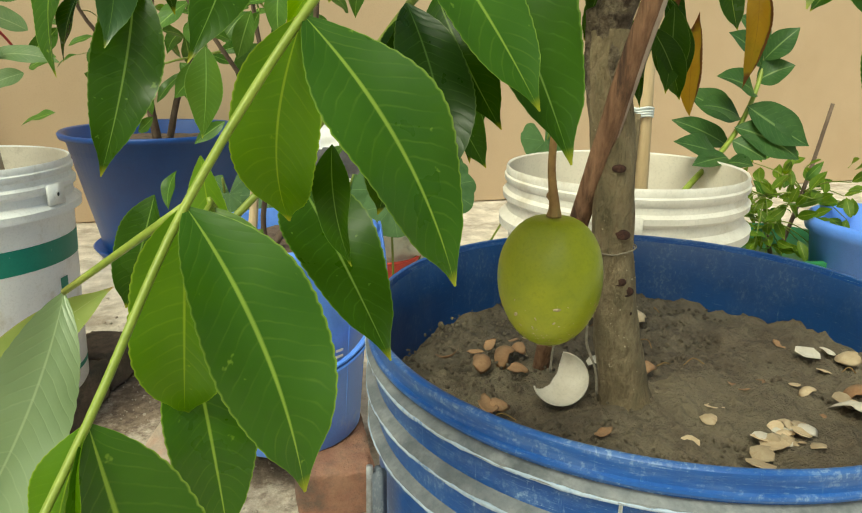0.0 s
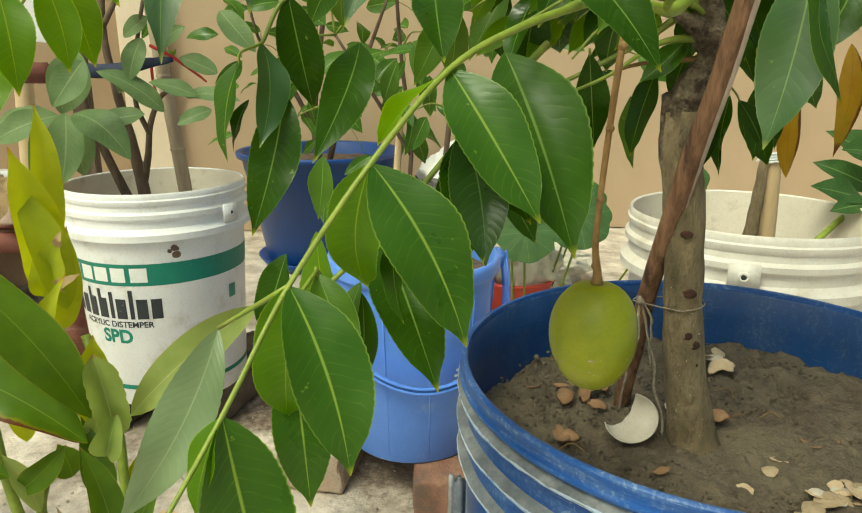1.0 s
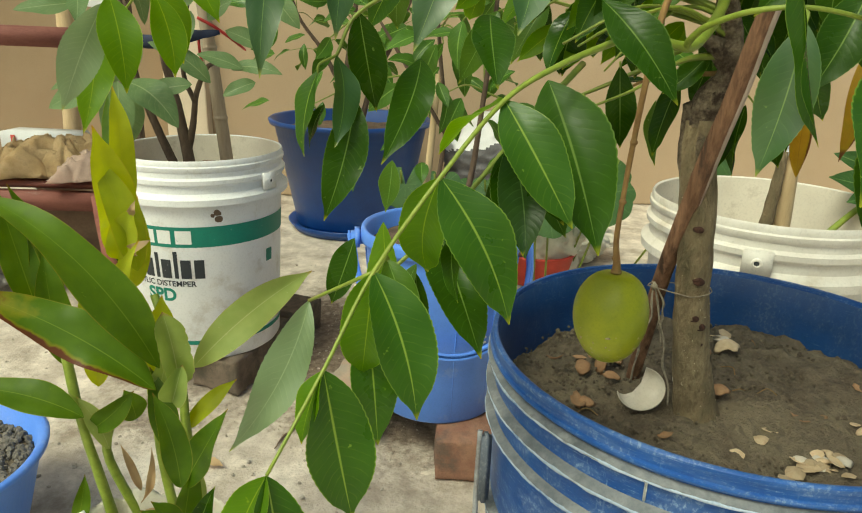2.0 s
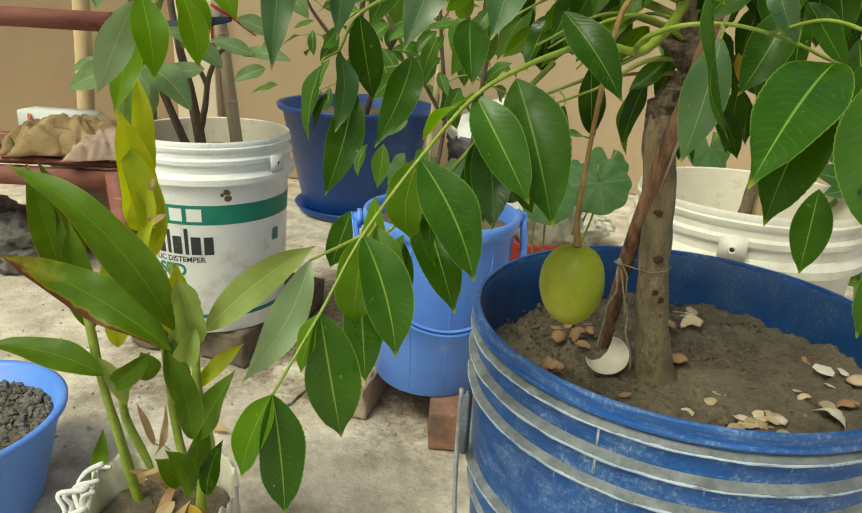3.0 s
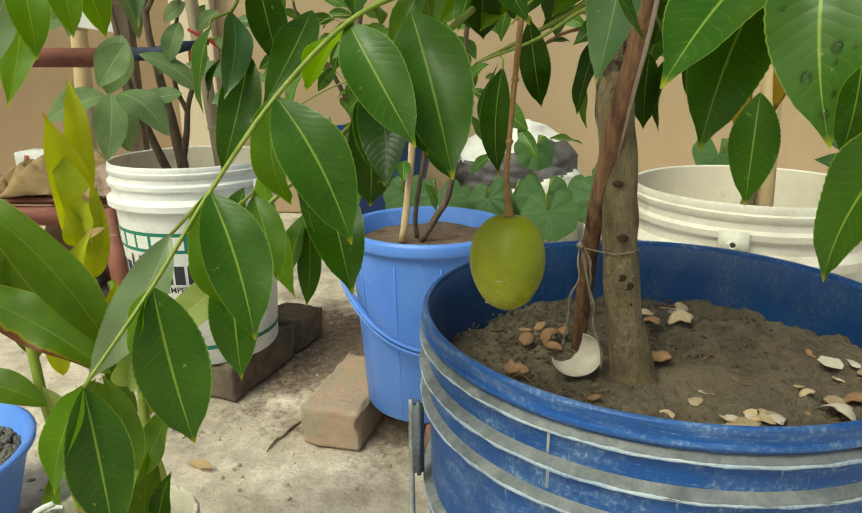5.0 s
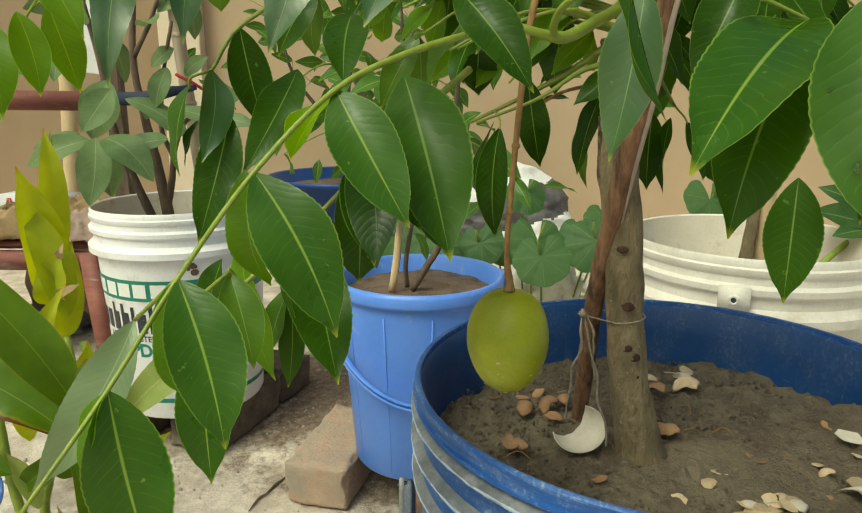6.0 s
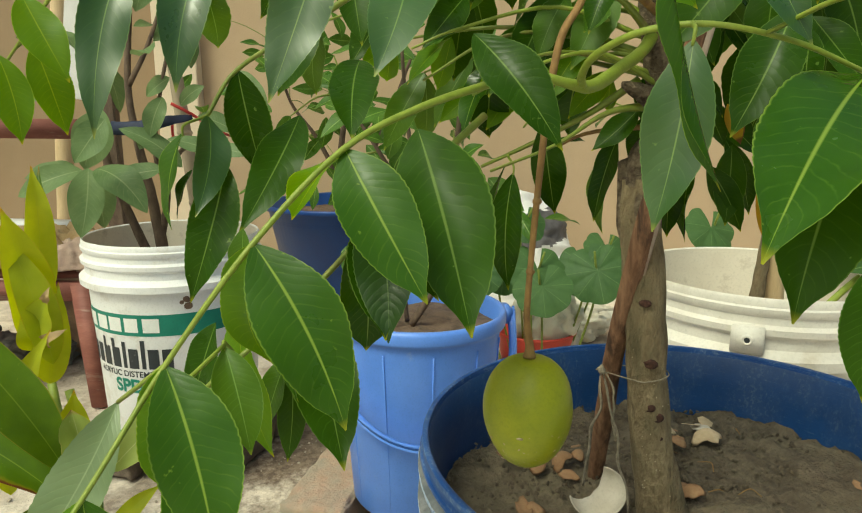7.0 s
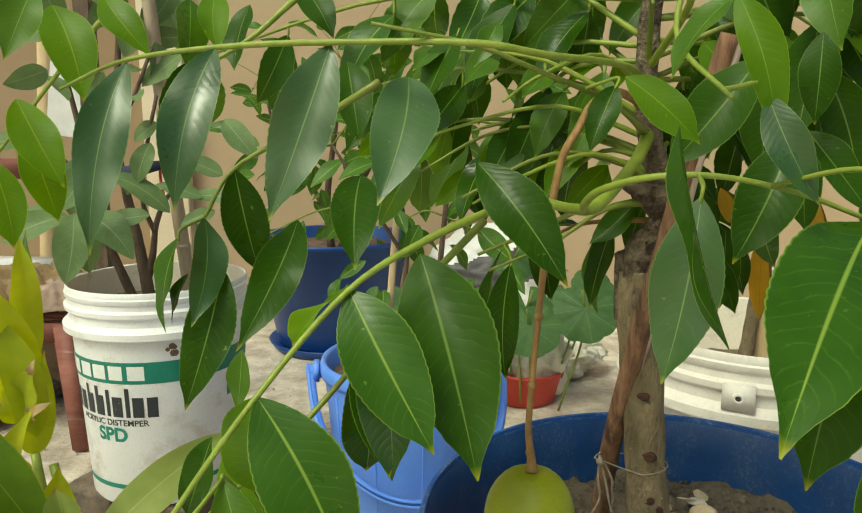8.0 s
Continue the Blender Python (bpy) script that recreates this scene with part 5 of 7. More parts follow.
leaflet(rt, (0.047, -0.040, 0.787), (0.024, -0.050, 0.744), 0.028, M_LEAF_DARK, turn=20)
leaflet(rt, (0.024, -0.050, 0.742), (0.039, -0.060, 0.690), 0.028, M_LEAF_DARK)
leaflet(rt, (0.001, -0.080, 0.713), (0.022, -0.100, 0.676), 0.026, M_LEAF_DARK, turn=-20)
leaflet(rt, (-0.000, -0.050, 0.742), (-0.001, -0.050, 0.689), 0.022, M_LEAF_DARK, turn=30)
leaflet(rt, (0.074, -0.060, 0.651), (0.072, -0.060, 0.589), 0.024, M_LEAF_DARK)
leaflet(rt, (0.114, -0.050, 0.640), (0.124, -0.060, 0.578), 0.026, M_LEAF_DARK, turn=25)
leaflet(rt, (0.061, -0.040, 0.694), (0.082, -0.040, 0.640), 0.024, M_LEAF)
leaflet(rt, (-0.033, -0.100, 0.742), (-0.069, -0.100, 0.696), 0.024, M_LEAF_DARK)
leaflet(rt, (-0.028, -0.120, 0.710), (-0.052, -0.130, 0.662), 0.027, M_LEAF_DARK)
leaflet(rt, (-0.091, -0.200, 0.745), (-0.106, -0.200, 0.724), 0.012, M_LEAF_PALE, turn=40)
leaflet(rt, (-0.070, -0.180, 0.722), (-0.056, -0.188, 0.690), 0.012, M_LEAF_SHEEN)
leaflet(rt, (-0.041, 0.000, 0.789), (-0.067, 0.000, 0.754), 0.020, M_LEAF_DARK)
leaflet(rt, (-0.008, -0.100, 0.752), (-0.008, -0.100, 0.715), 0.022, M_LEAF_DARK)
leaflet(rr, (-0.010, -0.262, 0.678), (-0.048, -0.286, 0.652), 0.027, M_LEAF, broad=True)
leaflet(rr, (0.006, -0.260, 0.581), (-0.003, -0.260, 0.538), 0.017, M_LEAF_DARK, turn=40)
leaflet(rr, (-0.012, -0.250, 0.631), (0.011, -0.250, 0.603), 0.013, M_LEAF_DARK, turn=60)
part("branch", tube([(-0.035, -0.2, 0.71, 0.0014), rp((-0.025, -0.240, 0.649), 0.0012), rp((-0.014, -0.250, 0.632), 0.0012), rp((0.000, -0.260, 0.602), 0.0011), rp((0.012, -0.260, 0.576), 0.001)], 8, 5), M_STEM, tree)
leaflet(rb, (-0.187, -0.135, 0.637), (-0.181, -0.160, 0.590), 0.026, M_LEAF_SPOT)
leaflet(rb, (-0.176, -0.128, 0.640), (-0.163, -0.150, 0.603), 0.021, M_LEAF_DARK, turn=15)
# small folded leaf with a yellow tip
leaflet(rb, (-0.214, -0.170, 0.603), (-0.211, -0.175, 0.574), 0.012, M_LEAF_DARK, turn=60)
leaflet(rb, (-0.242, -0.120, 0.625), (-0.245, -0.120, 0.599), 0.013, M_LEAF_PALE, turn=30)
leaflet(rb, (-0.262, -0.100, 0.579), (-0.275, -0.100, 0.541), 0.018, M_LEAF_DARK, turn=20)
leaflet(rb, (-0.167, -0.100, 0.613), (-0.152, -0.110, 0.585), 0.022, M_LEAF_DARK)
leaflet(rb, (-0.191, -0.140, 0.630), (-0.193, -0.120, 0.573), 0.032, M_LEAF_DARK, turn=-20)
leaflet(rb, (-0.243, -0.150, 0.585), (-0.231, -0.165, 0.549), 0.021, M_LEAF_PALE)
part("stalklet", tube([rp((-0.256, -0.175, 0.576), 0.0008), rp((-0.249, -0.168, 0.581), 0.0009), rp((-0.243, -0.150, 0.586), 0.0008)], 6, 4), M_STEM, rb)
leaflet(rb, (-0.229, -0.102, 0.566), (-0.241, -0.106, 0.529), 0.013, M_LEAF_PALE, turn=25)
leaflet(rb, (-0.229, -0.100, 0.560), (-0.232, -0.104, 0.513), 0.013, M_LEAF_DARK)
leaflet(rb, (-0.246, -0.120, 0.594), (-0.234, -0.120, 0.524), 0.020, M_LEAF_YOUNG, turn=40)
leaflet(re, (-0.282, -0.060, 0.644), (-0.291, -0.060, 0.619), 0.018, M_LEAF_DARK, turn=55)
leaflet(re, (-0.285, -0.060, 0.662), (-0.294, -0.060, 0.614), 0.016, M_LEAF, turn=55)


def sprig(root, end, pairs, size, seed, material=None, droop=0.9, drop=0.02):
    """A compound leaf further back: a bowed rachis with hanging leaflets in pairs."""
    rnd = random.Random(seed)
    a, b = Vector(axis(root[2])), Vector(end)
    mid = (a + b) / 2 + Vector((0, 0, drop))
    stem = compound_leaf([rp(a, 0.0018), rp(mid, 0.0013), rp(b, 0.0007)], rnd.choice((M_STEM, M_STEM_DARK)))
    side = (b - a).cross(Vector((0, 0, 1))).normalized()
    for i in range(pairs):
        u = 0.25 + 0.75 * i / max(1, pairs - 1)
        p = a * (1 - u) ** 2 + mid * 2 * u * (1 - u) + b * u * u
        for s in (-1, 1):
            d = side * s * rnd.uniform(0.3, 0.8) + (b - a).normalized() * 0.35 + Vector((0, 0, -droop * rnd.uniform(0.6, 1.3)))
            leaflet(stem, p, p + d.normalized() * size * rnd.uniform(0.75, 1.1), size * rnd.uniform(0.36, 0.48), material or rnd.choice((M_LEAF, M_LEAF_PALE, M_LEAF_DARK)), turn=rnd.uniform(-35, 35), long=24, wide=4, teeth=0.03, seed=seed * 20 + i)


for k, (root, end) in enumerate((((-0.05, 0.0, 0.70), (-0.17, 0.10, 0.70)), ((-0.05, 0.0, 0.73), (-0.24, 0.08, 0.73)), ((-0.04, 0.0, 0.76), (-0.16, 0.05, 0.80)), ((-0.04, 0.0, 0.78), (-0.32, 0.09, 0.76)),
                                ((-0.04, 0.01, 0.74), (0.08, 0.08, 0.74)), ((-0.03, 0.0, 0.77), (0.16, 0.03, 0.755)), ((-0.03, 0.0, 0.79), (0.06, -0.12, 0.78)),
                                ((-0.05, -0.02, 0.75), (-0.13, 0.02, 0.70)), ((-0.03, 0.0, 0.80), (0.15, -0.06, 0.80)), ((-0.03, 0.0, 0.77), (0.13, 0.10, 0.77)), ((-0.04, 0.0, 0.80), (-0.14, 0.12, 0.77)))):
    sprig(root, end, 4, 0.058, 40 + k)
for k, (root, end) in enumerate((((-0.046, -0.01, 0.70), (-0.19, 0.04, 0.715)), ((-0.046, -0.008, 0.69), (-0.13, 0.06, 0.69)),
                                ((-0.045, -0.01, 0.72), (-0.16, -0.01, 0.755)), ((-0.042, -0.01, 0.74), (-0.10, 0.06, 0.775)), ((-0.038, -0.02, 0.75), (0.05, -0.05, 0.765)))):
    sprig(root, end, 4, 0.040, 80 + k, (M_LEAF_YOUNG, M_LEAF_YOUNG, M_LEAF_PALE)[k % 3], 0.6, 0.012)


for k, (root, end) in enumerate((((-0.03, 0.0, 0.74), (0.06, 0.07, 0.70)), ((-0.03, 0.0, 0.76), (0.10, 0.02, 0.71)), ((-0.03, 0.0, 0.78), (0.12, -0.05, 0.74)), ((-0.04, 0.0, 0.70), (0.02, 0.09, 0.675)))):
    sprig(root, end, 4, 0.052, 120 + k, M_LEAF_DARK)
for k, end in enumerate(((-0.125, -0.060, 0.690), (-0.100, -0.010, 0.680), (-0.150, -0.020, 0.715), (-0.085, 0.030, 0.705), (-0.120, -0.085, 0.735), (-0.070, -0.075, 0.770), (-0.140, 0.030, 0.735))):
    a, b = Vector(axis(0.685 + 0.012 * k)), Vector(end)
    bend = (a + b) / 2 + Vector((0, 0, 0.014))
    part("leaf_stalk", tube([rp(a, 0.0017), rp(bend, 0.0012), rp(b, 0.0009), rp(b + (b - a) * 0.25 + Vector((0, 0, -0.012)), 0.0006)], 7, 5), (M_STEM, M_STEM_DARK)[k % 2], tree)


def stalklets():
    """The thin stalk of each leaflet that sits off its rachis, up to the nearest stem."""
    for rachis, base, d in LEAVES:
        near = min(SKELETON, key=lambda q: (q - base).length + (0.05 if q.y < base.y - 0.03 else 0.0))
        gap = (near - base).length
        if 0.004 < gap < 0.018:
            mid = base - d * gap * 0.15 + Vector((0, 0, 0.06 * gap))
            part("stalklet", tube([rp(base + d * 0.002, 0.0005), rp(mid, 0.0007), rp((mid + near * 2) / 3, 0.0008), rp(near, 0.0009)], 6, 5), M_STEM, rachis)


stalklets()


def drops(blade_ob, rachis, spots):
    """Water lying on a leaf: (row, column, radius) on its grid."""
    for i, k, r in spots:
        v = blade_ob.data.vertices[i * 7 + k]
        bm = bmesh.new()
        bmesh.ops.create_icosphere(bm, subdivisions=3, radius=r)
        up = v.normal if v.normal.y < 0 else -v.normal
        bmesh.ops.transform(bm, matrix=Matrix.Translation(v.co + ORIGIN[rachis.name] + up * r * 0.12) @ up.to_track_quat("Z", "Y").to_matrix().to_4x4() @ Matrix.Diagonal((1, 1.15, 0.5, 1)), verts=bm.verts)
        part("water_drop", bm, M_WATER, rachis, "clear drop of water")


drops(wet_leaf, rr, ((40, 4, 0.0016), (41, 5, 0.0007), (44, 4, 0.0005), (47, 2, 0.0015), (57, 3, 0.0014), (52, 5, 0.0009), (28, 1, 0.0007)))


# ---- stake, twine and litter in the blue pail ----
def stake():
    ob = thing("wooden_stake", (-0.048, 0.045, 0.42), "split reddish-brown wooden stake leaning on the trunk", "stake")
    line = [(-0.0490, 0.046, 0.415, 0.0052), (-0.0520, 0.011, 0.508, 0.0056), (-0.0520, -0.010, 0.560, 0.0056), (-0.0480, -0.027, 0.612, 0.0054), (-0.0430, -0.041, 0.660, 0.0050), (-0.0400, -0.054, 0.702, 0.0047), (-0.0300, -0.066, 0.756, 0.0045)]
    part("stake", split_stick(line, flat=0.7, seed=2), M_STAKE, ob)
    # pale strip added along the right side, for the sunlit edge of the stake
    sliver = [(q[0] + 0.0046, q[1] - 0.0022, q[2], r) for q, r in zip(line[2:], (0.0010, 0.0018, 0.0021, 0.0021, 0.0018))]
    part("lit_edge", split_stick(sliver, 12, 8, seed=5), M_STAKE_PALE, ob, "pale strip added for the stake's sunlit edge")


stake()


def twine():
    ob = thing("twine_tie", (-0.04, -0.01, 0.52), "frayed jute twine tying the stake to the trunk", "twine")
    ring = []
    for k in range(15):
        a = 2 * math.pi * k / 14
        d = (math.cos(a), math.sin(a))
        x, y, r = max(((-0.0365, -0.011, 0.0124), (-0.0572, 0.002, 0.0054)), key=lambda c: c[0] * d[0] + c[1] * d[1] + c[2])
        ring.append((x + r * d[0], y + r * d[1], 0.519 + 0.002 * math.sin(a + 2), 0.00042))
    part("loop", tube(ring, 6, 3), M_TWINE, ob)
    for seed, (x1, z1) in enumerate(((-0.073, 0.448), (-0.046, 0.436), (-0.055, 0.478))):
        rnd = random.Random(seed + 2)
        line = [(-0.063, -0.008, 0.524, 0.0006), (-0.0650 + 0.004 * seed, -0.014, 0.512, 0.0006)]
        for u in (0.2, 0.4, 0.6, 0.8, 1.0):
            line.append((line[1][0] + (x1 - line[1][0]) * u + rnd.gauss(0, 0.0013), -0.014 - 0.010 * u * (seed == 1), 0.512 + (z1 - 0.512) * u, 0.00062))
        for off in (-1, 1):
            ply = [(q[0] + 0.00035 * off * math.cos(i * 2.2), q[1] + 0.00035 * off * math.sin(i * 2.2), q[2], q[3]) for i, q in enumerate(line)]
            part("end", tube(ply, 5, 5, rough=0.3), M_TWINE, ob)
    knot = bmesh.new()
    bmesh.ops.create_icosphere(knot, subdivisions=2, radius=0.0024, matrix=Matrix.Translation((-0.064, -0.012, 0.522)))
    for v in knot.verts:
        v.co += Vector((noise.noise(v.co * 700), noise.noise(v.co * 700 + Vector((5, 0, 0))), noise.noise(v.co * 700 + Vector((0, 5, 0))))) * 0.0012
    part("knot", knot, M_TWINE, ob)


twine()


def flake(at, size, turn, tilt, cup, material, name, label, category, group, seed, long=1.5, n=14, jag=0.84):
    """A curved flake of shell or peel with a broken edge."""
    rnd = random.Random(seed)
    bm = bmesh.new()
    rows = []
    for side in (0, 1):
        c = bm.verts.new((0, 0, side * -0.0005))
        ring, inner = [], []
        for k in range(n):
            a = 2 * math.pi * k / n
            r = size * (1 + (1 - jag) * 0.9 * noise.noise(Vector((1.3 * math.cos(a) + seed * 3.7, 1.3 * math.sin(a), 0))) + (1 - jag) * 0.12 * rnd.uniform(-1, 1)) if side == 0 else rows[0][1][k].co.to_2d().length
            for f, lst in ((0.55, inner), (1.0, ring)):
                x, y = r * f * math.cos(a) * long, r * f * math.sin(a)
                lst.append(bm.verts.new((x, y, cup * (x * x + y * y) / size - side * 0.0005)))
        rows.append((inner, ring))
        for k in range(n):
            j = (k + 1) % n
            bm.faces.new((c, inner[k], inner[j]) if side == 0 else (c, inner[j], inner[k]))
            bm.faces.new((inner[k], ring[k], ring[j], inner[j]) if side == 0 else (inner[j], ring[j], ring[k], inner[k]))
    for k in range(n):
        j = (k + 1) % n
        bm.faces.new((rows[0][1][k], rows[1][1][k], rows[1][1][j], rows[0][1][j]))
    ob = solid(name, bm, material, label, category, smooth=n > 9, group=group)
    ob.matrix_basis = pose(*at, tilt[0], tilt[1], turn)
    return ob


def big_shell():
    """Half an eggshell, its upper side broken away in a curve."""
    bm = bmesh.new()
    size, n, layers = 0.0176, 84, []
    keep = set()
    for lay in (0, 1):
        r = size - 0.0008 * lay
        grid = {}
        for i in range(n + 1):
            for k in range(n + 1):
                u, v = 2 * i / n - 1, 2 * k / n - 1
                x, y = u * math.sqrt(1 - v * v / 2) * 0.985, v * math.sqrt(1 - u * u / 2) * 0.985
                wave = 0.05 * noise.noise(Vector((x * 3, y * 3, 2)))
                if lay == 0 and math.hypot(x + 0.40, y - 0.91) > 0.93 + wave and i < n and k < n:
                    keep.add((i, k))
                grid[i, k] = bm.verts.new((r * 1.08 * x, r * 0.92 * y, -r * math.sqrt(max(0, 1 - x * x - y * y)) * 0.85))
        layers.append(grid)
    count = {}
    for i, k in keep:
        ring = ((i, k), (i + 1, k), (i + 1, k + 1), (i, k + 1))
        bm.faces.new([layers[1][q] for q in ring])
        bm.faces.new([layers[0][q] for q in ring[::-1]])
        for a, b in zip(ring, ring[1:] + ring[:1]):
            count.setdefault(frozenset((a, b)), []).append((a, b))
    for pair in count.values():
        if len(pair) == 1:
            a, b = pair[0]
            bm.faces.new((layers[0][a], layers[0][b], layers[1][b], layers[1][a]))
    bmesh.ops.delete(bm, geom=[v for v in bm.verts if not v.link_faces], context="VERTS")
    bmesh.ops.recalc_face_normals(bm, faces=bm.faces)
    ob = solid("eggshell", bm, M_SHELL, "broken half eggshell lying on the soil by the trunk", "eggshell", smooth=True)
    ob.matrix_basis = pose(*(-0.060, -0.008, 0.4405), 50, -12, 12)


big_shell()
PEEL_AT = ((-0.107, -0.008, 0.428), (-0.077, 0.069, 0.429), (-0.057, 0.072, 0.430), (-0.090, 0.061, 0.430), (-0.069, 0.034, 0.429), (0.020, 0.081, 0.431), (0.020, 0.096, 0.432), (0.002, 0.021, 0.429), (0.001, 0.033, 0.430),
           (0.120, 0.016, 0.430), (0.066, -0.024, 0.428), (0.051, -0.027, 0.428), (-0.056, -0.050, 0.428), (0.077, -0.062, 0.427), (-0.111, 0.056, 0.430))
for k, p in enumerate(PEEL_AT):
    rnd = random.Random(70 + k)
    flake(p, rnd.uniform(0.0030, 0.0050), rnd.uniform(0, 360), (rnd.uniform(-20, 20), rnd.uniform(-20, 20)), rnd.uniform(-0.35, 0.3), M_PEEL, "dry_peel", "curled brown piece of dry fruit peel on the soil", "peel", "dry peel on the soil", 70 + k, 1.3, 16, 0.5)
CHIP_AT = ((0.047, 0.102, 0.432), (0.040, 0.102, 0.433), (0.020, -0.078, 0.429), (0.037, -0.071, 0.430), (0.037, -0.078, 0.429), (0.050, -0.075, 0.431), (0.038, -0.087, 0.429), (0.024, -0.085, 0.429), (0.122, -0.006, 0.433), (0.097, -0.059, 0.431),
           (0.086, -0.033, 0.429), (0.010, -0.051, 0.428), (0.138, -0.007, 0.434), (0.103, -0.061, 0.430), (0.118, -0.024, 0.430), (0.005, -0.096, 0.428), (0.024, -0.076, 0.430), (0.028, -0.080, 0.431), (0.036, -0.084, 0.430), (0.041, -0.084, 0.432), (0.031, -0.085, 0.429), (0.013, -0.088, 0.429), (0.045, -0.091, 0.429), (0.053, 0.106, 0.433), (-0.015, 0.032, 0.430), (0.021, -0.042, 0.428), (-0.015, -0.067, 0.427))
for k, p in enumerate(CHIP_AT):
    rnd = random.Random(170 + k)
    flake(p, rnd.uniform(0.0030, 0.0066), rnd.uniform(0, 360), (rnd.uniform(-20, 20), rnd.uniform(-20, 20)), rnd.uniform(-0.3, 0.2), M_CHIP if k % 4 else M_SHELL, "shell_chip", "pale broken shell chip on the soil", "shell", "shell chips on the soil", 170 + k, 1.1, 8, 0.5)


for k, (p, s, mat) in enumerate((((0.014, 0.070, 0.438), 0.0075, M_PEEL), ((0.044, 0.083, 0.437), 0.0085, M_CHIP), ((0.017, 0.090, 0.437), 0.0060, M_CHIP), ((-0.089, 0.049, 0.431), 0.0060, M_PEEL), ((-0.073, 0.055, 0.432), 0.0062, M_PEEL),
                                 ((-0.059, 0.061, 0.432), 0.0046, M_PEEL), ((0.003, 0.009, 0.433), 0.0070, M_PEEL), ((-0.104, -0.006, 0.430), 0.0055, M_PEEL), ((0.110, -0.053, 0.434), 0.0070, M_PEEL), ((0.098, -0.070, 0.434), 0.0080, M_SHELL),
                                 ((0.049, -0.076, 0.432), 0.0060, M_SHELL), ((0.036, -0.078, 0.431), 0.0048, M_CHIP), ((0.140, -0.018, 0.436), 0.0070, M_CHIP), ((0.047, -0.070, 0.431), 0.0040, M_CHIP), ((0.085, -0.042, 0.431), 0.0040, M_CHIP))):
    rnd = random.Random(270 + k)
    flake(p, s, rnd.uniform(0, 360), (rnd.uniform(-30, 30), rnd.uniform(-30, 30)), rnd.uniform(-0.6, -0.3), mat, "eggshell_piece", "curved broken piece of brown eggshell on the soil", "eggshell", "eggshell pieces on the soil", 270 + k, 1.2, 18, 0.6)


def clods(name, count, centre, radius, size, material, label, seed):
    """Small lumps of earth, one joined heap."""
    rnd = random.Random(seed)
    bm = bmesh.new()
    for k in range(count):
        a, r = rnd.uniform(0, 6.283), radius * math.sqrt(rnd.random())
        s = size * rnd.uniform(0.4, 1.0) ** 1.5
        if name == "soil_crumbs" and math.hypot(r * math.cos(a) + 0.06, r * math.sin(a) + 0.01) < 0.026:
            continue
        m = Matrix.LocRotScale((centre[0] + r * math.cos(a), centre[1] + r * math.sin(a), centre[2] + s * 0.3), Euler((rnd.uniform(0, 6), rnd.uniform(0, 6), 0)), (s * rnd.uniform(0.8, 1.5), s, s * rnd.uniform(0.6, 1)))
        bmesh.ops.create_icosphere(bm, subdivisions=1, radius=1.0, matrix=m)
    for v in bm.verts:
        v.co += Vector((noise.noise(v.co * 400), noise.noise(v.co * 400 + Vector((7, 0, 0))), noise.noise(v.co * 400 + Vector((0, 7, 0))))) * size * 0.35
    return solid(name, bm, material, label, "soil", smooth=False, kind="stuff")


def straw():
    """Thin dry fibres on the soil."""
    rnd = random.Random(31)
    for k in range(9):
        a, r = rnd.uniform(0, 6.28), 0.145 * math.sqrt(rnd.random())
        x, y, t, l = r * math.cos(a), r * math.sin(a), rnd.uniform(0, 6.28), rnd.uniform(0.006, 0.018)
        if math.hypot(x + 0.024, y + 0.01) < 0.03:
            continue
        z = 0.428 + 0.035 * x - 0.02 * y
        line = [(x, y, z, 0.0004), (x + l * 0.5 * math.cos(t), y + l * 0.5 * math.sin(t), z + 0.003, 0.00045), (x + l * math.cos(t + 0.5), y + l * math.sin(t + 0.5), z, 0.0003)]
        solid("straw", tube(line, 5, 4), M_STALK, "thin dry straw fibre on the soil", "straw", smooth=True, group="straw on the soil")


straw()
clods("soil_crumbs", 1900, (0.0, 0.0, 0.4245), 0.157, 0.0019, M_SOIL, "crumbs of dry soil in the blue pail", 3)


# ---- ginger in a cloth grow bag, and the blue basin ----
BAG = (-0.494, 0.120, 0.0)


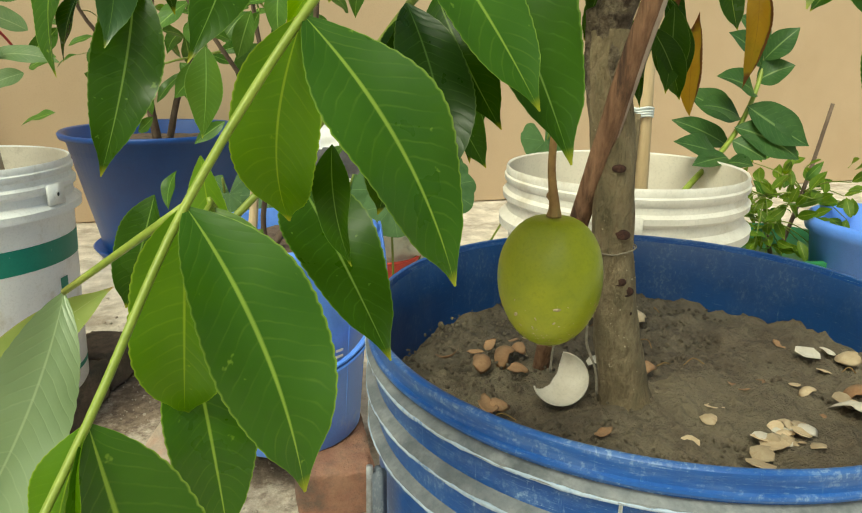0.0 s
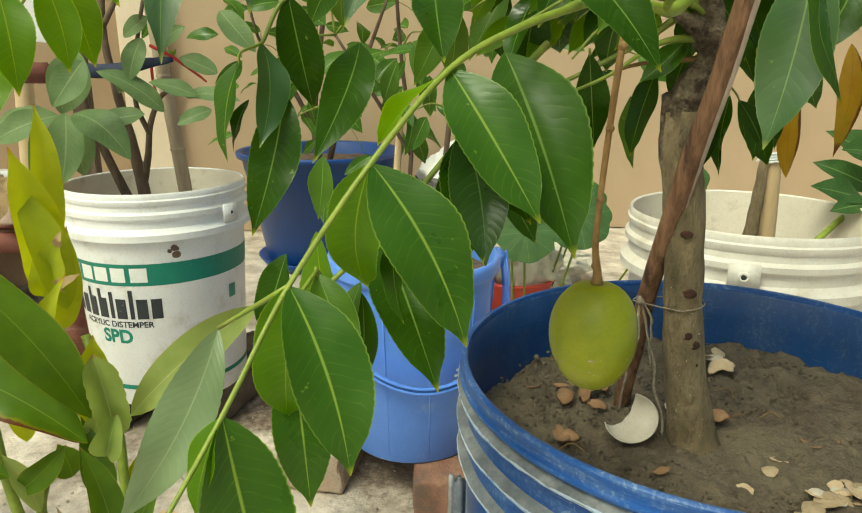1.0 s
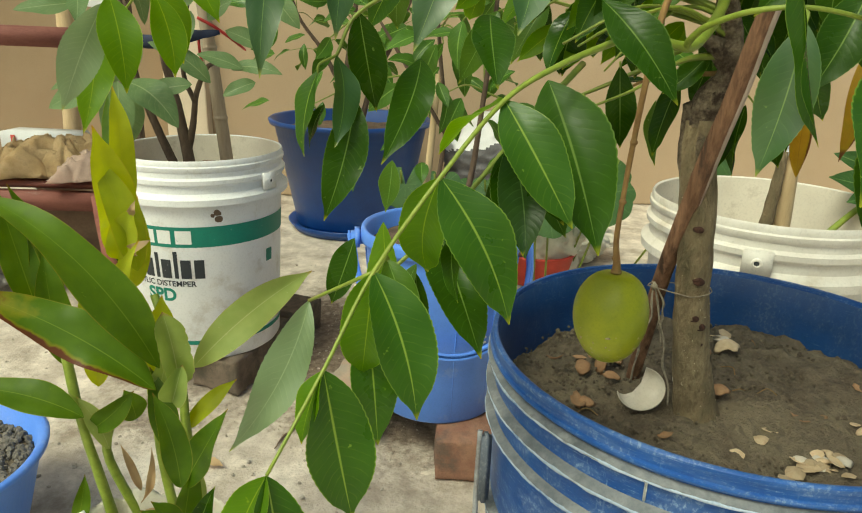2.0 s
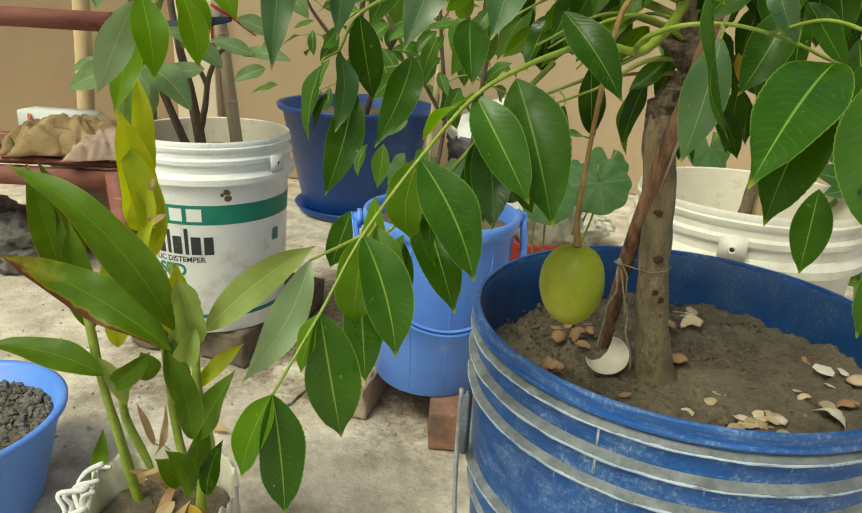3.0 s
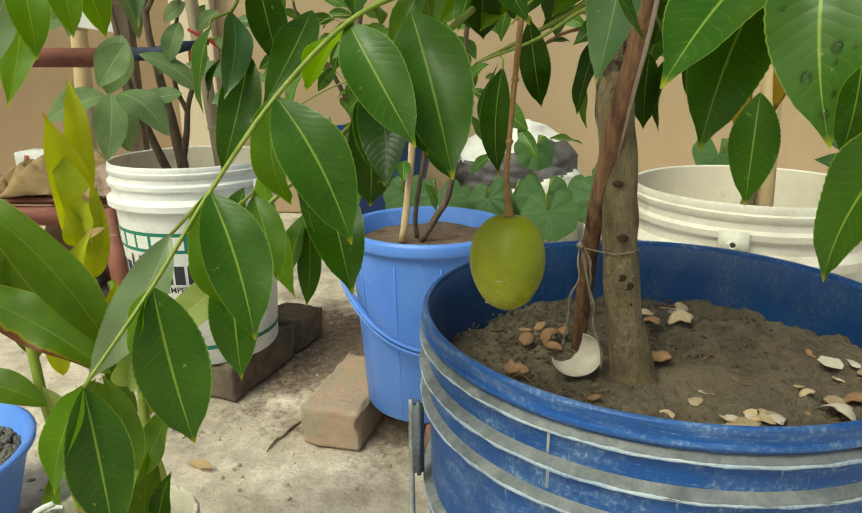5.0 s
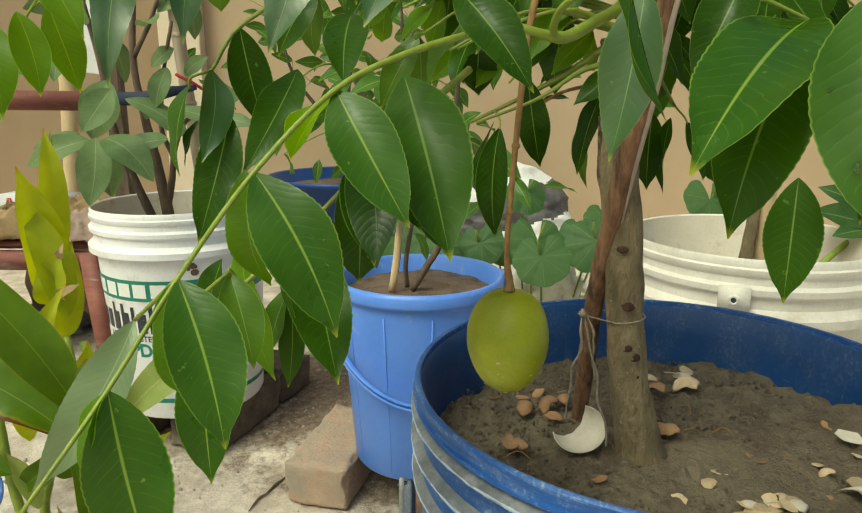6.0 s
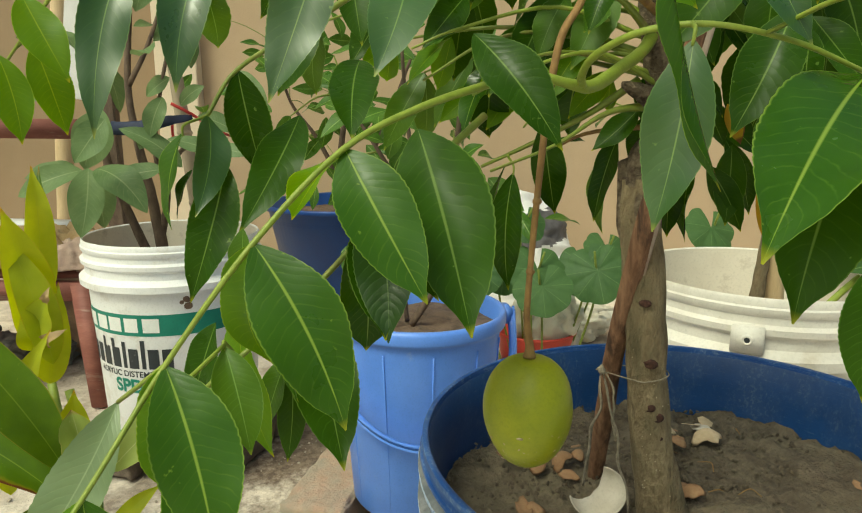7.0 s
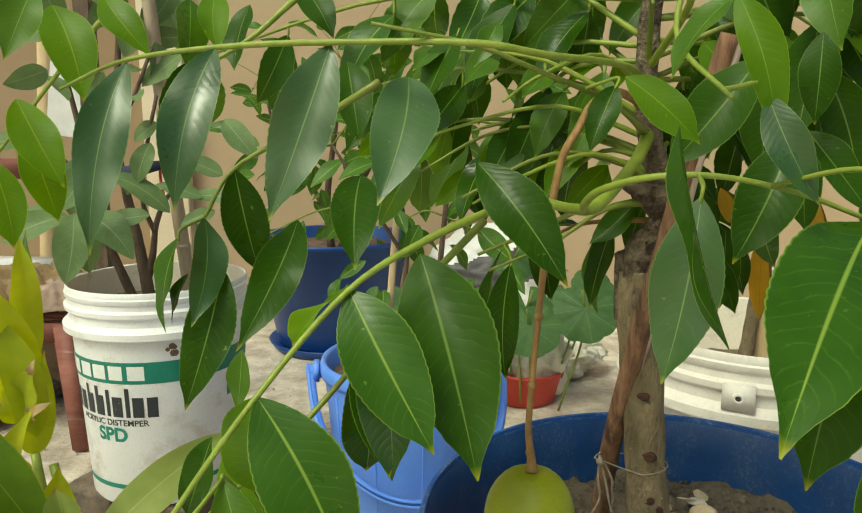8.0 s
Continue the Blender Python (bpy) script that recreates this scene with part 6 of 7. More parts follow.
def grow_bag():
    bag = thing("grow_bag", BAG, "off-white cloth grow bag with a rolled frayed edge", "grow bag")
    bm = bmesh.new()
    rows = []
    for r, z in ((0.066, 0.0), (0.074, 0.008), (0.080, 0.04), (0.081, 0.08), (0.083, 0.12), (0.085, 0.148), (0.087, 0.168), (0.0855, 0.176), (0.0825, 0.172), (0.079, 0.155), (0.076, 0.12)):
        row = []
        for k in range(96):
            a = 2 * math.pi * k / 96
            d = Vector((math.cos(a), math.sin(a), 0))
            w = 1 + 0.13 * noise.noise(d * 2.0 + Vector((0, 0, z * 9))) + 0.10 * (0.3 - abs(noise.noise(d * 4.5 + Vector((0, 0, z * 22))))) + 0.035 * noise.noise(d * 15 + Vector((0, 0, z * 60)))
            top = 0.030 * noise.noise(d * 2.4) + 0.014 * noise.noise(d * 7) + 0.006 * noise.noise(d * 19)
            row.append(bm.verts.new((BAG[0] + r * w * d.x, BAG[1] + r * w * d.y, z + top * max(0, (z - 0.08) / 0.09))))
        rows.append(row)
    for a, b in zip(rows, rows[1:]):
        for k in range(96):
            bm.faces.new((a[k], a[(k + 1) % 96], b[(k + 1) % 96], b[k]))
    bm.faces.new(rows[0][::-1])
    part("bag", bm, M_GROWBAG, bag)
    part("soil", soil_disc(0.076, (BAG[0], BAG[1], 0.138), 0.009, 16, 60, 31), M_SOIL, bag)
    rnd = random.Random(8)
    for k in range(12):
        a = radians(160 + 7 * k)
        p = Vector((BAG[0] + 0.086 * math.cos(a), BAG[1] + 0.086 * math.sin(a), 0.180 + 0.012 * math.sin(k * 1.7)))
        line = [rp(p + Vector((0.012, 0.004, 0.004)), 0.0030)]
        for i in range(1, 6):
            line.append(rp(p + Vector((rnd.gauss(-0.004, 0.004) - 0.002 * i, -0.004 * i + rnd.gauss(0, 0.003), 0.010 - 0.013 * i + rnd.gauss(0, 0.003))), 0.0034 - 0.0003 * i))
        part("loose_strip", tube(line, 7, 5, flat=0.35, rough=0.45, seed=k), M_SACK, bag, "loose white cloth strip")


grow_bag()
ginger = thing("ginger_plant", (-0.5, 0.13, 0.122), "ginger plant with broad strap leaves, browned at the edges", "plant")


def cane(points, material=None):
    return part("stem", tube(points, 9, 5, rough=0.10), material or M_STEM, ginger)


cane([(-0.530, 0.15, 0.115, 0.0064), rp((-0.548, 0.150, 0.232), 0.0052), rp((-0.558, 0.150, 0.295), 0.0046), rp((-0.569, 0.160, 0.356), 0.005), rp((-0.576, 0.170, 0.403), 0.004)])
cane([(-0.455, 0.12, 0.115, 0.0075), rp((-0.442, 0.120, 0.250), 0.0046), rp((-0.444, 0.120, 0.318), 0.0044), rp((-0.449, 0.130, 0.370), 0.004), rp((-0.473, 0.150, 0.441), 0.004)])
cane([(-0.515, 0.19, 0.115, 0.006), rp((-0.562, 0.200, 0.220), 0.005), rp((-0.554, 0.200, 0.273), 0.005)])
cane([(-0.475, 0.17, 0.115, 0.006), rp((-0.499, 0.190, 0.222), 0.005), rp((-0.507, 0.200, 0.312), 0.005), rp((-0.529, 0.220, 0.419), 0.004)])


def strap(base, tip, width, material=None, **shape):
    shape.setdefault("widest", 0.42)
    shape.setdefault("long", 22)
    shape.setdefault("fold", 0.3)
    shape.setdefault("full", 0.72)
    return leaf(ginger, base, tip, width, material or M_LEAF_GINGER, **shape)


strap((-0.460, 0.112, 0.384), (-0.604, 0.128, 0.552), 0.046, arch=0.17, turn=8, curl=0.10, twist=14)
strap((-0.462, 0.104, 0.366), (-0.616, 0.100, 0.462), 0.044, M_LEAF_SCORCHED, arch=0.04, turn=-12, ripple=0.075, twist=-24)
strap((-0.550, 0.140, 0.313), (-0.666, 0.130, 0.349), 0.034, arch=0.06)
strap((-0.528, 0.220, 0.435), (-0.543, 0.265, 0.622), 0.030, arch=0.06, turn=-30)
strap((-0.525, 0.200, 0.458), (-0.506, 0.140, 0.599), 0.040, M_LEAF_GINGER_LIME, arch=0.04, turn=10)
strap((-0.513, 0.190, 0.430), (-0.488, 0.180, 0.520), 0.030, M_LEAF_GINGER_LIME, arch=0.1, turn=20, curl=0.2)
strap((-0.434, 0.125, 0.378), (-0.332, 0.200, 0.450), 0.036, M_SHEATH, arch=0.09, turn=15)
strap((-0.446, 0.118, 0.362), (-0.452, 0.112, 0.440), 0.027, M_SHEATH, arch=0.05, widest=0.62, fold=0.9, drip=0.02, full=0.40, ripple=0.06, teeth=0.05)
strap((-0.449, 0.106, 0.352), (-0.436, 0.104, 0.392), 0.024, M_SHEATH, arch=0.12, fold=0.9, drip=0.02, full=0.45)
strap((-0.507, 0.160, 0.472), (-0.487, 0.158, 0.522), 0.026, M_LEAF_GINGER_LIME, arch=0.10, fold=0.5, ripple=0.08, full=0.5, drip=0.03)
strap((-0.490, 0.156, 0.478), (-0.476, 0.150, 0.494), 0.011, M_DRYLEAF, arch=0.25, ripple=0.15, curl=0.3)
strap((-0.489, 0.158, 0.515), (-0.484, 0.154, 0.528), 0.007, M_DRYLEAF, arch=0.25, ripple=0.15, curl=0.3)
strap((-0.445, 0.100, 0.264), (-0.397, 0.100, 0.350), 0.030, arch=0.06, turn=-10)
strap((-0.435, 0.070, 0.286), (-0.451, 0.070, 0.383), 0.026, arch=0.05)
strap((-0.599, 0.200, 0.390), (-0.623, 0.200, 0.532), 0.030, arch=0.05, turn=30)
strap((-0.607, 0.190, 0.400), (-0.628, 0.190, 0.530), 0.032, arch=0.06)
strap((-0.577, 0.180, 0.346), (-0.592, 0.190, 0.470), 0.034, arch=0.06)
strap((-0.545, 0.200, 0.379), (-0.562, 0.190, 0.428), 0.050, M_LEAF_GINGER_LIME, arch=0.08)
strap((-0.446, 0.130, 0.309), (-0.401, 0.150, 0.353), 0.018, M_LEAF_GINGER_LIME, arch=0.08)
strap((-0.454, 0.080, 0.224), (-0.474, 0.070, 0.261), 0.026, arch=0.15)
strap((-0.442, 0.070, 0.219), (-0.459, 0.060, 0.279), 0.032, arch=0.12, turn=25)
strap((-0.551, 0.150, 0.292), (-0.503, 0.150, 0.338), 0.026, arch=0.08, turn=40)
strap((-0.518, 0.180, 0.286), (-0.527, 0.180, 0.321), 0.028, arch=0.08)
strap((-0.590, 0.160, 0.154), (-0.575, 0.170, 0.224), 0.018, arch=0.05)
strap((-0.490, 0.160, 0.460), (-0.518, 0.160, 0.572), 0.030, M_LEAF_GINGER_LIME, arch=0.06)
strap((-0.515, 0.190, 0.501), (-0.507, 0.190, 0.628), 0.028, M_LEAF_GINGER_LIME, arch=0.05, turn=20)
strap((-0.450, 0.100, 0.208), (-0.432, 0.100, 0.295), 0.026, arch=0.06, turn=30)
strap((-0.436, 0.100, 0.194), (-0.411, 0.090, 0.273), 0.022, M_LEAF_DARK, arch=0.06)
strap((-0.512, 0.120, 0.186), (-0.462, 0.100, 0.243), 0.010, M_DRYLEAF, arch=0.15, ripple=0.1)
strap((-0.506, 0.140, 0.211), (-0.488, 0.140, 0.280), 0.008, M_DRYLEAF, arch=0.08, turn=30)
strap((-0.463, 0.120, 0.291), (-0.472, 0.120, 0.381), 0.026, arch=0.05, turn=-20)
strap((-0.461, 0.140, 0.358), (-0.458, 0.130, 0.449), 0.034, M_LEAF_GINGER_LIME, arch=0.05)
strap((-0.542, 0.160, 0.336), (-0.477, 0.140, 0.498), 0.032, M_LEAF_GINGER_LIME, arch=0.06)
for k, (a, l) in enumerate(((30, 0.07), (75, 0.05), (140, 0.06), (200, 0.05), (300, 0.06))):
    q = Vector((-0.49 + 0.02 * math.cos(a), 0.12 + 0.02 * math.sin(a), 0.124))
    strap(q, q + Vector((l * 0.5 * math.cos(radians(a)), l * 0.5 * math.sin(radians(a)) - 0.01, l * 0.8)), 0.013, M_DRYLEAF, arch=0.12, turn=40 * k)
strap((-0.470, 0.130, 0.330), (-0.452, 0.125, 0.400), 0.022, M_SHEATH, arch=0.08)
strap((-0.535, 0.150, 0.270), (-0.560, 0.150, 0.330), 0.020, M_SHEATH, arch=0.08)
strap((-0.440, 0.120, 0.215), (-0.446, 0.118, 0.300), 0.018, M_SHEATH, arch=0.08)
strap((-0.520, 0.175, 0.200), (-0.538, 0.180, 0.255), 0.009, M_DRYLEAF, arch=0.08)
strap((-0.475, 0.110, 0.175), (-0.500, 0.100, 0.150), 0.016, M_DRYLEAF, arch=0.08)
strap((-0.455, 0.100, 0.180), (-0.430, 0.085, 0.150), 0.015, M_LEAF_YELLOW, arch=0.08)
strap((-0.500, 0.150, 0.170), (-0.530, 0.120, 0.205), 0.013, M_DRYLEAF, arch=0.08)
strap((-0.50, 0.11, 0.125), (-0.475, 0.14, 0.195), 0.012, M_PEEL, arch=0.1)
strap((-0.53, 0.10, 0.128), (-0.47, 0.07, 0.155), 0.014, M_PEEL, arch=0.2)
strap((-0.46, 0.06, 0.13), (-0.50, 0.05, 0.135), 0.018, M_LEAF_YELLOW, arch=0.2)


def basin():
    at = (-0.855, 0.29, 0.0)
    tub = thing("blue_basin", at, "shallow sky-blue plastic basin filled with grey soil clods", "basin")
    prof = [(0.0, 0.0), (0.10, 0.0), (0.105, 0.004), (0.143, 0.142), (0.152, 0.146), (0.153, 0.152), (0.147, 0.155), (0.139, 0.150), (0.102, 0.01), (0.0, 0.01)]
    part("body", lathe(prof, at, 72), M_LIGHT, tub)
    part("soil", soil_disc(0.135, (at[0], at[1], 0.122), 0.006, 12, 48, 44), M_SOIL, tub)


basin()
clods("soil_clods", 1500, (-0.855, 0.29, 0.1235), 0.130, 0.0062, M_CLOD, "grey soil clods heaped in the basin", 6)


# ---- red wooden stand with sacking ----
def stand():
    ob = thing("wooden_stand", (-1.2, 1.15, 0.0), "old stand of red-painted wood with shelf boards", "stand")
    for y, z, h in ((1.10, 0.645, 0.042), (1.10, 0.282, 0.042), (1.42, 0.30, 0.04)):
        part("rail", box((0.78, 0.032, h), (-1.315, y, z), 0, 0.003, tilt=(0, 0.5)), M_REDWOOD, ob)
    for x, y in ((-0.945, 1.10), (-0.945, 1.42), (-1.70, 1.10), (-1.70, 1.42)):
        part("leg", box((0.045, 0.035, 0.30), (x, y + 0.001, 0.15), 0, 0.003, tilt=(0, -4)), M_REDWOOD, ob)
    part("post", box((0.04, 0.034, 0.42), (-1.72, 1.135, 0.46), 0, 0.003), M_REDWOOD, ob)
    for k in range(3):
        part("shelf_board", box((0.74, 0.10, 0.014), (-1.32, 1.17 + 0.11 * k, 0.31), 0, 0.002), M_REDWOOD, ob)


stand()


def heap(name, at, size, material, label, category, seed, folds=9.0, rough=0.30):
    """A crumpled bag or cloth that lies in folds."""
    bm = bmesh.new()
    bmesh.ops.create_icosphere(bm, subdivisions=5, radius=1.0)
    for v in bm.verts:
        d = v.co.copy()
        bend = Vector((noise.noise(d * 2 + Vector((seed, 0, 0))), noise.noise(d * 2 + Vector((0, seed, 0))), noise.noise(d * 2 + Vector((0, 0, seed))))) * 0.5
        r = 1 + rough * noise.noise(d * folds * 0.2 + Vector((seed, 0, 0))) + rough * 1.1 * (0.25 - abs(noise.noise((d + bend) * folds * 0.30 + Vector((0, seed, 0))))) + rough * 0.7 * (0.2 - abs(noise.noise((d + bend) * folds * 0.8)))
        v.co = Vector((d.x * size[0], d.y * size[1], max(d.z, -0.75) * size[2])) * r
        v.co.z = max(v.co.z, -size[2] * 0.8)
    ob = solid(name, bm, material, label, category, smooth=True)
    ob.location = (at[0], at[1], at[2] + size[2] * 0.8)
    return ob


def drape(name, at, size, turn, material, label, category, seed, layers=3, height=0.06):
    """Loose cloth lying crumpled in a few overlapping folds."""
    ob = thing(name, at, label, category)
    rnd = random.Random(seed)
    for lay in range(layers):
        bm = bmesh.new()
        w, d = size[0] * rnd.uniform(0.6, 1.0), size[1] * rnd.uniform(0.6, 1.0)
        ox, oy, spin = rnd.uniform(-0.3, 0.3) * size[0], rnd.uniform(-0.3, 0.3) * size[1], radians(turn + rnd.uniform(-40, 40))
        nx, ny, grid = 46, 30, []
        for i in range(nx + 1):
            row = []
            for k in range(ny + 1):
                u, v = 2 * i / nx - 1, 2 * k / ny - 1
                q = Vector((u * 1.4 + seed + lay * 3.1, v * 1.4, lay * 2.0))
                warp = Vector((noise.noise(q * 1.3), noise.noise(q * 1.3 + Vector((7, 0, 0))), 0)) * 0.7
                p = q + warp
                crease, pucker = noise.noise(Vector((p.x * 2.0, p.y * 0.8, p.z))), noise.noise(Vector((p.x * 2.4, p.y * 3.6, p.z + 5)))
                fold = 0.55 - crease * crease * 6.0 + 0.55 * pucker + 0.5 * crease
                edge = max(abs(u), abs(v))
                z = height * (1 - edge ** 2.5) * (0.75 + 0.35 * lay / layers) + height * 0.40 * fold * (0.35 + 0.65 * (1 - edge ** 4))
                x, y = u * w / 2 * (1 + 0.18 * noise.noise(q * 2)), v * d / 2 * (1 + 0.18 * noise.noise(q * 2 + Vector((3, 3, 0))))
                z = max(z, 0.002 + 0.004 * lay)
                row.append(bm.verts.new((at[0] + ox + x * math.cos(spin) - y * math.sin(spin), at[1] + oy + x * math.sin(spin) + y * math.cos(spin), at[2] + z)))
            grid.append(row)
        for i in range(nx):
            for k in range(ny):
                bm.faces.new((grid[i][k], grid[i + 1][k], grid[i + 1][k + 1], grid[i][k + 1]))
        bmesh.ops.solidify(bm, geom=bm.faces[:], thickness=0.0015)
        part("fold", bm, material, ob)
    return ob


drape("sackcloth", (-1.14, 1.20, 0.318), (0.30, 0.17, 0), 10, M_BURLAP, "crumpled tan sackcloth on the stand", "cloth", 3, 3, 0.085)
drape("sackcloth", (-1.36, 1.19, 0.318), (0.24, 0.17, 0), -15, M_BURLAP, "crumpled tan sackcloth on the stand", "cloth", 8, 3, 0.065)
drape("cement_bag", (-0.985, 1.18, 0.318), (0.20, 0.19, 0), 20, M_PINKCLOTH, "folded dusty pink paper bag on the stand", "bag", 5, 3, 0.06)
carton = thing("carton", (-1.28, 1.33, 0.317), "small printed carton with a red end", "box")
part("box", box((0.20, 0.08, 0.075), (-1.205, 1.36, 0.362), -6, 0.003), M_CARTON, carton)
part("label", box((0.012, 0.002, 0.06), (-1.270, 1.3235, 0.362), -6, 0.0004), M_RED, carton, "red end stripe")
part("print", box((0.07, 0.0015, 0.006), (-1.165, 1.3145, 0.378), -6, 0.0003), M_PRINT_BLACK, carton, "plain print bar")
part("print", box((0.05, 0.0015, 0.005), (-1.175, 1.3153, 0.363), -6, 0.0003), M_PRINT_BLACK, carton, "plain print bar")
for k, (x, y, s) in enumerate(((-1.30, 1.22, 0.10), (-1.42, 1.30, 0.11), (-1.22, 1.40, 0.08), (-1.48, 1.16, 0.09))):
    heap("rubble_bag", (x, y, 0.0), (s, s * 0.9, s * 0.75), M_RUBBLE, "dark bag of rubble under the stand", "bag", 11 + k, 12)
clay = thing("clay_pot", (-1.19, 1.52, 0.0), "round brown clay pot standing behind the stand", "pot")
part("body", lathe([(0.0, 0.0), (0.09, 0.0), (0.15, 0.06), (0.165, 0.13), (0.15, 0.19), (0.125, 0.21), (0.135, 0.225), (0.12, 0.225), (0.11, 0.2), (0.14, 0.13), (0.0, 0.02)], (-1.19, 1.52, 0), 48), M_TERRACOTTA, clay)
pole = solid("bamboo_pole", tube([(-1.34, 1.72, 0.0, 0.027), (-1.305, 1.745, 0.60, 0.0265), (-1.302, 1.749, 0.74, 0.026), (-1.300, 1.750, 0.752, 0.030), (-1.299, 1.751, 0.764, 0.026), (-1.27, 1.78, 1.3, 0.025)], 16, 6), M_BAMBOO, "weathered bamboo pole leaning by the wall", "pole", smooth=True)
post = solid("dark_post", box((0.036, 0.04, 1.4), (-0.905, 1.20, 0.70), 8, 0.003), M_BARK_DARK, "dark wooden post behind the paint pail", "post")
solid("white_board", box((0.10, 0.012, 0.30), (-1.07, 1.45, 0.86), 6, 0.002, tilt=(0, 8)), M_SACK, "small white board fixed to the post", "board")


# ---- guava in the paint pail ----
guava = thing("guava_plant", (-0.65, 0.84, 0.405), "guava sapling with dull ribbed leaves in the paint pail", "plant")
def gstem(points):
    return part("stem", tube(points, 9, 5, rough=0.1), M_BARK_DARK, guava)
gstem([(-0.652, 0.825, 0.40, 0.012), (-0.66, 0.825, 0.47, 0.0105), (-0.672, 0.83, 0.54, 0.009), (-0.69, 0.84, 0.62, 0.0075), (-0.70, 0.84, 0.72, 0.006), (-0.69, 0.85, 0.86, 0.005), (-0.68, 0.86, 1.0, 0.004)])
gstem([(-0.668, 0.815, 0.40, 0.009), (-0.690, 0.81, 0.46, 0.008), (-0.715, 0.81, 0.53, 0.007), (-0.735, 0.81, 0.60, 0.006), (-0.75, 0.82, 0.70, 0.005), (-0.77, 0.82, 0.82, 0.004)])
gstem([(-0.656, 0.83, 0.46, 0.007), (-0.64, 0.82, 0.51, 0.006), (-0.628, 0.81, 0.56, 0.005), (-0.60, 0.80, 0.61, 0.004), (-0.56, 0.79, 0.62, 0.003)])
gstem([(-0.632, 0.812, 0.545, 0.005), (-0.645, 0.80, 0.60, 0.004), (-0.635, 0.80, 0.68, 0.0035), (-0.61, 0.80, 0.78, 0.003)])
gstem([(-0.70, 0.84, 0.72, 0.005), (-0.66, 0.83, 0.78, 0.004), (-0.62, 0.82, 0.86, 0.003)])
gstem([(-0.72, 0.81, 0.55, 0.004), (-0.77, 0.79, 0.57, 0.003), (-0.80, 0.78, 0.575, 0.0025)])


def gleaf(base, tip, width, **shape):
    shape.setdefault("fold", 0.2)
    shape.setdefault("full", 0.7)
    return leaf(guava, base, tip, width, M_LEAF_GUAVA, drip=0.03, **shape)


gleaf((-0.716, 0.770, 0.680), (-0.751, 0.760, 0.581), 0.066)
gleaf((-0.618, 0.760, 0.581), (-0.691, 0.750, 0.569), 0.036)
gleaf((-0.745, 0.760, 0.583), (-0.748, 0.720, 0.470), 0.056)
gleaf((-0.731, 0.760, 0.582), (-0.634, 0.720, 0.512), 0.060, arch=0.12)
gleaf((-0.760, 0.770, 0.579), (-0.863, 0.750, 0.535), 0.050, arch=0.15)
gleaf((-0.756, 0.800, 0.570), (-0.741, 0.790, 0.475), 0.052)
gleaf((-0.795, 0.820, 0.579), (-0.903, 0.840, 0.557), 0.030)
gleaf((-0.640, 0.780, 0.651), (-0.659, 0.770, 0.614), 0.030)
gleaf((-0.617, 0.780, 0.701), (-0.640, 0.770, 0.633), 0.036)
gleaf((-0.505, 0.800, 0.645), (-0.566, 0.800, 0.671), 0.036)
gleaf((-0.592, 0.780, 0.583), (-0.687, 0.760, 0.649), 0.040)
gleaf((-0.530, 0.760, 0.610), (-0.603, 0.750, 0.632), 0.030)
gleaf((-0.680, 0.700, 0.665), (-0.725, 0.680, 0.597), 0.05)
gleaf((-0.470, 0.700, 0.738), (-0.417, 0.680, 0.678), 0.04)
gleaf((-0.509, 0.760, 0.588), (-0.561, 0.740, 0.565), 0.028)
gleaf((-0.555, 0.780, 0.608), (-0.462, 0.760, 0.602), 0.03)
gleaf((-0.595, 0.800, 0.688), (-0.552, 0.800, 0.720), 0.03)
gleaf((-0.610, 0.800, 0.734), (-0.652, 0.800, 0.702), 0.03)
rnd = random.Random(21)
for k in range(26):
    p = Vector((rnd.uniform(-0.84, -0.58), rnd.uniform(0.78, 0.95), rnd.uniform(0.70, 1.02)))
    d = Vector((rnd.gauss(0, 0.5), rnd.gauss(-0.2, 0.4), rnd.uniform(-1.0, 0.1))).normalized()
    gleaf(p, p + d * rnd.uniform(0.07, 0.11), rnd.uniform(0.035, 0.05), turn=rnd.uniform(-40, 40), long=12, wide=4, seed=k)
cane_b = thing("bamboo_cane", (-0.60, 0.885, 0.405), "grey bamboo cane supporting the guava sapling", "cane")
part("cane", tube([(-0.600, 0.89, 0.39, 0.0125), (-0.609, 0.875, 0.55, 0.0122), (-0.618, 0.86, 0.70, 0.012), (-0.632, 0.84, 1.0, 0.0115)], 14, 6), M_BAMBOO_GREY, cane_b)
for z, x, y in ((0.51, -0.6065, 0.8785), (0.64, -0.6145, 0.866), (0.76, -0.621, 0.856)):
    part("node", lathe([(0.0124, -0.004), (0.0138, -0.001), (0.0138, 0.001), (0.0124, 0.004)], (x, y, z), 16), M_BAMBOO_GREY, cane_b)
ribbon = thing("ribbon_tie", (-0.70, 0.80, 0.66), "navy cloth strip tied round the stems", "ribbon")
part("strip", tube([rp((-0.718, 0.800, 0.649), 0.012), rp((-0.673, 0.790, 0.649), 0.012), rp((-0.623, 0.790, 0.660), 0.010), rp((-0.576, 0.800, 0.668), 0.004)], 10, 5, flat=0.3, rough=0.2), M_CLOTH_NAVY, ribbon)
cord = thing("red_string", (-0.60, 0.84, 0.66), "thin red cord tied to the cane", "string")
part("cord", tube([rp((-0.622, 0.830, 0.691), 0.0028), rp((-0.589, 0.835, 0.673), 0.0028), rp((-0.570, 0.900, 0.646), 0.0026), rp((-0.655, 1.300, 0.621), 0.0026)], 6, 5), M_CORD_RED, cord)
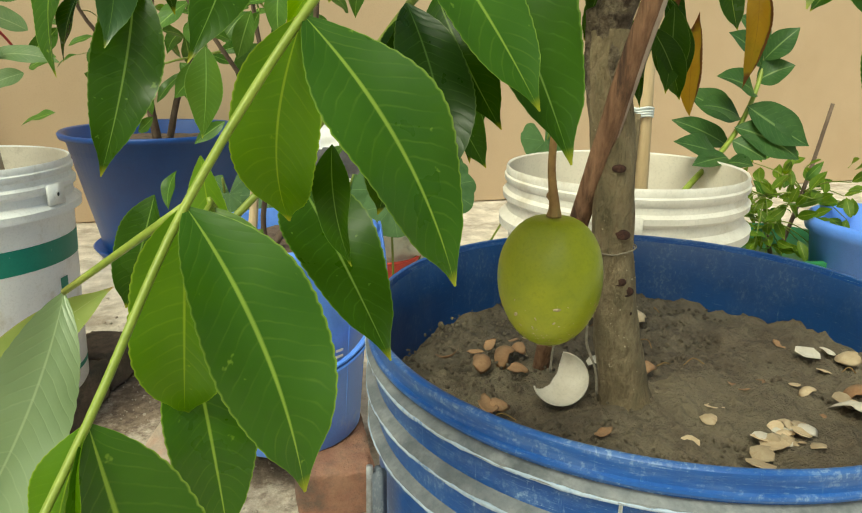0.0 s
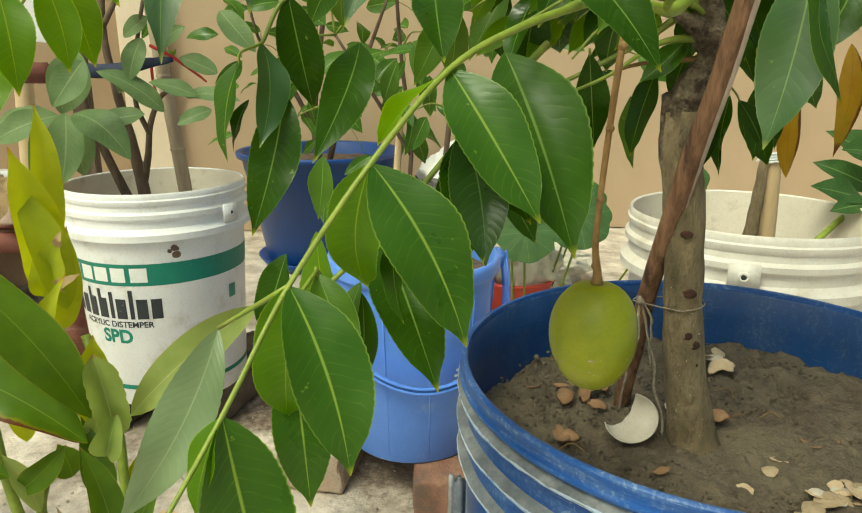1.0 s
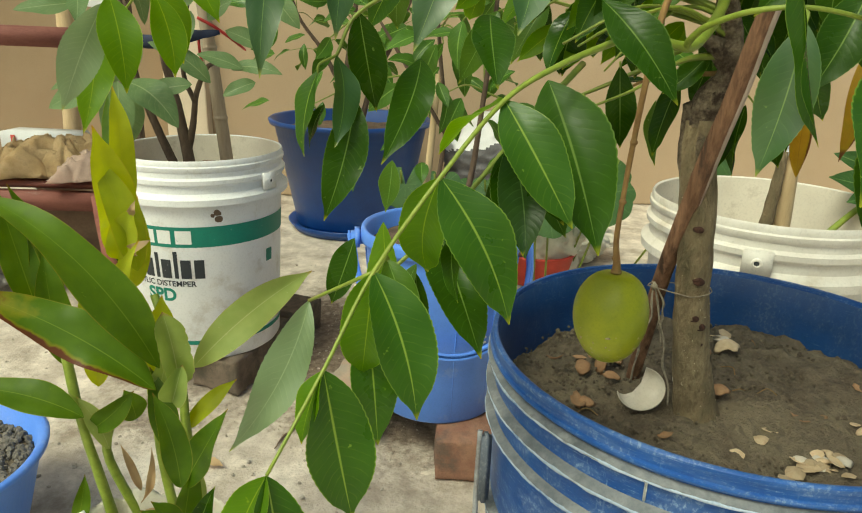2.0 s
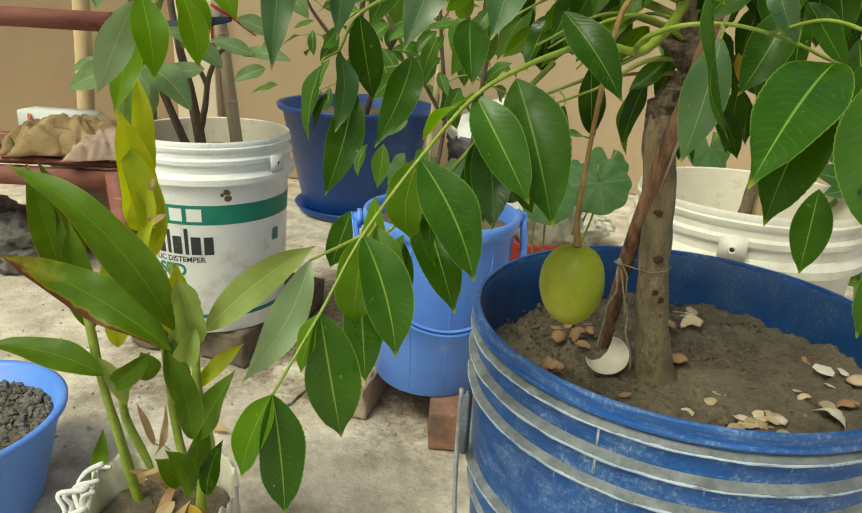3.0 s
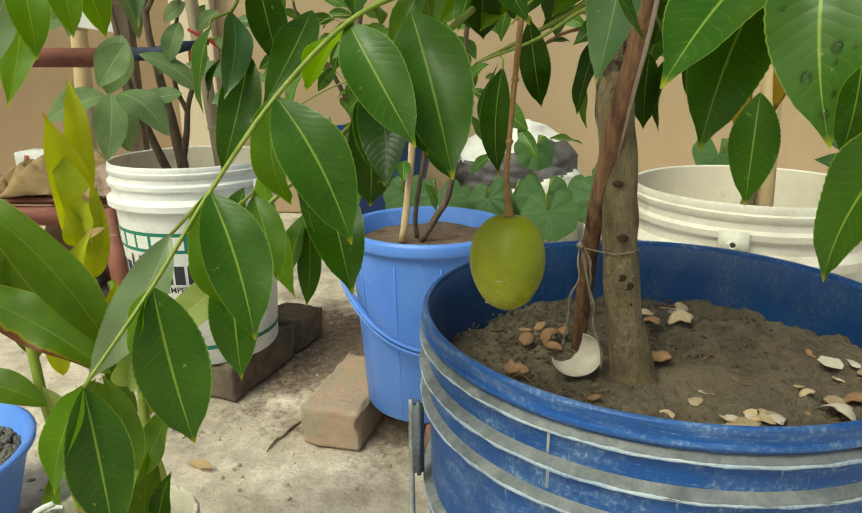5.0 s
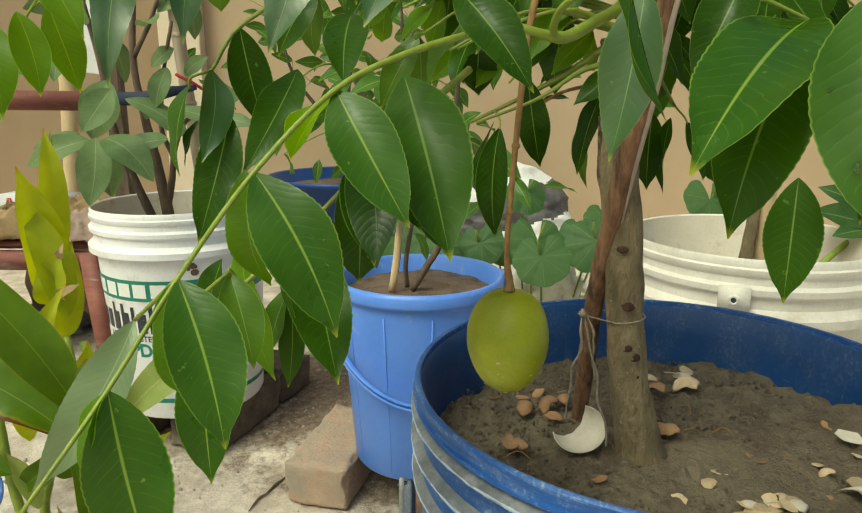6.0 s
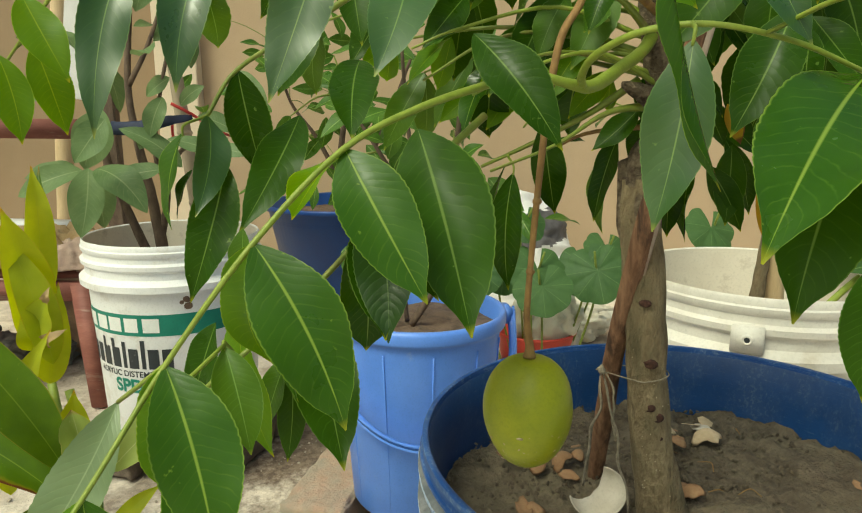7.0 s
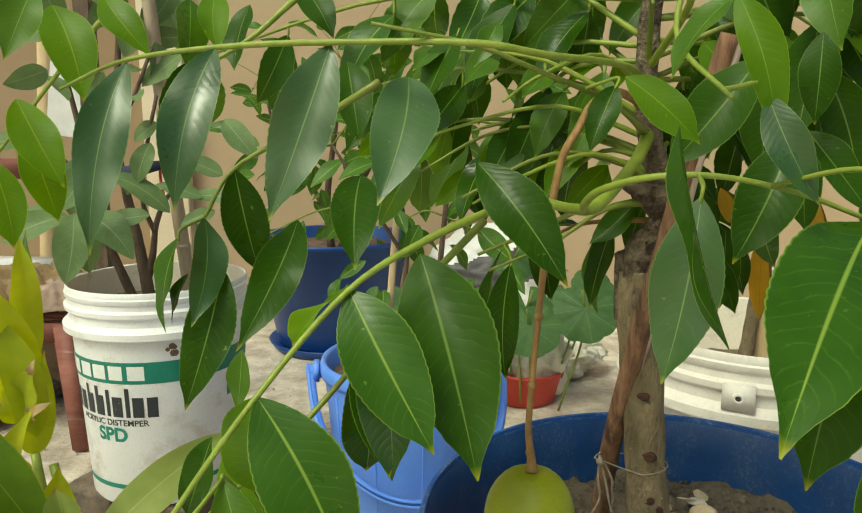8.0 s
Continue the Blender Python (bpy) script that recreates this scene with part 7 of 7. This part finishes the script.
part("cord", tube([rp((-0.619, 0.820, 0.663), 0.0025), rp((-0.619, 0.820, 0.633), 0.0025), rp((-0.613, 0.820, 0.598), 0.0022)], 6, 5), M_CORD_RED, cord)


# ---- bushes in the other pots ----
def bush(name, at, label, stems, cloud, count, size, material, seed, spread, droop=0.3, stem_material=None, long=12):
    """A shrub: stems from its foot, twigs and single leaves round the stems' upper ends."""
    ob = thing(name, at, label, "plant")
    rnd = random.Random(seed)
    limbs = []
    for line in stems:
        part("stem", tube(line, 8, 5, rough=0.1), stem_material or M_BARK_DARK, ob)
        limbs += [Vector(q[:3]) for q in line[1:]]
    for k in range(count):
        root = rnd.choice(limbs)
        p = Vector((rnd.gauss(cloud[0], spread[0]), rnd.gauss(cloud[1], spread[1]), rnd.gauss(cloud[2], spread[2])))
        near = min(limbs, key=lambda q: (q - p).length)
        if k % 4 == 0:
            m = (near + p) / 2 + Vector((0, 0, 0.01))
            part("twig", tube([rp(near, 0.0018), rp(m, 0.0014), rp(p, 0.001)], 5, 4), M_STEM_DARK, ob)
        out = (p - Vector(cloud)).normalized()
        d = (out * 0.6 + Vector((rnd.gauss(0, 0.6), rnd.gauss(0, 0.6), -droop + rnd.gauss(0, 0.35)))).normalized()
        s = size * rnd.uniform(0.7, 1.15)
        leaf(ob, p, p + d * s, s * rnd.uniform(0.36, 0.5), material if rnd.random() < 0.85 else M_LEAF_CITRUS, turn=rnd.uniform(-40, 40), long=long, wide=4, seed=k, drip=0.03)
    return ob


bush("citrus_bush", (TUB[0], TUB[1], 0.34), "leafy citrus bush in the navy tub", [
    [(-0.46, 1.93, 0.33, 0.014), (-0.47, 1.91, 0.5, 0.012), (-0.44, 1.88, 0.70, 0.009), (-0.40, 1.84, 0.95, 0.006)],
    [(-0.43, 1.92, 0.33, 0.011), (-0.38, 1.88, 0.5, 0.009), (-0.30, 1.82, 0.66, 0.007), (-0.22, 1.8, 0.86, 0.005)],
    [(-0.47, 1.92, 0.45, 0.010), (-0.54, 1.88, 0.60, 0.007), (-0.62, 1.86, 0.72, 0.005), (-0.66, 1.84, 0.9, 0.004)]], (-0.44, 1.84, 0.74), 95, 0.105, M_LEAF_CITRUS, 5, (0.19, 0.09, 0.17))
bush("rose_cutting", (LB[0], LB[1], 0.352), "spindly leafy cuttings in the sky-blue bucket", [
    [rp((-0.194, 0.615, 0.353), 0.006), rp((-0.170, 0.610, 0.392), 0.0058), rp((-0.146, 0.600, 0.446), 0.005), (-0.13, 0.58, 0.60, 0.004), (-0.12, 0.56, 0.74, 0.003)],
    [rp((-0.201, 0.630, 0.354), 0.004), rp((-0.203, 0.630, 0.397), 0.004), (-0.185, 0.62, 0.53, 0.0035), (-0.20, 0.61, 0.68, 0.003), (-0.21, 0.6, 0.84, 0.002)],
    [(-0.185, 0.62, 0.53, 0.003), (-0.24, 0.60, 0.62, 0.003), (-0.29, 0.59, 0.70, 0.002)]], (-0.18, 0.60, 0.70), 95, 0.062, M_LEAF_CITRUS, 9, (0.085, 0.05, 0.09))
solid("wooden_peg", tube([rp((-0.224, 0.600, 0.355), 0.0065), rp((-0.213, 0.610, 0.440), 0.006), (-0.198, 0.62, 0.62, 0.0055)], 7, 4, rough=0.2, flat=0.5), M_BAMBOO, "pale split stick pushed into the bucket soil", "stick", smooth=True)


# ---- white pail planting ----
cut = thing("bamboo_stake", (0.26, 0.416, 0.395), "pale cut bamboo stake bound with string", "stake")
part("culm", tube([(0.262, 0.418, 0.36, 0.0125), (0.258, 0.415, 0.46, 0.0125), (0.247, 0.408, 0.60, 0.012), (0.236, 0.40, 0.74, 0.0115)], 16, 6), M_BAMBOO, cut)
for dz in (0.0, 0.003, 0.006, 0.0095):
    ring = [(0.2495 + 0.0135 * math.cos(a), 0.4095 + 0.0135 * math.sin(a), 0.549 + dz + 0.001 * math.sin(3 * a), 0.0016) for a in [2 * math.pi * k / 12 for k in range(13)]]
    part("binding", tube(ring, 6, 2), M_STRING_PALE, cut, "pale string binding")
part("string_end", tube([(0.237, 0.402, 0.553, 0.001), (0.230, 0.398, 0.556, 0.001), (0.224, 0.395, 0.551, 0.0008)], 5, 3), M_STRING_PALE, cut)
twig = solid("dead_twig", tube([(0.229, 0.402, 0.375, 0.0085), (0.231, 0.402, 0.44, 0.0080), (0.236, 0.402, 0.51, 0.0068), (0.2365, 0.400, 0.552, 0.0050)], 12, 5, rough=0.3), M_BARK, "grey dead stem beside the stake", "twig", smooth=True)
shrub = thing("leafy_shrub", (0.33, 0.47, 0.395), "dark-leaved shrub leaning out of the white pail", "plant")
part("stem", tube([(0.32, 0.46, 0.39, 0.005), rp((0.389, 0.480, 0.446), 0.0045), rp((0.461, 0.500, 0.500), 0.004), rp((0.510, 0.520, 0.564), 0.0035), rp((0.541, 0.540, 0.637), 0.003)], 8, 5), M_STEM, shrub)
for a, b, w in (((0.446, 0.500, 0.481), (0.351, 0.480, 0.505), 0.03), ((0.444, 0.480, 0.480), (0.371, 0.460, 0.474), 0.026), ((0.457, 0.490, 0.502), (0.494, 0.460, 0.478), 0.03), ((0.466, 0.500, 0.520), (0.552, 0.460, 0.476), 0.042),
                ((0.483, 0.500, 0.550), (0.566, 0.460, 0.495), 0.045), ((0.489, 0.520, 0.533), (0.400, 0.500, 0.551), 0.034), ((0.509, 0.520, 0.568), (0.424, 0.500, 0.592), 0.036), ((0.519, 0.530, 0.583), (0.557, 0.500, 0.607), 0.034),
                ((0.524, 0.530, 0.606), (0.451, 0.520, 0.651), 0.032), ((0.527, 0.530, 0.614), (0.555, 0.500, 0.659), 0.03), ((0.541, 0.540, 0.637), (0.488, 0.550, 0.675), 0.03), ((0.521, 0.560, 0.524), (0.426, 0.580, 0.569), 0.036),
                ((0.434, 0.470, 0.474), (0.438, 0.420, 0.477), 0.022), ((0.486, 0.530, 0.487), (0.401, 0.560, 0.526), 0.03)):
    leaf(shrub, a, b, w * 1.35, M_LEAF_SHRUB, drip=0.03)


# ---- by the wall: sack, gourd, red and green pots ----
def wall_sack():
    """A stuffed woven sack lying against the wall: white, with a slanting charcoal band."""
    ob = thing("stuffed_sack", (0.10, 2.0, 0.0), "stuffed white woven sack with a charcoal band", "sack")
    n, m, grid = 110, 52, []
    for i in range(m + 1):
        u = i / m
        grow = (1 - max(0, (u - 0.55) / 0.45) ** 2.4 * 0.72) * (0.93 + 0.07 * math.sin(3 * u))
        row = []
        for k in range(n):
            a = 2 * math.pi * k / n
            c, s = math.cos(a), math.sin(a)
            q = Vector((0.10 + 0.225 * grow * math.copysign(abs(c) ** 0.75, c), 2.0 + 0.13 * grow * math.copysign(abs(s) ** 0.75, s), 0.425 * u))
            crease = 0.20 - abs(noise.noise(Vector((q.x * 9, q.y * 9, q.z * 22 + 3 * q.x))))
            fine = 0.15 - abs(noise.noise(Vector((q.x * 24, q.y * 24, q.z * 60 - 20 * q.x))))
            q += Vector((c, s, 0.4)) * (0.016 * noise.noise(q * 8) + 0.030 * crease + 0.013 * fine)
            q.z = max(q.z, 0.0)
            row.append(q)
        grid.append(row)
    bands = {"lower": [], "band": [], "upper": []}
    for i in range(m):
        for k in range(n):
            z = 0.425 * (i + 0.5) / m - 0.22 * (grid[i][k].x - 0.10) + 0.012 * noise.noise(grid[i][k] * 30)
            bands["lower" if z < 0.205 else "band" if z < 0.325 else "upper"].append((i, k))
    for name, cells in bands.items():
        bm = bmesh.new()
        made = {}
        for i, k in cells:
            ring = []
            for q in ((i, k), (i, (k + 1) % n), (i + 1, (k + 1) % n), (i + 1, k)):
                if q not in made:
                    made[q] = bm.verts.new(grid[q[0]][q[1]])
                ring.append(made[q])
            bm.faces.new(ring)
        if name == "upper":
            bm.faces.new([made[m, k] for k in range(n)])
        part(name, bm, M_SACK_DARK if name == "band" else M_SACK, ob, "charcoal printed band" if name == "band" else "")


wall_sack()


def round_leaf(at, radius, facing, seed):
    """A gourd leaf: seven shallow lobes round the stalk, each with its own vein, notched where the stalk joins."""
    bm = bmesh.new()
    uv = bm.loops.layers.uv.new("uv")
    z = Vector(facing).normalized()
    x = Vector((1, 0, 0)).cross(z).normalized().cross(z) * -1
    y = z.cross(x)
    lobes, cuts, rings, turn = 7, 8, 8, 0.12 * math.sin(seed * 2.3)
    grid = []
    for i in range(rings + 1):
        f = i / rings
        row = []
        for k in range(lobes * cuts + 1):
            u = k / (lobes * cuts)
            a = radians(-252 + 324 * u) + turn
            lobe = abs(math.sin(math.pi * lobes * u))
            size = radius * (0.93 + 0.07 * lobe ** 0.7) * (0.86 + 0.14 * math.sin(math.pi * u)) * (1 + 0.04 * noise.noise(Vector((u * 14, seed, 0))))
            dip = radius * (0.16 * f * f - 0.05 * f * lobe + 0.07 * f * noise.noise(Vector((math.cos(a) * 1.5, math.sin(a) * 1.5, seed))))
            row.append(bm.verts.new(Vector(at) + x * (size * f * math.cos(a)) + y * (size * f * math.sin(a)) - z * dip))
        grid.append(row)
    for i in range(rings):
        for k in range(lobes * cuts):
            face = bm.faces.new((grid[i][k], grid[i + 1][k], grid[i + 1][k + 1], grid[i][k + 1]))
            for loop, (ii, kk) in zip(face.loops, ((i, 0), (i + 1, 0), (i + 1, 1), (i, 1))):
                loop[uv].uv = ((k % cuts + kk) / cuts, ii / rings)
    bmesh.ops.remove_doubles(bm, verts=bm.verts, dist=1e-6)
    return bm


heap("cream_bag", (0.24, 1.62, 0.0), (0.15, 0.12, 0.07), M_GROWBAG, "slumped cream cloth bag on the floor", "bag", 23, 8)
red = thing("red_tub", (0.13, 1.42, 0.0), "low red plastic tub holding a slumped bag", "tub")
part("body", lathe([(0.0, 0.0), (0.09, 0.0), (0.110, 0.082), (0.117, 0.087), (0.113, 0.092), (0.103, 0.085), (0.085, 0.01), (0.0, 0.01)], (0.13, 1.42, 0), 48), M_RED, red)
heap("folded_cloth", (0.165, 1.43, 0.012), (0.10, 0.085, 0.115), M_GROWBAG, "cream cloth bundle in the red tub", "cloth", 29, 8)
gourd = thing("gourd_vine", (0.05, 1.3, 0.0), "gourd vine with broad round pale-ribbed leaves", "plant")
for k, (c, w) in enumerate((((0.097, 1.250, 0.272), 0.145), ((0.243, 1.300, 0.268), 0.15), ((0.018, 1.300, 0.267), 0.13), ((-0.033, 1.250, 0.271), 0.11), ((0.071, 1.300, 0.393), 0.105), ((-0.162, 1.200, 0.289), 0.12), ((-0.074, 1.320, 0.252), 0.11), ((-0.246, 1.250, 0.285), 0.12),
                            ((0.293, 1.350, 0.309), 0.12), ((0.247, 1.200, 0.281), 0.15), ((0.540, 1.300, 0.373), 0.13), ((0.098, 1.100, 0.269), 0.13))):
    c = Vector(c)
    up = Vector((0.02 * (-1) ** k, -0.02, 0.5 * w))
    part("leaf", round_leaf(c + up * 0.35, w * 0.56, (0.25 * (-1) ** k, -1.0, 0.55 + 0.1 * (k % 3)), k), M_LEAF_GOURD, gourd)
    part("leaf_stalk", tube([rp(c + up, 0.003), rp(c + Vector((0, 0.03, -0.05)), 0.003), (c.x * 0.6 + 0.05, c.y + 0.06, 0.02, 0.003)], 6, 4), M_STEM_DARK, gourd)
GP = (0.913, 0.856, 0.0)
green = thing("green_pot", GP, "green plastic pot with a small flowering herb", "pot")
part("body", lathe([(0.0, 0.0), (0.12, 0.0), (0.155, 0.19), (0.168, 0.195), (0.17, 0.22), (0.158, 0.222), (0.148, 0.2), (0.0, 0.19)], GP, 48), M_GREENPOT, green)
bush("yellow_herb", (GP[0], GP[1], 0.19), "small yellow-green herb in the green pot", [
    [(GP[0], GP[1], 0.185, 0.005), (GP[0] - 0.03, GP[1], 0.27, 0.004), (GP[0] - 0.06, GP[1] - 0.02, 0.33, 0.003)], [(GP[0] + 0.02, GP[1], 0.185, 0.005), (GP[0] + 0.06, GP[1], 0.33, 0.0045), (GP[0] + 0.10, GP[1], 0.52, 0.004)]],
    (GP[0] - 0.01, GP[1] - 0.02, 0.29), 150, 0.052, M_LEAF_HERB, 14, (0.095, 0.06, 0.055), -0.1)
side = thing("sky_blue_pot", (1.031, 0.677, 0.0), "sky-blue plastic pot with a rolled rim", "pot")
part("body", lathe([(0.0, 0.0), (0.11, 0.0), (0.145, 0.27), (0.155, 0.275), (0.16, 0.295), (0.152, 0.305), (0.142, 0.295), (0.13, 0.2), (0.0, 0.2)], (1.031, 0.677, 0.0), 56), M_LIGHT, side)


# ---- grit and twigs on the floor ----
def grit():
    rnd = random.Random(12)
    bm = bmesh.new()
    for k in range(1500):
        s = 0.0007 + 0.0034 * rnd.random() ** 5
        m = Matrix.LocRotScale((rnd.uniform(-1.2, 0.1), rnd.uniform(0.15, 1.5), s * 0.3 - 0.002), Euler((0, 0, rnd.uniform(0, 6))), (s * rnd.uniform(0.8, 1.7), s, s * 0.7))
        bmesh.ops.create_icosphere(bm, subdivisions=1, radius=1.0, matrix=m)
    return solid("grit", bm, M_GRIT, "grit and small stones on the floor", "grit", kind="stuff")


grit()
solid("floor_crack", tube([rp((-0.459, 0.548, -0.003), 0.0008), rp((-0.451, 0.582, -0.002), 0.0022), rp((-0.442, 0.596, -0.002), 0.0016), rp((-0.432, 0.623, -0.002), 0.0026), rp((-0.415, 0.658, -0.003), 0.0012)], 6, 5, rough=0.5), M_SOIL_DARK, "short dark crack in the concrete floor", "crack", smooth=True)
solid("dry_leaf", blade((-0.530, 0.488, 0.004), (-0.582, 0.510, 0.008), 0.016, facing=(0, -0.3, 1), curl=0.2, teeth=0.1), M_DRYLEAF, "curled dry leaf fragment on the floor", "leaf", smooth=True)


clods("soil_scatter", 420, (-0.42, 0.84, -0.003), 0.30, 0.0024, M_GRIT, "scattered crumbs of earth on the concrete", 14)
